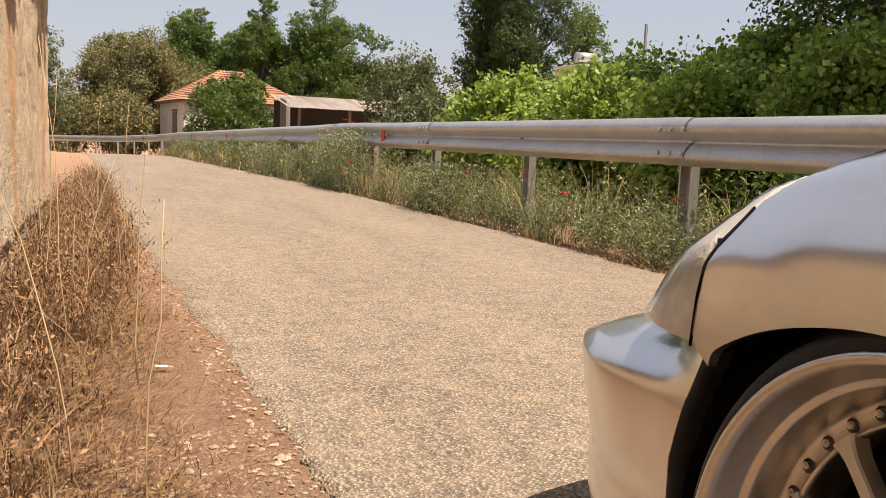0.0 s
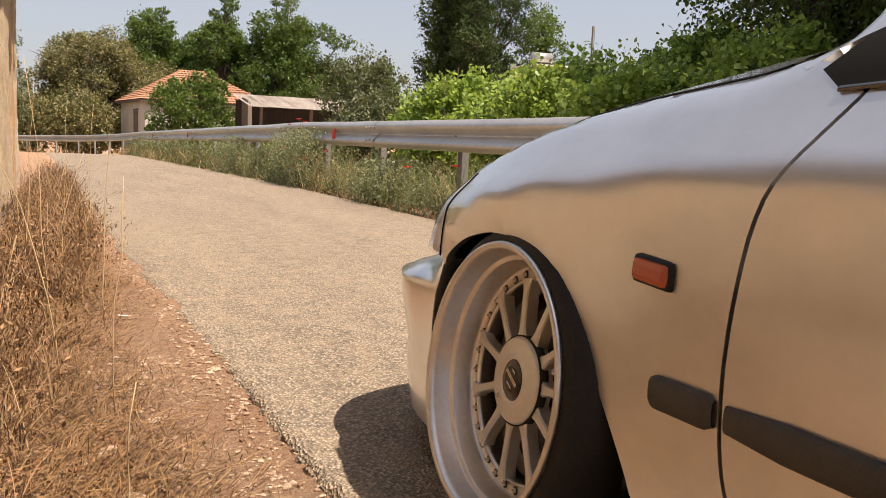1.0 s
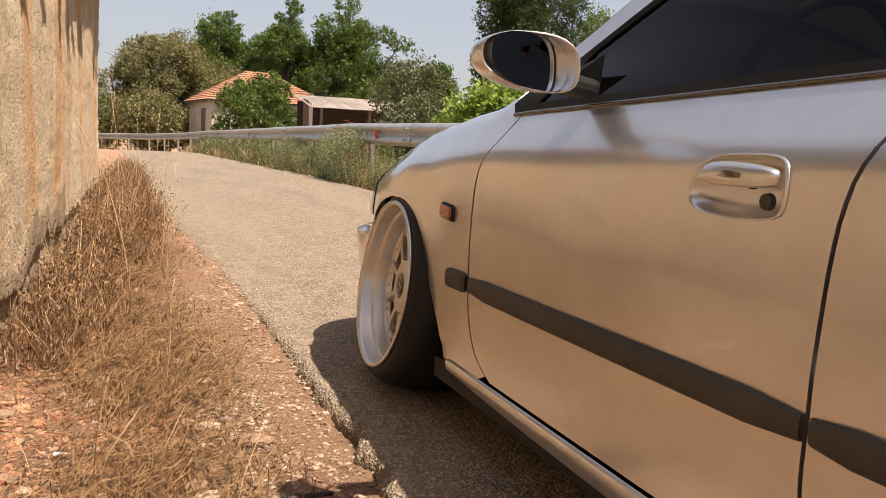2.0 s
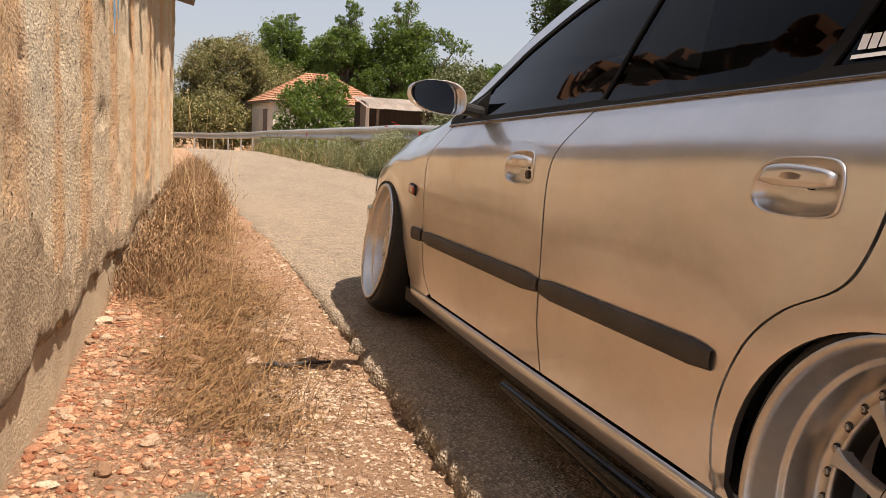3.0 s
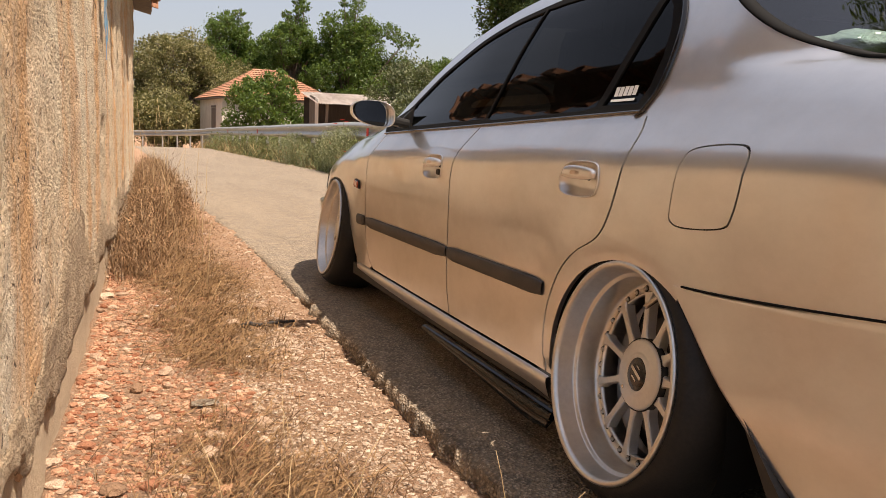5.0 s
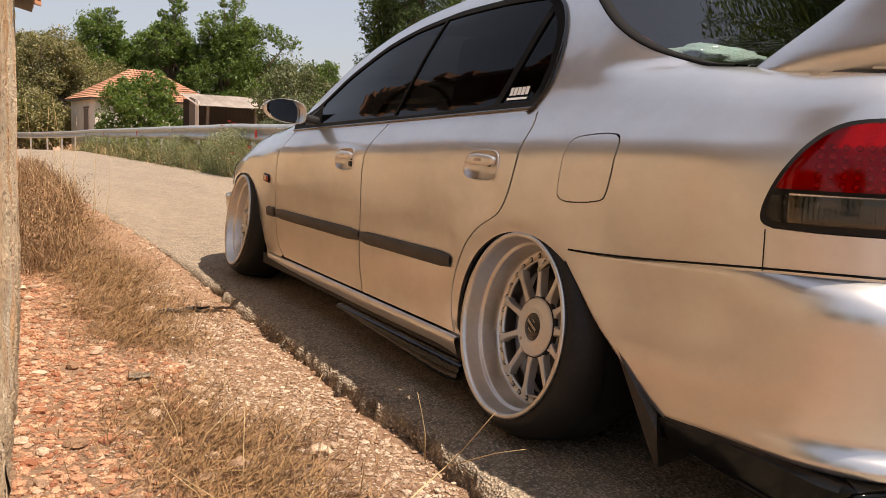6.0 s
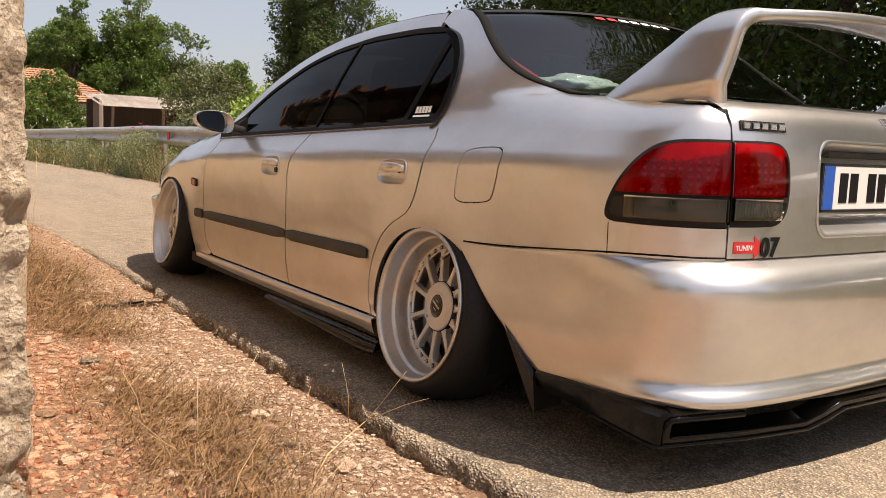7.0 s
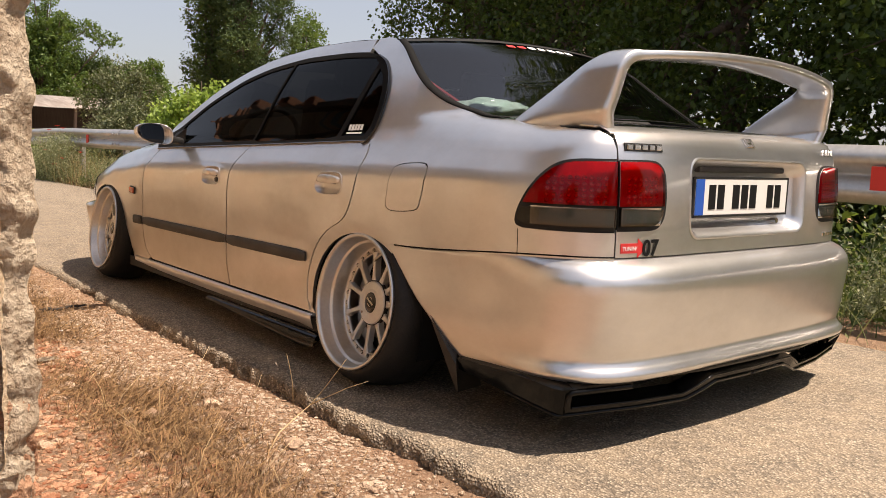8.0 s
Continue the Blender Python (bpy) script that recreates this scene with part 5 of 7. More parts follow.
# spoiler
track = []
for z in list(np.arange(0.902, 0.964, 0.005)) + [0.98, 1.00, 1.02, 1.04, 1.056]:
    track.append((-0.598 - float(np.interp(z, [0.90, 0.945, 1.0, 1.056], [0.030, 0.022, 0.009, 0.0])), z))
for k in range(1, 9):
    a = radians(90 * k / 9)
    track.append((-0.598 + 0.062 * (1 - math.cos(a)), 1.056 + 0.058 * math.sin(a)))
for k in range(15):
    u = 1 - k / 14
    track.append((-0.536 * u, 1.114 + 0.026 * (1 - u * u)))
track += [(-x, z) for x, z in track[-2::-1]]
rows = []
for k, (x, z) in enumerate(track):
    (x0, z0), (x1, z1) = track[max(0, k - 1)], track[min(len(track) - 1, k + 1)]
    n = Vector((-(z1 - z0), 0, x1 - x0)).normalized()
    t = min(1.0, (z - 0.906) / 0.208)
    u = min(1.0, abs(x) / 0.536)
    flat = 1 - ease(abs(x), 0.50, 0.595)
    front = (-0.462 - 0.32 * t) * (1 - flat) + (-0.755 - 0.03 * (1 - u * u)) * flat
    rear = (-0.855 - 0.040 * t) * (1 - flat) + (-0.905 - 0.055 * (1 - u * u)) * flat
    thick = 0.060 - 0.016 * t - 0.014 * flat
    sec = []
    for a in np.linspace(0, 2 * math.pi, 24, endpoint=False):
        c, d = math.cos(a), math.sin(a)
        slim = 1.0 - 0.45 * max(0, d) ** 1.5
        off = thick * 0.5 * slim * math.copysign(abs(c) ** 0.3, c)
        y = (front + rear) / 2 + (front - rear) / 2 * math.copysign(abs(d) ** 0.7, d)
        # the lower facet of each leg turns under, deeper towards the rear
        under = max(0.0, 0.903 + 0.052 * (front - y) / (front - rear) - z) * 0.55 if z < 0.97 else 0.0
        sec.append((x + n.x * off + math.copysign(under, -x), y, z + n.z * off))
    rows.append(sec)
part("boot_spoiler", grid_mesh(rows, PAINT, True, True), PAINT, lid, "tall silver boot spoiler, its blade curving down into two legs")

# bonnet
def hood_edge(y):
    """Half the bonnet's width, up to the wings."""
    return abs(skin(y, BELT(min(y, 3.0)) + 0.045).x) - 0.004


def hood_z(x, y):
    u = min(1.0, abs(x) / hood_edge(min(y, 3.0)))
    crown = 0.108 * (1 - 0.70 * ease(y, 2.2, 3.0))
    return BELT(y) + 0.052 + crown * (1 - u**2.4) - 0.26 * max(0, y - 3.02) ** 1.2


def hood_surf(u, y):
    x = u * hood_edge(min(y, 3.0))
    return Vector((x, y, hood_z(x, y)))


hood = [(-1 + 2 * k / 14, 2.19 + 0.17 * (1 - (2 * k / 14 - 1) ** 2)) for k in range(15)] + [(1, 2.6), (1, 2.97)]
hood += [(0.98 - 1.96 * k / 12, 2.985 + 0.11 * (1 - (2 * k / 12 - 1) ** 2)) for k in range(13)] + [(-1, 2.97), (-1, 2.6)]
part("bonnet", sheet(hood, hood_surf, PAINT, step=0.06, hem=0.0), PAINT, car, "silver bonnet")
rows = []
for k in range(17):
    u = 1 - 2 * k / 16
    p = hood_surf(0.96 * u, 2.98 + 0.10 * (1 - u * u)) - Vector((0, 0, 0.004))
    q = Vector((0.56 * u, 3.20 + 0.09 * (1 - u * u) - 0.10 * abs(u) ** 4, 0.460))
    rows.append([p, p * 0.8 + q * 0.2 + Vector((0, 0, 0.018)), p * 0.4 + q * 0.6 + Vector((0, 0.02, 0.022)), q + Vector((0, 0, 0.02)), q])
part("nose_panel", grid_mesh(rows, PAINT), PAINT, car, "silver nose above the front bumper")
part("cowl", sheet([(-0.70, 2.14), (0.70, 2.14), (0.70, 2.25), (0, 2.42), (-0.70, 2.25)], lambda x, y: Vector((x, y, hood_z(x, 2.3) - 0.035)), BLACK, step=0.08, hem=0.02), BLACK, car, "black cowl below the windscreen")

# head lamps
CUP = grainy("lamp_housing", (0.46, 0.43, 0.39), (0.82, 0.79, 0.74), 26, 9, 0.3, 0.4, 0.02, metal=0.1)
LENS = glass_material("lamp_lens", (0.95, 0.94, 0.92), 0.04, 1.45)


def head_lamp_rows(inset, side):
    """The lens: from the wing's front edge it turns round the corner to the grille, leaning back towards the bonnet."""
    out = []
    for k in range(19):
        u = k / 18
        row = []
        for j in range(13):
            v = j / 12
            z = 0.470 + 0.212 * v
            p0 = skin(2.938, z)
            ahead = 0.31 * (1 - v) ** 0.8 + 0.03
            corner = Vector((p0.x + 0.012, p0.y + ahead, z))
            inner = Vector((-0.25, 3.275 - 0.20 * v ** 1.3, z - 0.015 * v))
            p = p0 * (1 - u) ** 2 + corner * 2 * u * (1 - u) + inner * u * u
            row.append(((p.x + inset * (1 - u)) * side, p.y - inset * u, p.z))
        out.append(row)
    return out


for side in (1, -1):
    cup = part("head_lamp", grid_mesh(head_lamp_rows(0.012, side), CUP), CUP, car, "clear head lamp wrapping the corner")
    part("lens", grid_mesh(head_lamp_rows(0.0, side), LENS), LENS, cup, "clear lens").visible_shadow = False
    part("lamp_seam", seam_line([(2.937, z) for z in np.linspace(0.470, 0.640, 24)], lambda s, z: skin(s, z, 0.0), 0.0024, side < 0), INK, cup, "dark seam between lamp and wing")


# hidden plate, added so that no sun leaks past the lamps onto the road
part("lamp_sun_block", box((1.40, 0.18, 0.02), (0, 3.015, 0.555)), INK, car, "added black plate behind the head lamps that blocks a sun leak")


# front bumper
FB = smooth_table([(0.0, -0.006), (0.10, 0.006), (0.17, 0.014), (0.225, 0.016), (0.243, 0.012), (0.255, 0.016), (0.30, 0.024), (0.36, 0.034), (0.395, 0.036), (0.408, 0.031), (0.47, 0.026)], 0.004)
rows = []
S_NOSE = float(steps_s[np.argmin(np.abs(plan[:, 0]) + (plan[:, 1] < 1) * 9)])
for s in list(np.linspace(2.895, 3.2, 14)) + list(np.linspace(3.22, 2 * S_NOSE - 3.22, 60)) + list(np.linspace(2 * S_NOSE - 3.2, 2 * S_NOSE - 2.895, 14)):
    near = s if s < S_NOSE else 2 * S_NOSE - s
    row = []
    for k in range(30):
        z = 0.085 + 0.380 * k / 29
        back = 0.0
        if near < 3.2:
            reach = float(np.interp(z, [0.085, 0.25, 0.318, 0.404, 0.465], [2.965, 2.96, 2.955, 2.925, 2.905]))
            back = (reach - 2.895) * (1 - ease(near, 2.895, 3.2))
        sx, sy, nx, ny = plan_at(near + back)
        d = FB(z) * (0.35 + 0.65 * ease(near, 2.95, 3.2)) - 0.008
        d -= max(0.0, z - 0.402) / 0.063 * 0.20 * ease(near, 2.86, 3.22)
        row.append(((-1 if s < S_NOSE else 1) * (sx + nx * d), sy + ny * d, z))
    rows.append(row)
bumper_front = part("front_bumper", grid_mesh(rows, PAINT), PAINT, car, "silver front bumper with splitter lip")
# the edge turned in round the wheel arch
for row in (rows[0], rows[-1]):
    turned = [[p, (p[0] * 0.992, p[1] - 0.003, p[2]), (p[0] * 0.965, p[1] + 0.002, p[2]), (p[0] * 0.93, p[1] + 0.012, p[2])] for p in row]
    part("arch_return", grid_mesh(turned, PAINT), PAINT, bumper_front, "bumper edge turned in round the wheel arch")

# mirrors
for side in (1, -1):
    cen = Vector((-0.940 * side, 1.66, 0.852))
    rows = []
    for k in range(12):
        t = k / 11
        r = (1 - t**2.6) ** 0.5
        sec = []
        for a in np.linspace(0, 2 * math.pi, 28, endpoint=False):
            c, d = math.cos(a), math.sin(a)
            sec.append((cen.x + 0.076 * r * math.copysign(abs(c) ** 0.8, c), cen.y + 0.115 * t - 0.035 * c * side, cen.z + (0.048 + 0.008 * c * side) * r * math.copysign(abs(d) ** 0.75, d) + 0.012 * (-c * side) * r))
        rows.append(sec)
    shell = part("door_mirror", grid_mesh(rows, PAINT, True, True), PAINT, car, "silver door mirror")
    rim = [[(cen.x + (x - cen.x) * f, y + dy, cen.z + (z - cen.z) * f) for x, y, z in rows[0]] for f, dy in ((1.0, 0.0), (1.0, -0.006), (0.97, -0.008), (0.965, 0.004))]
    part("mirror_rim", grid_mesh(rim, PAINT, True, True), PAINT, shell)
    bm = bmesh.new()
    turn = math.tan(radians(7)) * side
    ring = [bm.verts.new((cen.x + (x - cen.x) * 0.97, cen.y - 0.002 + (x - cen.x) * turn * 0.6, cen.z + (z - cen.z) * 0.97)) for x, y, z in rows[0]]
    bm.faces.new(ring)
    part("mirror_glass", bm, MIRROR, shell, "mirror glass")
    bm = bmesh.new()
    vs = [bm.verts.new((x * side, y, z)) for x, y, z in ((-0.745, 2.02, 0.80), (-0.765, 1.72, 0.800), (-0.745, 1.74, 0.885), (-0.72, 1.93, 0.86))]
    f = bm.faces.new(vs)
    bmesh.ops.solidify(bm, geom=[f], thickness=0.03 * side)
    foot = part("mirror_foot", bm, BLACK, shell, "black mirror foot")
    part("mirror_arm", box((0.12, 0.07, 0.035), (-0.835 * side, 1.73, 0.825), 0.012, (0, 10 * side, 0)), BLACK, shell)


# ---- wheels ----
def build_wheel(parent, at, camber, steer, side, label, valve=90, deep=0.0):
    """A deep-dish wheel: polished lip, bolt ring, eleven spokes, hub cap, stretched tyre. Built round x, outward = -x."""
    m = Matrix.Translation(at) @ pose(0, 0, 0, 0, 0, steer) @ pose(0, 0, 0, 0, camber, 0)
    if side < 0:
        m = Matrix.Translation(at) @ pose(0, 0, 0, 0, 0, 180 - steer) @ pose(0, 0, 0, 0, camber, 0)
    R = 0.238
    prof = [(0.150, 0.16), (R - 0.03, 0.15), (R - 0.012, 0.02), (R - 0.004, -0.060), (R, -0.068), (R - 0.002, -0.074), (R - 0.008, -0.075), (R - 0.013, -0.071), (R - 0.0145, -0.060),
            (R - 0.021, -0.034), (R - 0.022, -0.031), (R - 0.028, -0.030), (R - 0.0295, -0.026), (R - 0.034, 0.002), (R - 0.035, 0.006), (0.201, 0.014), (0.181, 0.014), (0.1795, 0.008), (0.177, 0.008), (0.176, 0.018), (0.176, 0.05)]
    prof = [(r, x + (deep * max(0.0, min(1.0, (x + 0.06) / 0.074)) if k > 8 else 0.0)) for k, (r, x) in enumerate(prof)]
    v, f = lathe(prof, 72)
    rim = part("wheel", mesh_of(v, f, LIP, True), LIP, parent, label)
    rim.matrix_basis = m
    # tyre
    tp = [(R - 0.010, -0.060), (R + 0.006, -0.066), (R + 0.022, -0.055), (R + 0.038, -0.030), (R + 0.046, -0.006), (R + 0.0475, 0.03), (R + 0.0475, 0.12), (R + 0.040, 0.15), (R + 0.0, 0.165), (R - 0.03, 0.15)]
    v, f = lathe(tp, 72)
    part("tyre", mesh_of(v, f, TYRE, True), TYRE, rim, "black low-profile stretched tyre")
    # groove-rings of the tread
    for h in (0.035, 0.065, 0.095):
        v, f = lathe([(R + 0.0478, h - 0.004), (R + 0.0482, h), (R + 0.0478, h + 0.004)], 48)
        part("tread_groove", mesh_of(v, f, BLACK, True), BLACK, rim)
    # spokes: waisted, flaring into the hub and the outer ring
    rows = []
    for t in np.linspace(0, 1, 11):
        r = 0.068 + (0.180 - 0.068) * t
        w = 0.0076 + 0.0115 * max(0.0, 1 - t / 0.30) ** 2 + 0.008 * max(0.0, (t - 0.72) / 0.28) ** 2
        x = 0.002 + 0.005 * t
        rows.append([(x + 0.020, r, -w * 0.9), (x - 0.002, r, -w), (x - 0.0055, r, -w * 0.78), (x - 0.0055, r, w * 0.78), (x - 0.002, r, w), (x + 0.020, r, w * 0.9)])
    spoke = grid_mesh(rows, RIM, False)
    for k in range(11):
        ob = part("spoke", spoke, RIM, rim, "silver spoke")
        ob.matrix_basis = pose(0, 0, 0, 360 / 11 * k + 12, 0, 0)
    # bolts in the ring: bright heads, each on a dark disc that paints its shadow
    bm = rod((0.006, 0, 0), (-0.004, 0, 0), 0.0052, 0.0046, 6)
    rod((-0.004, 0, 0), (-0.008, 0, 0), 0.0030, 0.0026, 8, bm)
    bolt = bpy.data.meshes.new("bolt")
    bm.to_mesh(bolt)
    bm.free()
    bolt.materials.append(LIP)
    v, f = lathe([(0.0, -0.0006), (0.0078, -0.0006), (0.0080, 0.002)], 12)
    bolt_shade_mesh = mesh_of(v, f, MOULD, True)
    for k in range(32):
        ob = part("rim_bolt", bolt, LIP, rim)
        a = radians(11.25 * k + 3)
        spot = pose(0.0135, 0.191 * math.cos(a), 0.191 * math.sin(a))
        ob.matrix_basis = spot
        ob = part("bolt_shade", bolt_shade_mesh, MOULD, rim, "dark disc standing in for the bolt's shadow")
        ob.matrix_basis = spot
    # hub disc, standing proud of the spokes, with a dark joint round it
    v, f = lathe([(0.070, 0.010), (0.0775, -0.0062), (0.0795, -0.0062), (0.0795, 0.010)], 56)
    part("hub_joint", mesh_of(v, f, BLACK, True), BLACK, rim, "dark joint round the hub disc")
    v, f = lathe([(0.0, -0.013), (0.036, -0.013), (0.0385, -0.017), (0.042, -0.0175), (0.046, -0.0135), (0.050, -0.0125), (0.071, -0.0115), (0.075, -0.0095), (0.077, -0.005), (0.077, 0.02)], 56)
    hub = part("hub_disc", mesh_of(v, f, RIM, True), RIM, rim, "grey hub disc")
    part("hub_screw", rod((-0.008, 0.045, -0.040), (-0.0135, 0.045, -0.040), 0.0055, 0.0045, 12), CHROME, hub)
    v, f = lathe([(0.0, -0.0165), (0.020, -0.0165), (0.033, -0.0155), (0.0365, -0.013)], 40)
    part("centre_cap", mesh_of(v, f, GLOSSBLACK, True), GLOSSBLACK, rim, "black centre cap with pale marks")
    for k, (y, z, wide, high) in enumerate(((0.0, 0.004, 0.046, 0.0075), (0.004, -0.010, 0.020, 0.0035), (-0.006, 0.016, 0.014, 0.003))):
        part("cap_mark", box((0.001, wide, high), (-0.0172, y, z), 0.0, (28, 0, 0)), CHROME, rim)
    vy, vz = math.cos(radians(valve)), math.sin(radians(valve))
    part("valve", rod((0.004, 0.172 * vy, 0.172 * vz), (-0.026, 0.146 * vy, 0.146 * vz), 0.0066, 0.0052, 10), CHROME, rim, "chrome valve stem")
    # brake disc behind the spokes
    v, f = lathe([(0.05, 0.05), (0.13, 0.05), (0.13, 0.062), (0.05, 0.062)], 40)
    part("brake_disc", mesh_of(v, f, MOULD, True), MOULD, rim, "dull brake disc")
    v, f = lathe([(0.0, 0.09), (0.19, 0.09), (0.20, 0.14)], 32)
    part("wheel_back", mesh_of(v, f, BLACK, True), BLACK, rim)
    # a deeper dish sets the whole centre further in
    for ob in rim.children:
        if not ob.name.startswith(("tyre", "tread")):
            ob.matrix_basis = Matrix.Translation((deep, 0, 0)) @ ob.matrix_basis
    return rim


WHEEL = "deep-dish silver wheel with eleven spokes and polished lip"
build_wheel(car, (-0.812, 2.62, 0.294), 8.0, -2.0, 1, WHEEL, 160)
build_wheel(car, (-0.815, 0.0, 0.287), 8.0, -1.2, 1, WHEEL, 90, 0.02)
build_wheel(car, (0.812, 2.62, 0.294), 8.0, 0.0, -1, WHEEL)
build_wheel(car, (0.815, 0.0, 0.287), 8.0, 0.0, -1, WHEEL)

# wheel housings and mud flaps
for side in (1, -1):
    part("splash_shield", box((0.40, 0.02, 0.50), (-0.57 * side, 2.965, 0.35)), INK, car, "black splash shield behind the bumper")
    for yc in (0.0, 2.62):
        rows = []
        for a in np.linspace(-25, 205, 24):
            r = 0.325
            c, d = math.cos(radians(a)), math.sin(radians(a))
            z = max(0.12, 0.262 + r * d * 0.9)
            rows.append([(-0.825 * side, yc + r * c * 0.98, z), (-0.50 * side, yc + r * c * 0.98, z)])
        part("wheel_housing", grid_mesh(rows, INK), INK, car, "black wheel housing")
        part("housing_wall", box((0.02, 0.72, 0.5), (-0.50 * side, yc, 0.35)), BLACK, car)
    bm = bmesh.new()
    vs = [bm.verts.new((x * side, y, z)) for x, y, z in ((-0.838, -0.300, 0.40), (-0.842, -0.355, 0.335), (-0.846, -0.440, 0.255), (-0.846, -0.515, 0.180), (-0.844, -0.525, 0.105), (-0.80, -0.47, 0.078), (-0.66, -0.43, 0.070), (-0.66, -0.30, 0.40))]
    f = bm.faces.new(vs)
    bmesh.ops.solidify(bm, geom=[f], thickness=0.01)
    part("mud_flap", bm, MOULD, car, "dusty black rubber mud flap")

# cabin: seats, shelf, dash, wheel
part("cabin_floor", box((1.36, 2.3, 0.30), (0, 1.05, 0.40), 0.03), DARK, car, "dark cabin floor and lower trim")
for x in (-0.36, 0.36):
    seat = part("front_seat", box((0.48, 0.50, 0.18), (x, 1.15, 0.58), 0.06), DARK, car, "dark cloth front seat")
    part("seat_back", box((0.46, 0.14, 0.56), (x, 0.86, 0.84), 0.06, (14, 0, 0)), DARK, seat)
    part("head_rest", box((0.25, 0.09, 0.16), (x, 0.76, 1.13), 0.04, (8, 0, 0)), DARK, seat)
bench = part("rear_seat", box((1.25, 0.5, 0.18), (0, 0.30, 0.56), 0.06), DARK, car, "dark cloth rear bench")
part("bench_back", box((1.25, 0.14, 0.50), (0, 0.03, 0.76), 0.05, (18, 0, 0)), DARK, bench)
part("parcel_shelf", box((1.36, 0.60, 0.03), (0, -0.22, 0.905), 0.01), DARK, car, "dark parcel shelf")
part("dashboard", box((1.30, 0.45, 0.22), (0, 1.95, 0.72), 0.06), DARK, car, "dark dashboard")
v, f = lathe([(0.175 + 0.014 * math.cos(a), 0.014 * math.sin(a)) for a in np.linspace(0, 2 * math.pi, 9)], 36)
wheel = part("steering_wheel", mesh_of([tuple(pose(-0.36, 1.62, 0.84, 0, 0, 0) @ pose(0, 0, 0, 0, 0, 90) @ pose(0, 0, 0, 0, -25, 0) @ Vector(q)) for q in v], f, BLACK, True), BLACK, car, "black steering wheel")

CALIPER = grainy("rusty_caliper", (0.05, 0.035, 0.025), (0.12, 0.08, 0.05), 60, 6, 0.6, 0.2, 0.002)
for y in (0.0, 2.62):
    part("brake_caliper", box((0.05, 0.06, 0.11), (-0.745, y - 0.115, 0.33), 0.012, (25, 8, 0)), CALIPER, car, "dull rusty brake caliper behind the spokes")

# things on the shelf and stickers on the glass
BAG = grainy("pale_bag", (0.42, 0.58, 0.51), (0.78, 0.86, 0.80), 22, 6, 0.45, 0.9, 0.02)
bm = bmesh.new()
bmesh.ops.create_icosphere(bm, subdivisions=4, radius=1.0)
for v in bm.verts:
    n = noise.noise(v.co * 2.6) * 0.22 + abs(noise.noise(v.co * 6.0)) * 0.16
    v.co = Vector((v.co.x * 0.15, v.co.y * 0.10, v.co.z * 0.042)) * (1 + n)
bag = part("plastic_bag", bm, BAG, None, "", True)
tagged(bag, "crumpled pale green plastic bag on the parcel shelf", "bag")
bag.location = (-0.47, -0.22, 0.965)
BELT_RED = material("red_strap", (0.42, 0.03, 0.03), 0.8)
part("seat_strap", rod((-0.60, -0.02, 1.06), (-0.56, -0.26, 0.935), 0.012, 0.012, 8), BELT_RED, car, "red strap behind the rear window")
MARK = material("sticker_print", (0.80, 0.80, 0.78), 0.5)
for k, (s0, w, z, h) in enumerate(((0.222, 0.016, 0.896, 0.022), (0.203, 0.016, 0.896, 0.022), (0.184, 0.016, 0.897, 0.022), (0.165, 0.016, 0.897, 0.022), (0.146, 0.016, 0.898, 0.022))):
    part("sticker_bar", sheet([(s0, z - h / 2), (s0, z + h / 2), (s0 - w, z + h / 2), (s0 - w, z - h / 2)], lambda s, z: cabin(s, z, 0.001), MARK, step=0.02, hem=0.0), MARK, car, "white sticker bar on the quarter window")
part("sticker_bar", sheet([(0.228, 0.872), (0.228, 0.878), (0.128, 0.880), (0.128, 0.874)], lambda s, z: cabin(s, z, 0.001), MARK, step=0.02, hem=0.0), MARK, car, "white sticker bar on the quarter window")
for k in range(7):
    r0, r1 = rear_row(0.06, 0.004), rear_row(0.10, 0.004)
    i = 8 + k
    a, b, c, d = (np.array(q) for q in (r0[i], r0[i + 1], r1[i + 1], r1[i]))
    b, c = a + (b - a) * 0.7, d + (c - d) * 0.7
    me = mesh_of([a, b, c, d], [(0, 1, 2, 3)], PRINT if k < 2 else MARK)
    part("screen_sticker_bar", me, PRINT if k < 2 else MARK, car, "red sticker bar on the rear window" if k < 2 else "white sticker bar on the rear window")


# ---- plants ----
def leaf_mesh(points, sizes, mat, rng, up=0.3, narrow=0.55, normals_in=None):
    """One folded four-cornered leaf at each point."""
    n = len(points)
    d = rng.normal(size=(n, 3))
    d /= np.linalg.norm(d, axis=1)[:, None]
    nrm = rng.normal(size=(n, 3)) + (0, 0, up * 3)
    side = np.cross(d, nrm)
    side /= np.linalg.norm(side, axis=1)[:, None] + 1e-9
    nrm = np.cross(side, d)
    s = sizes[:, None]
    a, b = points - d * s * 0.5, points + d * s * 0.5
    l = points + side * s * narrow * 0.5 + nrm * s * 0.10
    r = points - side * s * narrow * 0.5 + nrm * s * 0.10
    verts = np.stack([a, l, b, r], 1).reshape(-1, 3)
    me = bpy.data.meshes.new("leaves")
    me.vertices.add(4 * n)
    me.vertices.foreach_set("co", verts.ravel())
    idx = np.arange(n)[:, None] * 4
    tris = np.concatenate([idx + (0, 1, 2), idx + (0, 2, 3)], 1).reshape(-1)
    me.loops.add(6 * n)
    me.loops.foreach_set("vertex_index", tris)
    me.polygons.add(2 * n)
    me.polygons.foreach_set("loop_start", np.arange(2 * n) * 3)
    me.polygons.foreach_set("loop_total", np.full(2 * n, 3))
    me.materials.append(mat)
    me.update()
    me.validate()
    return me


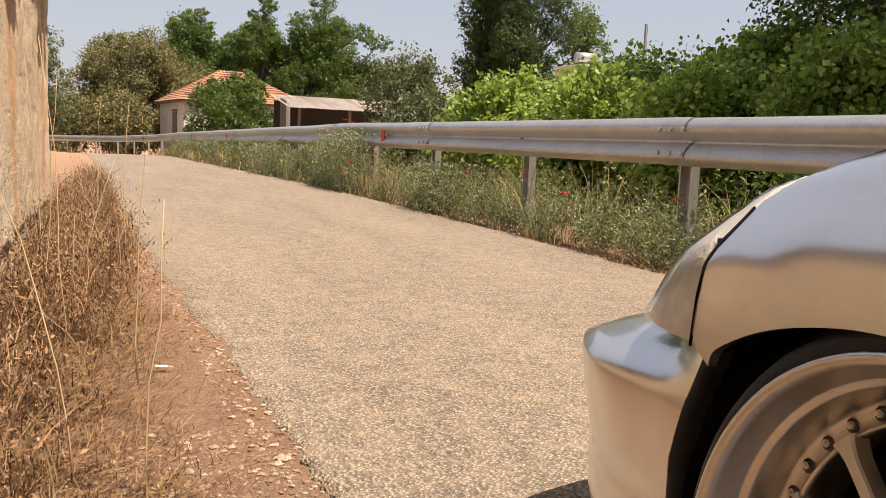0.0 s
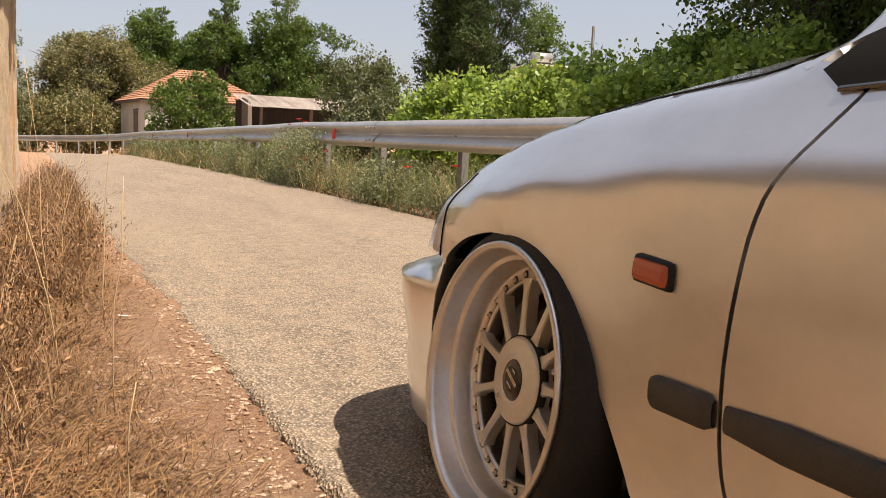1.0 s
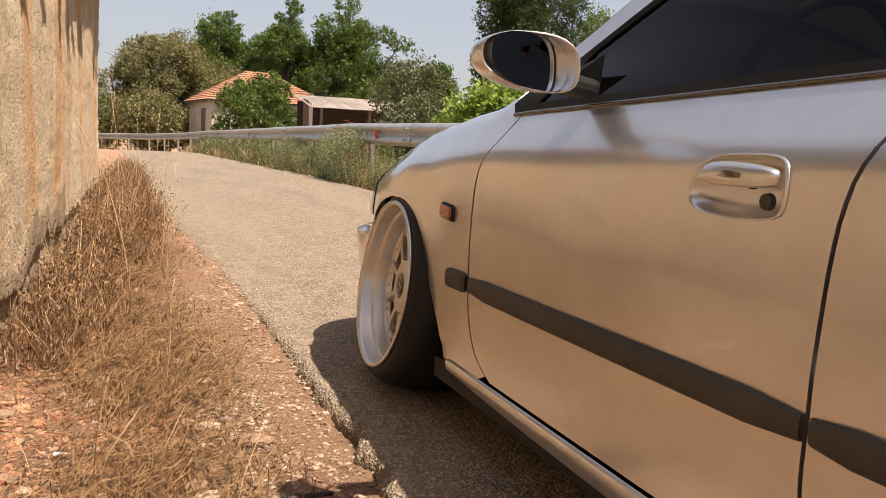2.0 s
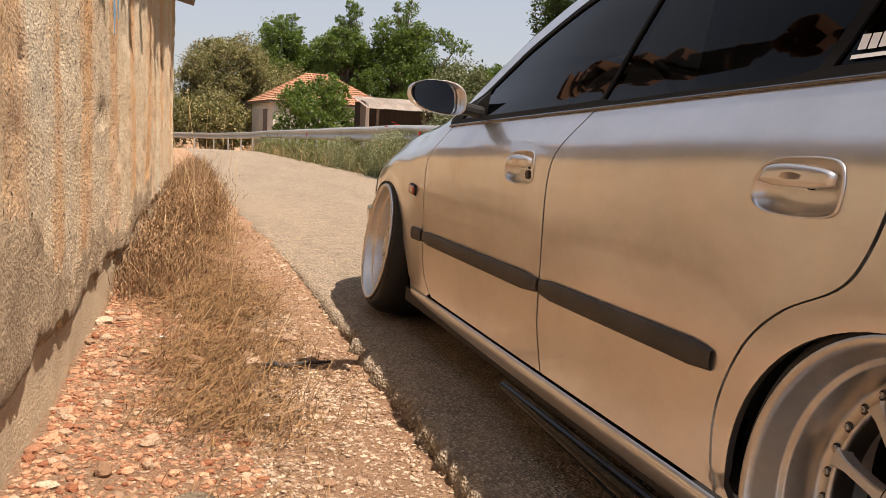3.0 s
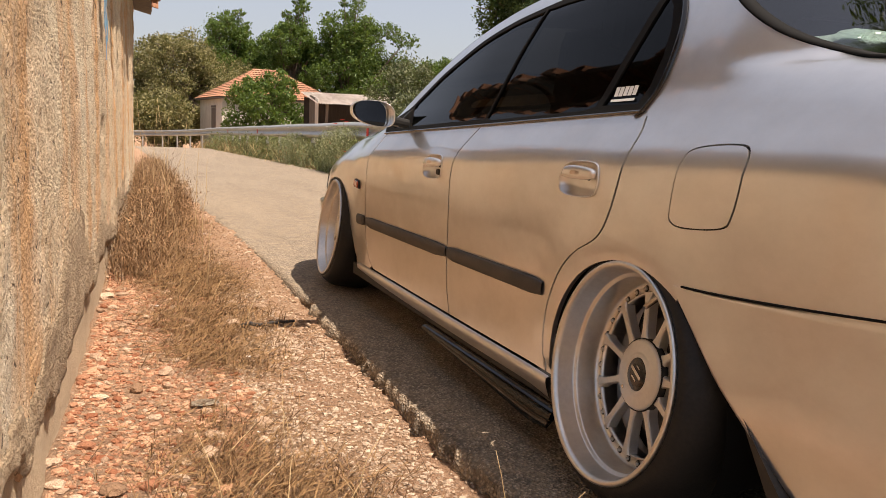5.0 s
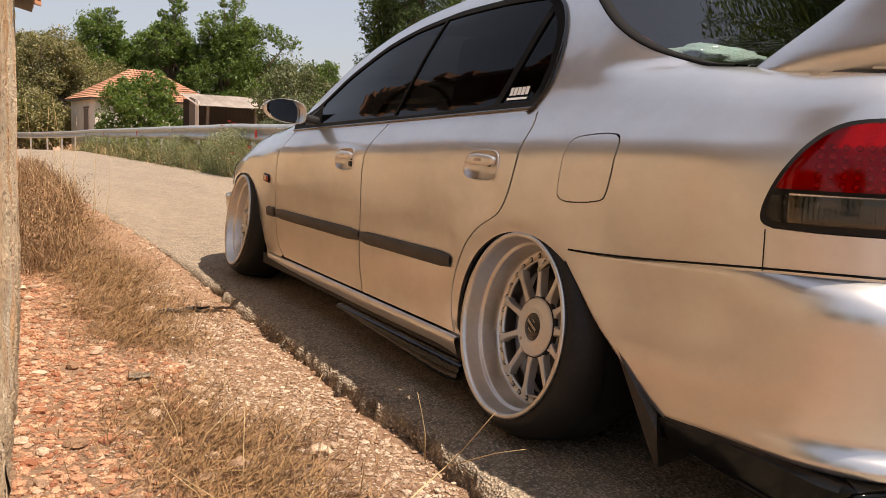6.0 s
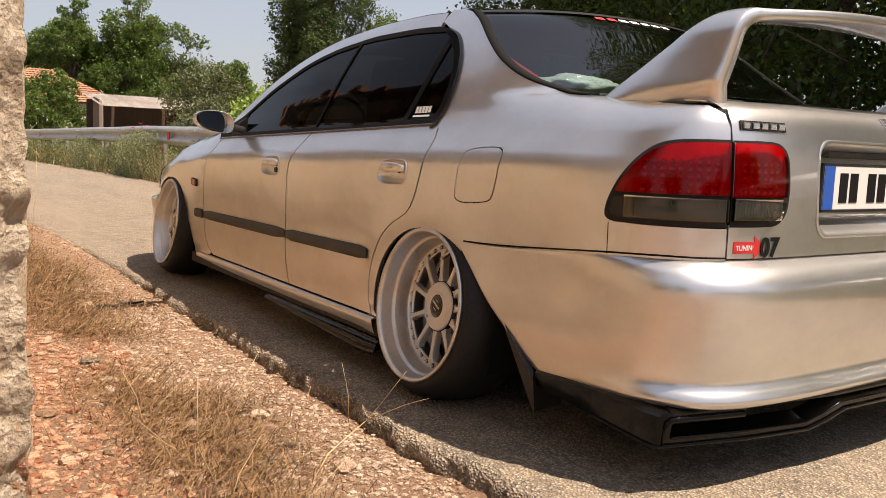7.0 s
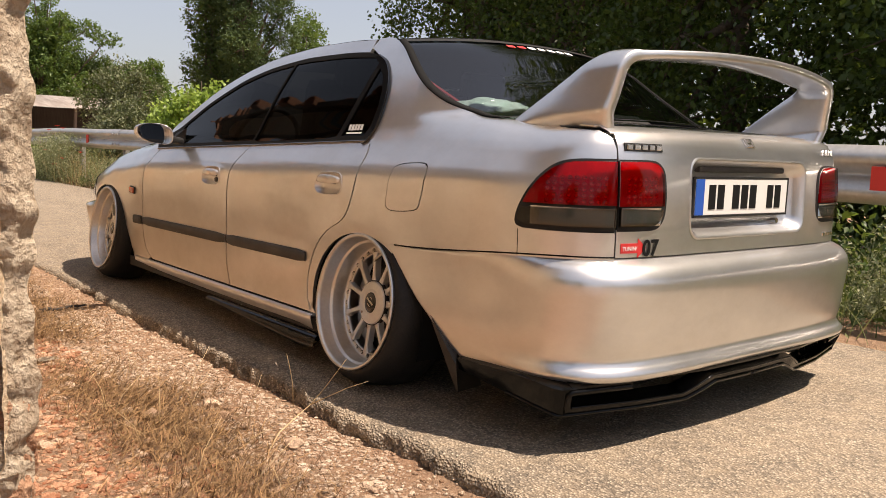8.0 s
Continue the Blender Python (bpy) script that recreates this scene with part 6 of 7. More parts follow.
def crown_points(lobes, count, rng, clump=0.3, shell=(0.55, 1.05)):
    """Leaves gathered in sprays over the lobes' outer shells."""
    vol = np.array([l[3] * l[4] * l[5] for l in lobes]) ** 0.67
    out = []
    for l, share in zip(lobes, vol / vol.sum()):
        k = max(6, int(30 * (l[3] + l[5])))
        d = rng.normal(size=(k, 3))
        d /= np.linalg.norm(d, axis=1)[:, None]
        c = np.array(l[:3]) + d * np.array(l[3:6]) * rng.uniform(*shell, (k, 1))
        m = int(count * share)
        which = rng.integers(0, k, m)
        size = clump * min(l[3], l[5]) * rng.uniform(0.6, 1.3, k)
        out.append(c[which] + rng.normal(size=(m, 3)) * size[which][:, None] * 0.5)
    return np.concatenate(out)


def build_tree(name, base, lobes, mat, leaf, count, label, seed, trunk=0.16, category="tree", clump=0.3, narrow=0.55, up=0.3, group="", bark=None):
    """Tapered trunk, limbs to each lobe, a crown of leaves. Lobes: offsets from the base and radii."""
    rng = np.random.default_rng(seed)
    x, y = base
    z = ground_z(x, y)
    root = thing(name, label, category, group)
    root.location = (x, y, z)
    bm = bmesh.new()
    if trunk:
        low = min(l[2] - l[5] * 0.3 for l in lobes)
        top = max(l[2] for l in lobes)
        knots = [(0, 0, -0.2)]
        for k in range(1, 6):
            t = k / 5
            knots.append((rng.normal() * 0.07 * t * trunk * 6, rng.normal() * 0.07 * t * trunk * 6, -0.2 + (top * 0.8 + 0.2) * t))
        for k, (a, b) in enumerate(zip(knots, knots[1:])):
            rod(a, b, trunk * (1 - 0.16 * k), trunk * (1 - 0.16 * (k + 1)), 8, bm)
        for l in lobes:
            start = knots[int(rng.integers(2, 5))]
            mid = (np.array(start) * 0.5 + np.array(l[:3]) * 0.5) + (0, 0, -0.1 * l[5])
            rod(start, mid, trunk * 0.42, trunk * 0.28, 6, bm)
            rod(mid, l[:3], trunk * 0.28, trunk * 0.1, 6, bm)
            for _ in range(4):
                tip = np.array(l[:3]) + rng.normal(size=3) * np.array(l[3:6]) * 0.5
                rod(l[:3], tip, trunk * 0.10, trunk * 0.03, 5, bm)
    else:
        for l in lobes:
            for _ in range(5):
                tip = np.array(l[:3]) + rng.normal(size=3) * np.array(l[3:6]) * 0.5
                rod((l[0] * 0.8, l[1] * 0.8, -0.1), tip, 0.022, 0.006, 5, bm)
    wood = part("trunk" if trunk else "stem", bm, bark or BARK, root, smooth=True)
    if not trunk:
        tagged(wood, kind="stuff")
    pts = crown_points(lobes, count, rng, clump)
    pts = pts[pts[:, 2] > 0.02]
    sizes = leaf * rng.uniform(0.6, 1.35, len(pts))
    tagged(part("crown", leaf_mesh(pts, sizes, mat, rng, up, narrow), mat, root), kind="stuff")
    return root


OAK = leafy("grey_green_oak", (0.085, 0.085, 0.035), (0.30, 0.265, 0.125), 0.6, 0.25)
FRESH = leafy("fresh_leaves", (0.035, 0.072, 0.016), (0.13, 0.215, 0.055), 0.45, 0.4)
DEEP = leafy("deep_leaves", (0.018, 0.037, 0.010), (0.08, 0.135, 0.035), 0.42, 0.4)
VINE = leafy("vine_leaves", (0.12, 0.20, 0.035), (0.42, 0.56, 0.14), 0.42, 0.5)
OLIVE = leafy("olive_leaves", (0.055, 0.070, 0.032), (0.175, 0.195, 0.11), 0.6, 0.2)
PINE = leafy("pine_needles", (0.018, 0.040, 0.012), (0.07, 0.12, 0.036), 0.7, 0.15)


def lobes_of(seed, n, w, h0, h1, r):
    """Lobes scattered in a crown w wide between two heights."""
    q = random.Random(seed)
    out = []
    for k in range(n):
        a, t = q.uniform(0, 6.283), (k + 0.5) / n
        z = h0 + (h1 - h0) * t
        reach = w * math.sin(math.pi * min(0.95, 0.25 + 0.7 * t)) * q.uniform(0.25, 0.9)
        s = r * q.uniform(0.75, 1.25) * (1.1 - 0.45 * t)
        out.append((reach * math.cos(a), reach * math.sin(a), z, s, s, s * 0.85))
    return out


def dome(seed, n, w, h0, h1, r):
    """Lobes filling a rounded crown."""
    q = random.Random(seed)
    out = []
    c, hz = (h0 + h1) / 2, (h1 - h0) / 2 - r * 0.6
    for k in range(n):
        z = -1 + 2 * (k + 0.5) / n
        a = k * 2.4 + q.uniform(-0.5, 0.5)
        reach = (w - r * 0.7) * math.sqrt(1 - z * z * 0.85) * q.uniform(0.45, 1.0)
        s = r * q.uniform(0.7, 1.2)
        out.append((reach * math.cos(a), reach * math.sin(a), c + hz * z, s, s, s * 0.9))
    return out


# far trees round the house
build_tree("oak_tree", (1.9, 67), dome(1, 70, 5.0, 0.8, 8.9, 1.15), OAK, 0.17, 70000, "broad olive-brown oak with dense small leaves", 1, 0.3)
build_tree("oak_tree", (6.2, 71), dome(2, 30, 3.4, 1.5, 7.4, 1.1), OAK, 0.17, 26000, "broad olive-brown oak behind the house", 2, 0.28)
build_tree("bush", (0.9, 59), dome(31, 12, 2.8, 0.3, 4.2, 1.2), OAK, 0.2, 9000, "dark green bush at the foot of the oak", 31, 0, "bush")
build_tree("bush", (-2.4, 61), dome(32, 10, 2.4, 0.3, 4.8, 1.2), OAK, 0.2, 8000, "grey-green bush beside the road bend", 32, 0, "bush")
build_tree("olive_tree", (-4.0, 56), dome(3, 14, 2.2, 0.9, 7.4, 1.1), OLIVE, 0.17, 12000, "pale grey olive tree beside the bend", 3, 0.2)
build_tree("mulberry_tree", (7.2, 74), dome(4, 26, 3.9, 2.2, 10.9, 1.35) + lobes_of(4, 12, 3.8, 7.5, 11.8, 0.85), FRESH, 0.2, 40000, "tall green mulberry tree with ragged top", 4, 0.3)
build_tree("mulberry_tree", (11.6, 71), dome(5, 22, 2.6, 2.2, 11.4, 1.15) + lobes_of(5, 12, 2.9, 8.0, 12.9, 0.8), FRESH, 0.2, 34000, "tall green mulberry tree with upright shoots", 5, 0.3)
build_tree("mulberry_tree", (16.3, 70), dome(6, 28, 3.7, 1.8, 12.0, 1.25) + [(4.6, -1, 9.9, 1.3, 1.0, 0.6), (3.6, 0, 10.8, 1.0, 1.0, 0.7)] + lobes_of(16, 12, 3.6, 8.5, 13.2, 0.8), FRESH, 0.2, 44000, "tall green mulberry tree with spreading side limb", 6, 0.3)
build_tree("mulberry_tree", (20.6, 72), dome(7, 24, 3.2, 1.4, 9.0, 1.2), DEEP, 0.2, 24000, "round dark green tree behind the shed", 7, 0.3)
build_tree("mulberry_tree", (24.3, 70), dome(8, 24, 2.8, 1.4, 8.8, 1.05), FRESH, 0.2, 25000, "rounded green tree behind the shed", 8, 0.3)
build_tree("bush", (17.5, 60), dome(33, 12, 3.2, 0.2, 4.4, 1.4), FRESH, 0.22, 9000, "green scrub behind the shed", 33, 0, "bush")
build_tree("bush", (13.0, 62), dome(34, 12, 3.2, 0.2, 4.6, 1.4), FRESH, 0.22, 9000, "green scrub behind the house", 34, 0, "bush")
build_tree("pine_tree", (21.5, 46), dome(9, 34, 3.4, 1.8, 13.5, 1.15), PINE, 0.2, 60000, "tall dark pine with hanging branches", 9, 0.32, clump=0.34, narrow=0.3)
build_tree("pine_tree", (20.0, 47.5), dome(10, 16, 2.0, 1.8, 12.0, 1.2), DEEP, 0.2, 16000, "tall dark green tree beside the pine", 10, 0.3)
build_tree("poplar_tree", (27.0, 48), dome(11, 15, 2.0, 1.8, 10.6, 1.1), FRESH, 0.19, 11000, "light green poplar with thin crown", 11, 0.2)
build_tree("fig_tree", (6.5, 50), dome(12, 24, 3.0, 0.2, 5.1, 0.78), FRESH, 0.19, 17000, "leafy fig bush in front of the house", 12, 0.12, "tree")
build_tree("fig_tree", (9.6, 50.5), dome(13, 9, 1.5, 0.2, 3.0, 0.85), VINE, 0.2, 6000, "leafy fig bush between house and shed", 13, 0.1, "tree")
build_tree("bush", (9.0, 41.5), dome(14, 7, 1.2, 0.1, 1.7, 0.6), VINE, 0.13, 5000, "low green bush before the shed", 14, 0, "bush")

for k, (x, y, h, w) in enumerate(((9.5, 74, 9.4, 2.9), (14.0, 74, 10.0, 2.9), (19.0, 75, 9.4, 3.0), (5.0, 76, 8.4, 2.6), (23.0, 76, 8.6, 3.0))):
    build_tree("mulberry_tree", (x, y), dome(120 + k, 24, w, 1.0, h, 1.1), FRESH, 0.21, 20000, "green tree filling the row behind the house", 120 + k, 0.25)
# thickets beyond the guardrail
build_tree("olive_bush", (5.5, 20.5), dome(15, 12, 1.25, 0.2, 3.2, 0.6), OLIVE, 0.085, 12000, "grey-green olive bush behind the guardrail", 15, 0.06, "bush")
build_tree("olive_bush", (4.2, 17.2), dome(16, 9, 0.85, 0.2, 2.2, 0.5), OLIVE, 0.07, 8000, "twiggy grey bush behind the guardrail", 16, 0.05, "bush")
for k, (x, y, top, w) in enumerate(((5.4, 15.8, 2.2, 1.0), (6.8, 16.5, 2.4, 1.2), (5.7, 13.3, 2.1, 1.0), (7.6, 14.8, 2.5, 1.2), (6.1, 11.2, 2.1, 1.0), (8.3, 12.8, 2.9, 1.1), (6.7, 9.3, 2.5, 0.95))):
    build_tree("vine_thicket", (x, y), dome(40 + k, 14, w + 0.25, 0.1, top + 0.3, 0.5), VINE, 0.088, 15000, "bright green vine thicket with broad leaves", 40 + k, 0, "vine", narrow=0.95, clump=0.5, group="vines beyond the guardrail")
# the dark trees that overhang the verge
for k, (x, y, h, w, r) in enumerate(((10.0, 11.6, 8.5, 2.7, 1.25), (8.6, 7.6, 9.0, 2.7, 1.3), (7.8, 4.0, 9.2, 2.7, 1.3), (7.6, 0.4, 9.0, 2.7, 1.3), (7.8, -3.4, 8.8, 2.7, 1.3), (8.6, -7.6, 8.5, 2.7, 1.3))):
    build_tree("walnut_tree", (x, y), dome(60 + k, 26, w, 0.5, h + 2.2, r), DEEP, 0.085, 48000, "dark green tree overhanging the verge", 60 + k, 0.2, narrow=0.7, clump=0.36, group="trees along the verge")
for k, (x, y) in enumerate(((12.6, 9.0), (12.0, 3.0), (12.2, -3.0), (13.0, -9.5), (14.5, 14.5))):
    build_tree("walnut_tree", (x, y), dome(70 + k, 22, 3.0, 0.4, 12.5, 1.7), DEEP, 0.24, 16000, "dark green tree in the second row", 70 + k, 0.22, narrow=0.7, group="trees along the verge")
# far behind, closing the place
for k, (x, y, h) in enumerate(((5, -28, 5), (-1, -31, 5.5), (11, -26, 5), (-7, -33, 5), (17, -28, 5), (-14, -44, 7), (14, -42, 7), (-14, -9, 6), (-14.5, -2, 6), (-15, 6, 6))):
    build_tree("walnut_tree", (x, y), dome(80 + k, 12, 3.4, 0.3, h, 1.7), DEEP, 0.40, 4500, "dark green tree down the road", 80 + k, 0.25, narrow=0.7, group="trees down the road")
for k, (x, y) in enumerate(((-9, 63), (-15, 59), (-21, 60), (29, 66), (34, 60), (31, 48), (30, 36), (35, 28), (-27, 52), (39, 40))):
    build_tree("mulberry_tree", (x, y), dome(90 + k, 13, 3.8, 0.3, 7.5, 1.8), FRESH, 0.45, 4500, "green tree in the distance", 90 + k, 0.3, group="distant trees")


# ---- weeds, straw, stones ----
def blades(points, heights, lean, width, mat, rng, seeds=0.0):
    """Thin bent stalks, each a strip of three pieces, some with a seed head."""
    n = len(points)
    a = rng.uniform(0, 2 * math.pi, n)
    out = np.column_stack([np.cos(a), np.sin(a), np.zeros(n)])
    b = rng.uniform(0, 2 * math.pi, n)
    side = np.column_stack([np.cos(b), np.sin(b), np.zeros(n)]) * width * rng.uniform(0.6, 1.4, (n, 1))
    h, l = heights[:, None], (lean * heights * rng.uniform(0.2, 1.6, n))[:, None]
    up = np.array([0, 0, 1.0])
    base = points
    p1 = base + up * h * 0.4 + out * l * 0.22
    p2 = base + up * h * 0.78 + out * l * 0.6
    p3 = base + up * h + out * l
    verts = np.stack([base - side, base + side, p1 - side * 0.8, p1 + side * 0.8, p2 - side * 0.6, p2 + side * 0.6, p3 - side * 0.3, p3 + side * 0.3], 1).reshape(-1, 3)
    idx = np.arange(n)[:, None] * 8
    faces = np.concatenate([idx + (0, 1, 3, 2), idx + (2, 3, 5, 4), idx + (4, 5, 7, 6)], 0)
    verts, faces = [verts], [faces]
    if seeds:
        pick = rng.random(n) < seeds
        tips, m = p3[pick], int(pick.sum())
        r = width * 3.2 * rng.uniform(0.6, 1.5, (m, 1))
        k = sum(len(v) for v in verts)
        ends = np.stack([tips - up * r * 1.6, tips + np.array([1, 0, 0]) * r * 0.6, tips + np.array([0, 1, 0]) * r * 0.6, tips + up * r * 1.6], 1).reshape(-1, 3)
        j = np.arange(m)[:, None] * 4 + k
        verts.append(ends)
        faces.append(j + (0, 1, 3, 2))
    v, f = np.concatenate(verts), np.concatenate(faces)
    me = bpy.data.meshes.new("blades")
    me.vertices.add(len(v))
    me.vertices.foreach_set("co", v.ravel())
    me.loops.add(4 * len(f))
    me.loops.foreach_set("vertex_index", f.ravel())
    me.polygons.add(len(f))
    me.polygons.foreach_set("loop_start", np.arange(len(f)) * 4)
    me.polygons.foreach_set("loop_total", np.full(len(f), 4))
    me.materials.append(mat)
    me.update()
    me.validate()
    return me


def on_ground(xy, lift=0.0):
    return np.array([(x, y, ground_z(x, y) + lift) for x, y in xy])


def tufts(rng, centres, per, spread):
    xy = np.repeat(centres, per, 0) + rng.normal(size=(len(centres) * per, 2)) * spread
    return xy


def stuff(name, me, label, category):
    return tagged(new(name, me), label, category, kind="stuff")


rng = np.random.default_rng(11)


def ease_array(v):
    return np.clip((v - 3.5) / 3.0, 0, 1)


DRYGRASS = leafy("dry_grass", (0.25, 0.17, 0.075), (0.56, 0.43, 0.22), 0.8, 0.2, DRY)

# right verge: green weeds under the rail
xy = tufts(rng, scatter(rng, 300, 1.72, 2.75, -7, 16.5), 8, 0.085)
xy = xy[(xy[:, 0] > 1.60 + 0.1 * np.sin(xy[:, 1] * 1.3))]
stuff("verge_weeds", blades(on_ground(xy), rng.uniform(0.14, 0.60, len(xy)) * (0.65 + 0.45 * np.sin(xy[:, 1] * 0.9) ** 2), 0.75, 0.0028, WEED, rng, 0.12), "green and yellowing weeds under the guardrail", "weeds")
SAGE = leafy("grey_green_weeds", (0.07, 0.09, 0.045), (0.40, 0.41, 0.25), 0.7, 0.3)


def leafy_clumps(rng, n, per, x0, x1, y0, y1, tallest):
    """Leaves of low domed plants, each with its own height."""
    c = scatter(rng, n, x0, x1, y0, y1)
    tall = tallest * rng.uniform(0.25, 1.0, n) * (0.55 + 0.45 * np.sin(c[:, 1] * 0.9 + c[:, 0]) ** 2)
    wide = np.repeat(0.05 + 0.20 * tall, per)
    off = rng.normal(size=(n * per, 2)) * 0.55
    pts = on_ground(np.repeat(c, per, 0) + off * wide[:, None])
    dome = np.clip(1 - 0.45 * (off**2).sum(1), 0.25, 1)
    pts[:, 2] += np.repeat(tall, per) * dome * rng.uniform(0.04, 1.0, n * per) ** 0.75
    return pts[pts[:, 0] > 1.62]


for name, mat, n in (("weed_leaves", WEED, 330), ("sage_leaves", SAGE, 300)):
    pts = leafy_clumps(rng, n, 210, 1.74, 2.7, -5, 17.5, 0.62)
    stuff(name, leaf_mesh(pts, rng.uniform(0.012, 0.038, len(pts)), mat, rng, 0.25, 0.42), "small leaves of the bushy verge weeds", "weeds")
xy = tufts(rng, scatter(rng, 130, 1.7, 2.6, 0, 20), 9, 0.06)
xy = xy[xy[:, 0] > 1.62]
stuff("seeding_grass", blades(on_ground(xy), rng.uniform(0.25, 0.62, len(xy)), 0.5, 0.0025, DRYGRASS, rng, 0.6), "straw-coloured seeding grass in the verge", "grass")
pts = on_ground(tufts(rng, scatter(rng, 300, 1.72, 2.5, -3, 17.5), 60, 0.09))
pts[:, 2] += rng.uniform(0.02, 0.56, len(pts)) * rng.uniform(0.4, 1, len(pts))
pts = pts[pts[:, 0] > 1.66]
PALEWEED = leafy("pale_weeds", (0.30, 0.29, 0.14), (0.66, 0.62, 0.40), 0.7, 0.3)
stuff("pale_seed_heads", leaf_mesh(pts, rng.uniform(0.008, 0.022, len(pts)), PALEWEED, rng, 0.3, 0.5), "pale seed heads among the verge weeds", "weeds")
# tall clumps that reach the beam
centres = np.array([(1.88, 13.7), (1.92, 13.2), (1.9, 14.3), (1.86, 13.9), (1.9, 18.2), (1.95, 19.4), (1.98, 16.4), (1.9, 10.2)])
for name, label, height, n in (("tall_weeds", "tall leafy weeds grown up to the guardrail beam", 0.92, 80),):
    which = np.repeat(np.arange(len(centres)), n)
    tall = np.array([1.0, 0.95, 0.9, 0.75, 0.85, 0.7, 0.6, 0.6])[which]
    xy = centres[which] + rng.normal(size=(len(which), 2)) * (0.14, 0.30)
    xy = np.maximum(xy, (1.64, -99))
    stuff(name, blades(on_ground(xy), height * tall * rng.uniform(0.35, 1.0, len(xy)), 0.25, 0.0035, WEED, rng, 0.25), label, "weeds")
    which = np.repeat(np.arange(len(centres)), 2600)
    tall = np.array([1.0, 0.95, 0.9, 0.75, 0.85, 0.7, 0.6, 0.6])[which]
    pts = on_ground(np.maximum(centres[which] + rng.normal(size=(len(which), 2)) * (0.15, 0.34), (1.62, -99)))
    pts[:, 2] += height * tall * rng.uniform(0.03, 0.95, len(pts))
    stuff("tall_weed_leaves", leaf_mesh(pts, rng.uniform(0.02, 0.05, len(pts)), SAGE, rng, 0.2, 0.38), "narrow leaves of the tall weeds", "weeds")
xy = scatter(rng, 260, 1.62, 1.9, -6, 16)
xy = tufts(rng, xy, 9, 0.05)
stuff("dry_edge_grass", blades(on_ground(xy), rng.uniform(0.04, 0.14, len(xy)), 1.4, 0.003, STRAW, rng), "brown dead grass along the road edge", "grass")
# further on
xy = tufts(rng, scatter(rng, 190, 1.95, 3.2, 15, 38), 8, 0.16)
stuff("far_weeds", blades(on_ground(xy), rng.uniform(0.2, 0.6, len(xy)), 0.5, 0.008, WEED, rng, 0.2), "green weeds further along the guardrail", "weeds")
c = scatter(rng, 430, 1.9, 3.0, 14.5, 40)
tall = rng.uniform(0.2, 0.85, len(c)) ** 1.3
pts = on_ground(tufts(rng, c, 130, 0.17))
pts[:, 2] += np.repeat(tall, 130) * rng.uniform(0.02, 1.0, len(pts))
stuff("far_weed_leaves", leaf_mesh(pts, rng.uniform(0.025, 0.075, len(pts)), WEED, rng, 0.2, 0.45), "leafy clumps of weeds further along the guardrail", "weeds")
xy = tufts(rng, scatter(rng, 420, 1.9, 3.6, 17, 46), 14, 0.2)
stuff("far_dry_grass", blades(on_ground(xy), rng.uniform(0.15, 0.45, len(xy)), 0.6, 0.009, DRYGRASS, rng, 0.3), "dry yellow grass further along the guardrail", "grass")
xy = tufts(rng, scatter(rng, 500, -9, 5, 49, 60), 8, 0.35)
xy = np.array([p for p in xy if p[0] > EDGE_R(p[1]) + 0.3])
stuff("bend_grass", blades(on_ground(xy), rng.uniform(0.15, 0.5, len(xy)), 0.6, 0.014, DRYGRASS, rng, 0.3), "dry grass outside the road bend", "grass")
# bank behind the rail
xy = tufts(rng, scatter(rng, 450, 2.7, 6.5, -8, 18), 10, 0.16)
pts = on_ground(tufts(rng, scatter(rng, 620, 2.35, 6.0, -8, 7), 76, 0.2))
pts[:, 2] += rng.uniform(0.02, 0.75, len(pts))
# dark ground leaves, added to give the bank the darkness of deep shade
low = on_ground(tufts(rng, scatter(rng, 700, 2.3, 6.0, -8, 7), 20, 0.22))
low[:, 2] += rng.uniform(0.0, 0.12, len(low))
stuff("bank_shade_leaves", leaf_mesh(low, rng.uniform(0.07, 0.14, len(low)), DEEP, rng, 0.7, 0.6), "low dark leaves added in place of the bank's deep shade", "weeds")
# more dark leaves hide pale ground further off, where deep shade belongs
low = on_ground(tufts(rng, scatter(rng, 260, 9.5, 15.0, -2, 14), 36, 0.3))
low[:, 2] += rng.uniform(0.0, 1.5, len(low))
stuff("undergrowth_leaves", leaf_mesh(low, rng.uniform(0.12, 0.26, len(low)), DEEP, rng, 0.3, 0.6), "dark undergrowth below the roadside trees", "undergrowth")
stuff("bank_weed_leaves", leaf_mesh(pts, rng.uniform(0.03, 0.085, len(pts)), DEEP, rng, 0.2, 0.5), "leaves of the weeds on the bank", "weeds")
stuff("bank_weeds", blades(on_ground(xy), rng.uniform(0.2, 0.6, len(xy)), 0.6, 0.006, WEED, rng, 0.1), "weeds on the shaded bank", "weeds")

# left verge: dead weeds along the barn, straw, stones
def wall_x(y):
    return WALL_A.x + (WALL_B.x - WALL_A.x) * (y - WALL_A.y) / (WALL_B.y - WALL_A.y)


DEADWEED = leafy("dead_weed", (0.06, 0.03, 0.016), (0.44, 0.27, 0.145), 0.8, 0.15, DRY)
DEADSTEM = leafy("dead_stems", (0.12, 0.07, 0.04), (0.58, 0.42, 0.25), 0.8, 0.15, DRY)
c = scatter(rng, 300, 0.05, 0.55, 2.9, 14)
c[:, 0] = np.array([wall_x(y) for y in c[:, 1]]) + c[:, 0] * (0.45 + 0.55 * ease_array(c[:, 1]))
xy = tufts(rng, c, 9, 0.055)
xy = xy[(xy[:, 0] > np.array([wall_x(y) + 0.03 for y in xy[:, 1]])) | (xy[:, 1] > 9.2)]
xy = xy[xy[:, 0] < np.array([EDGE_L(y) - 0.03 for y in xy[:, 1]])]
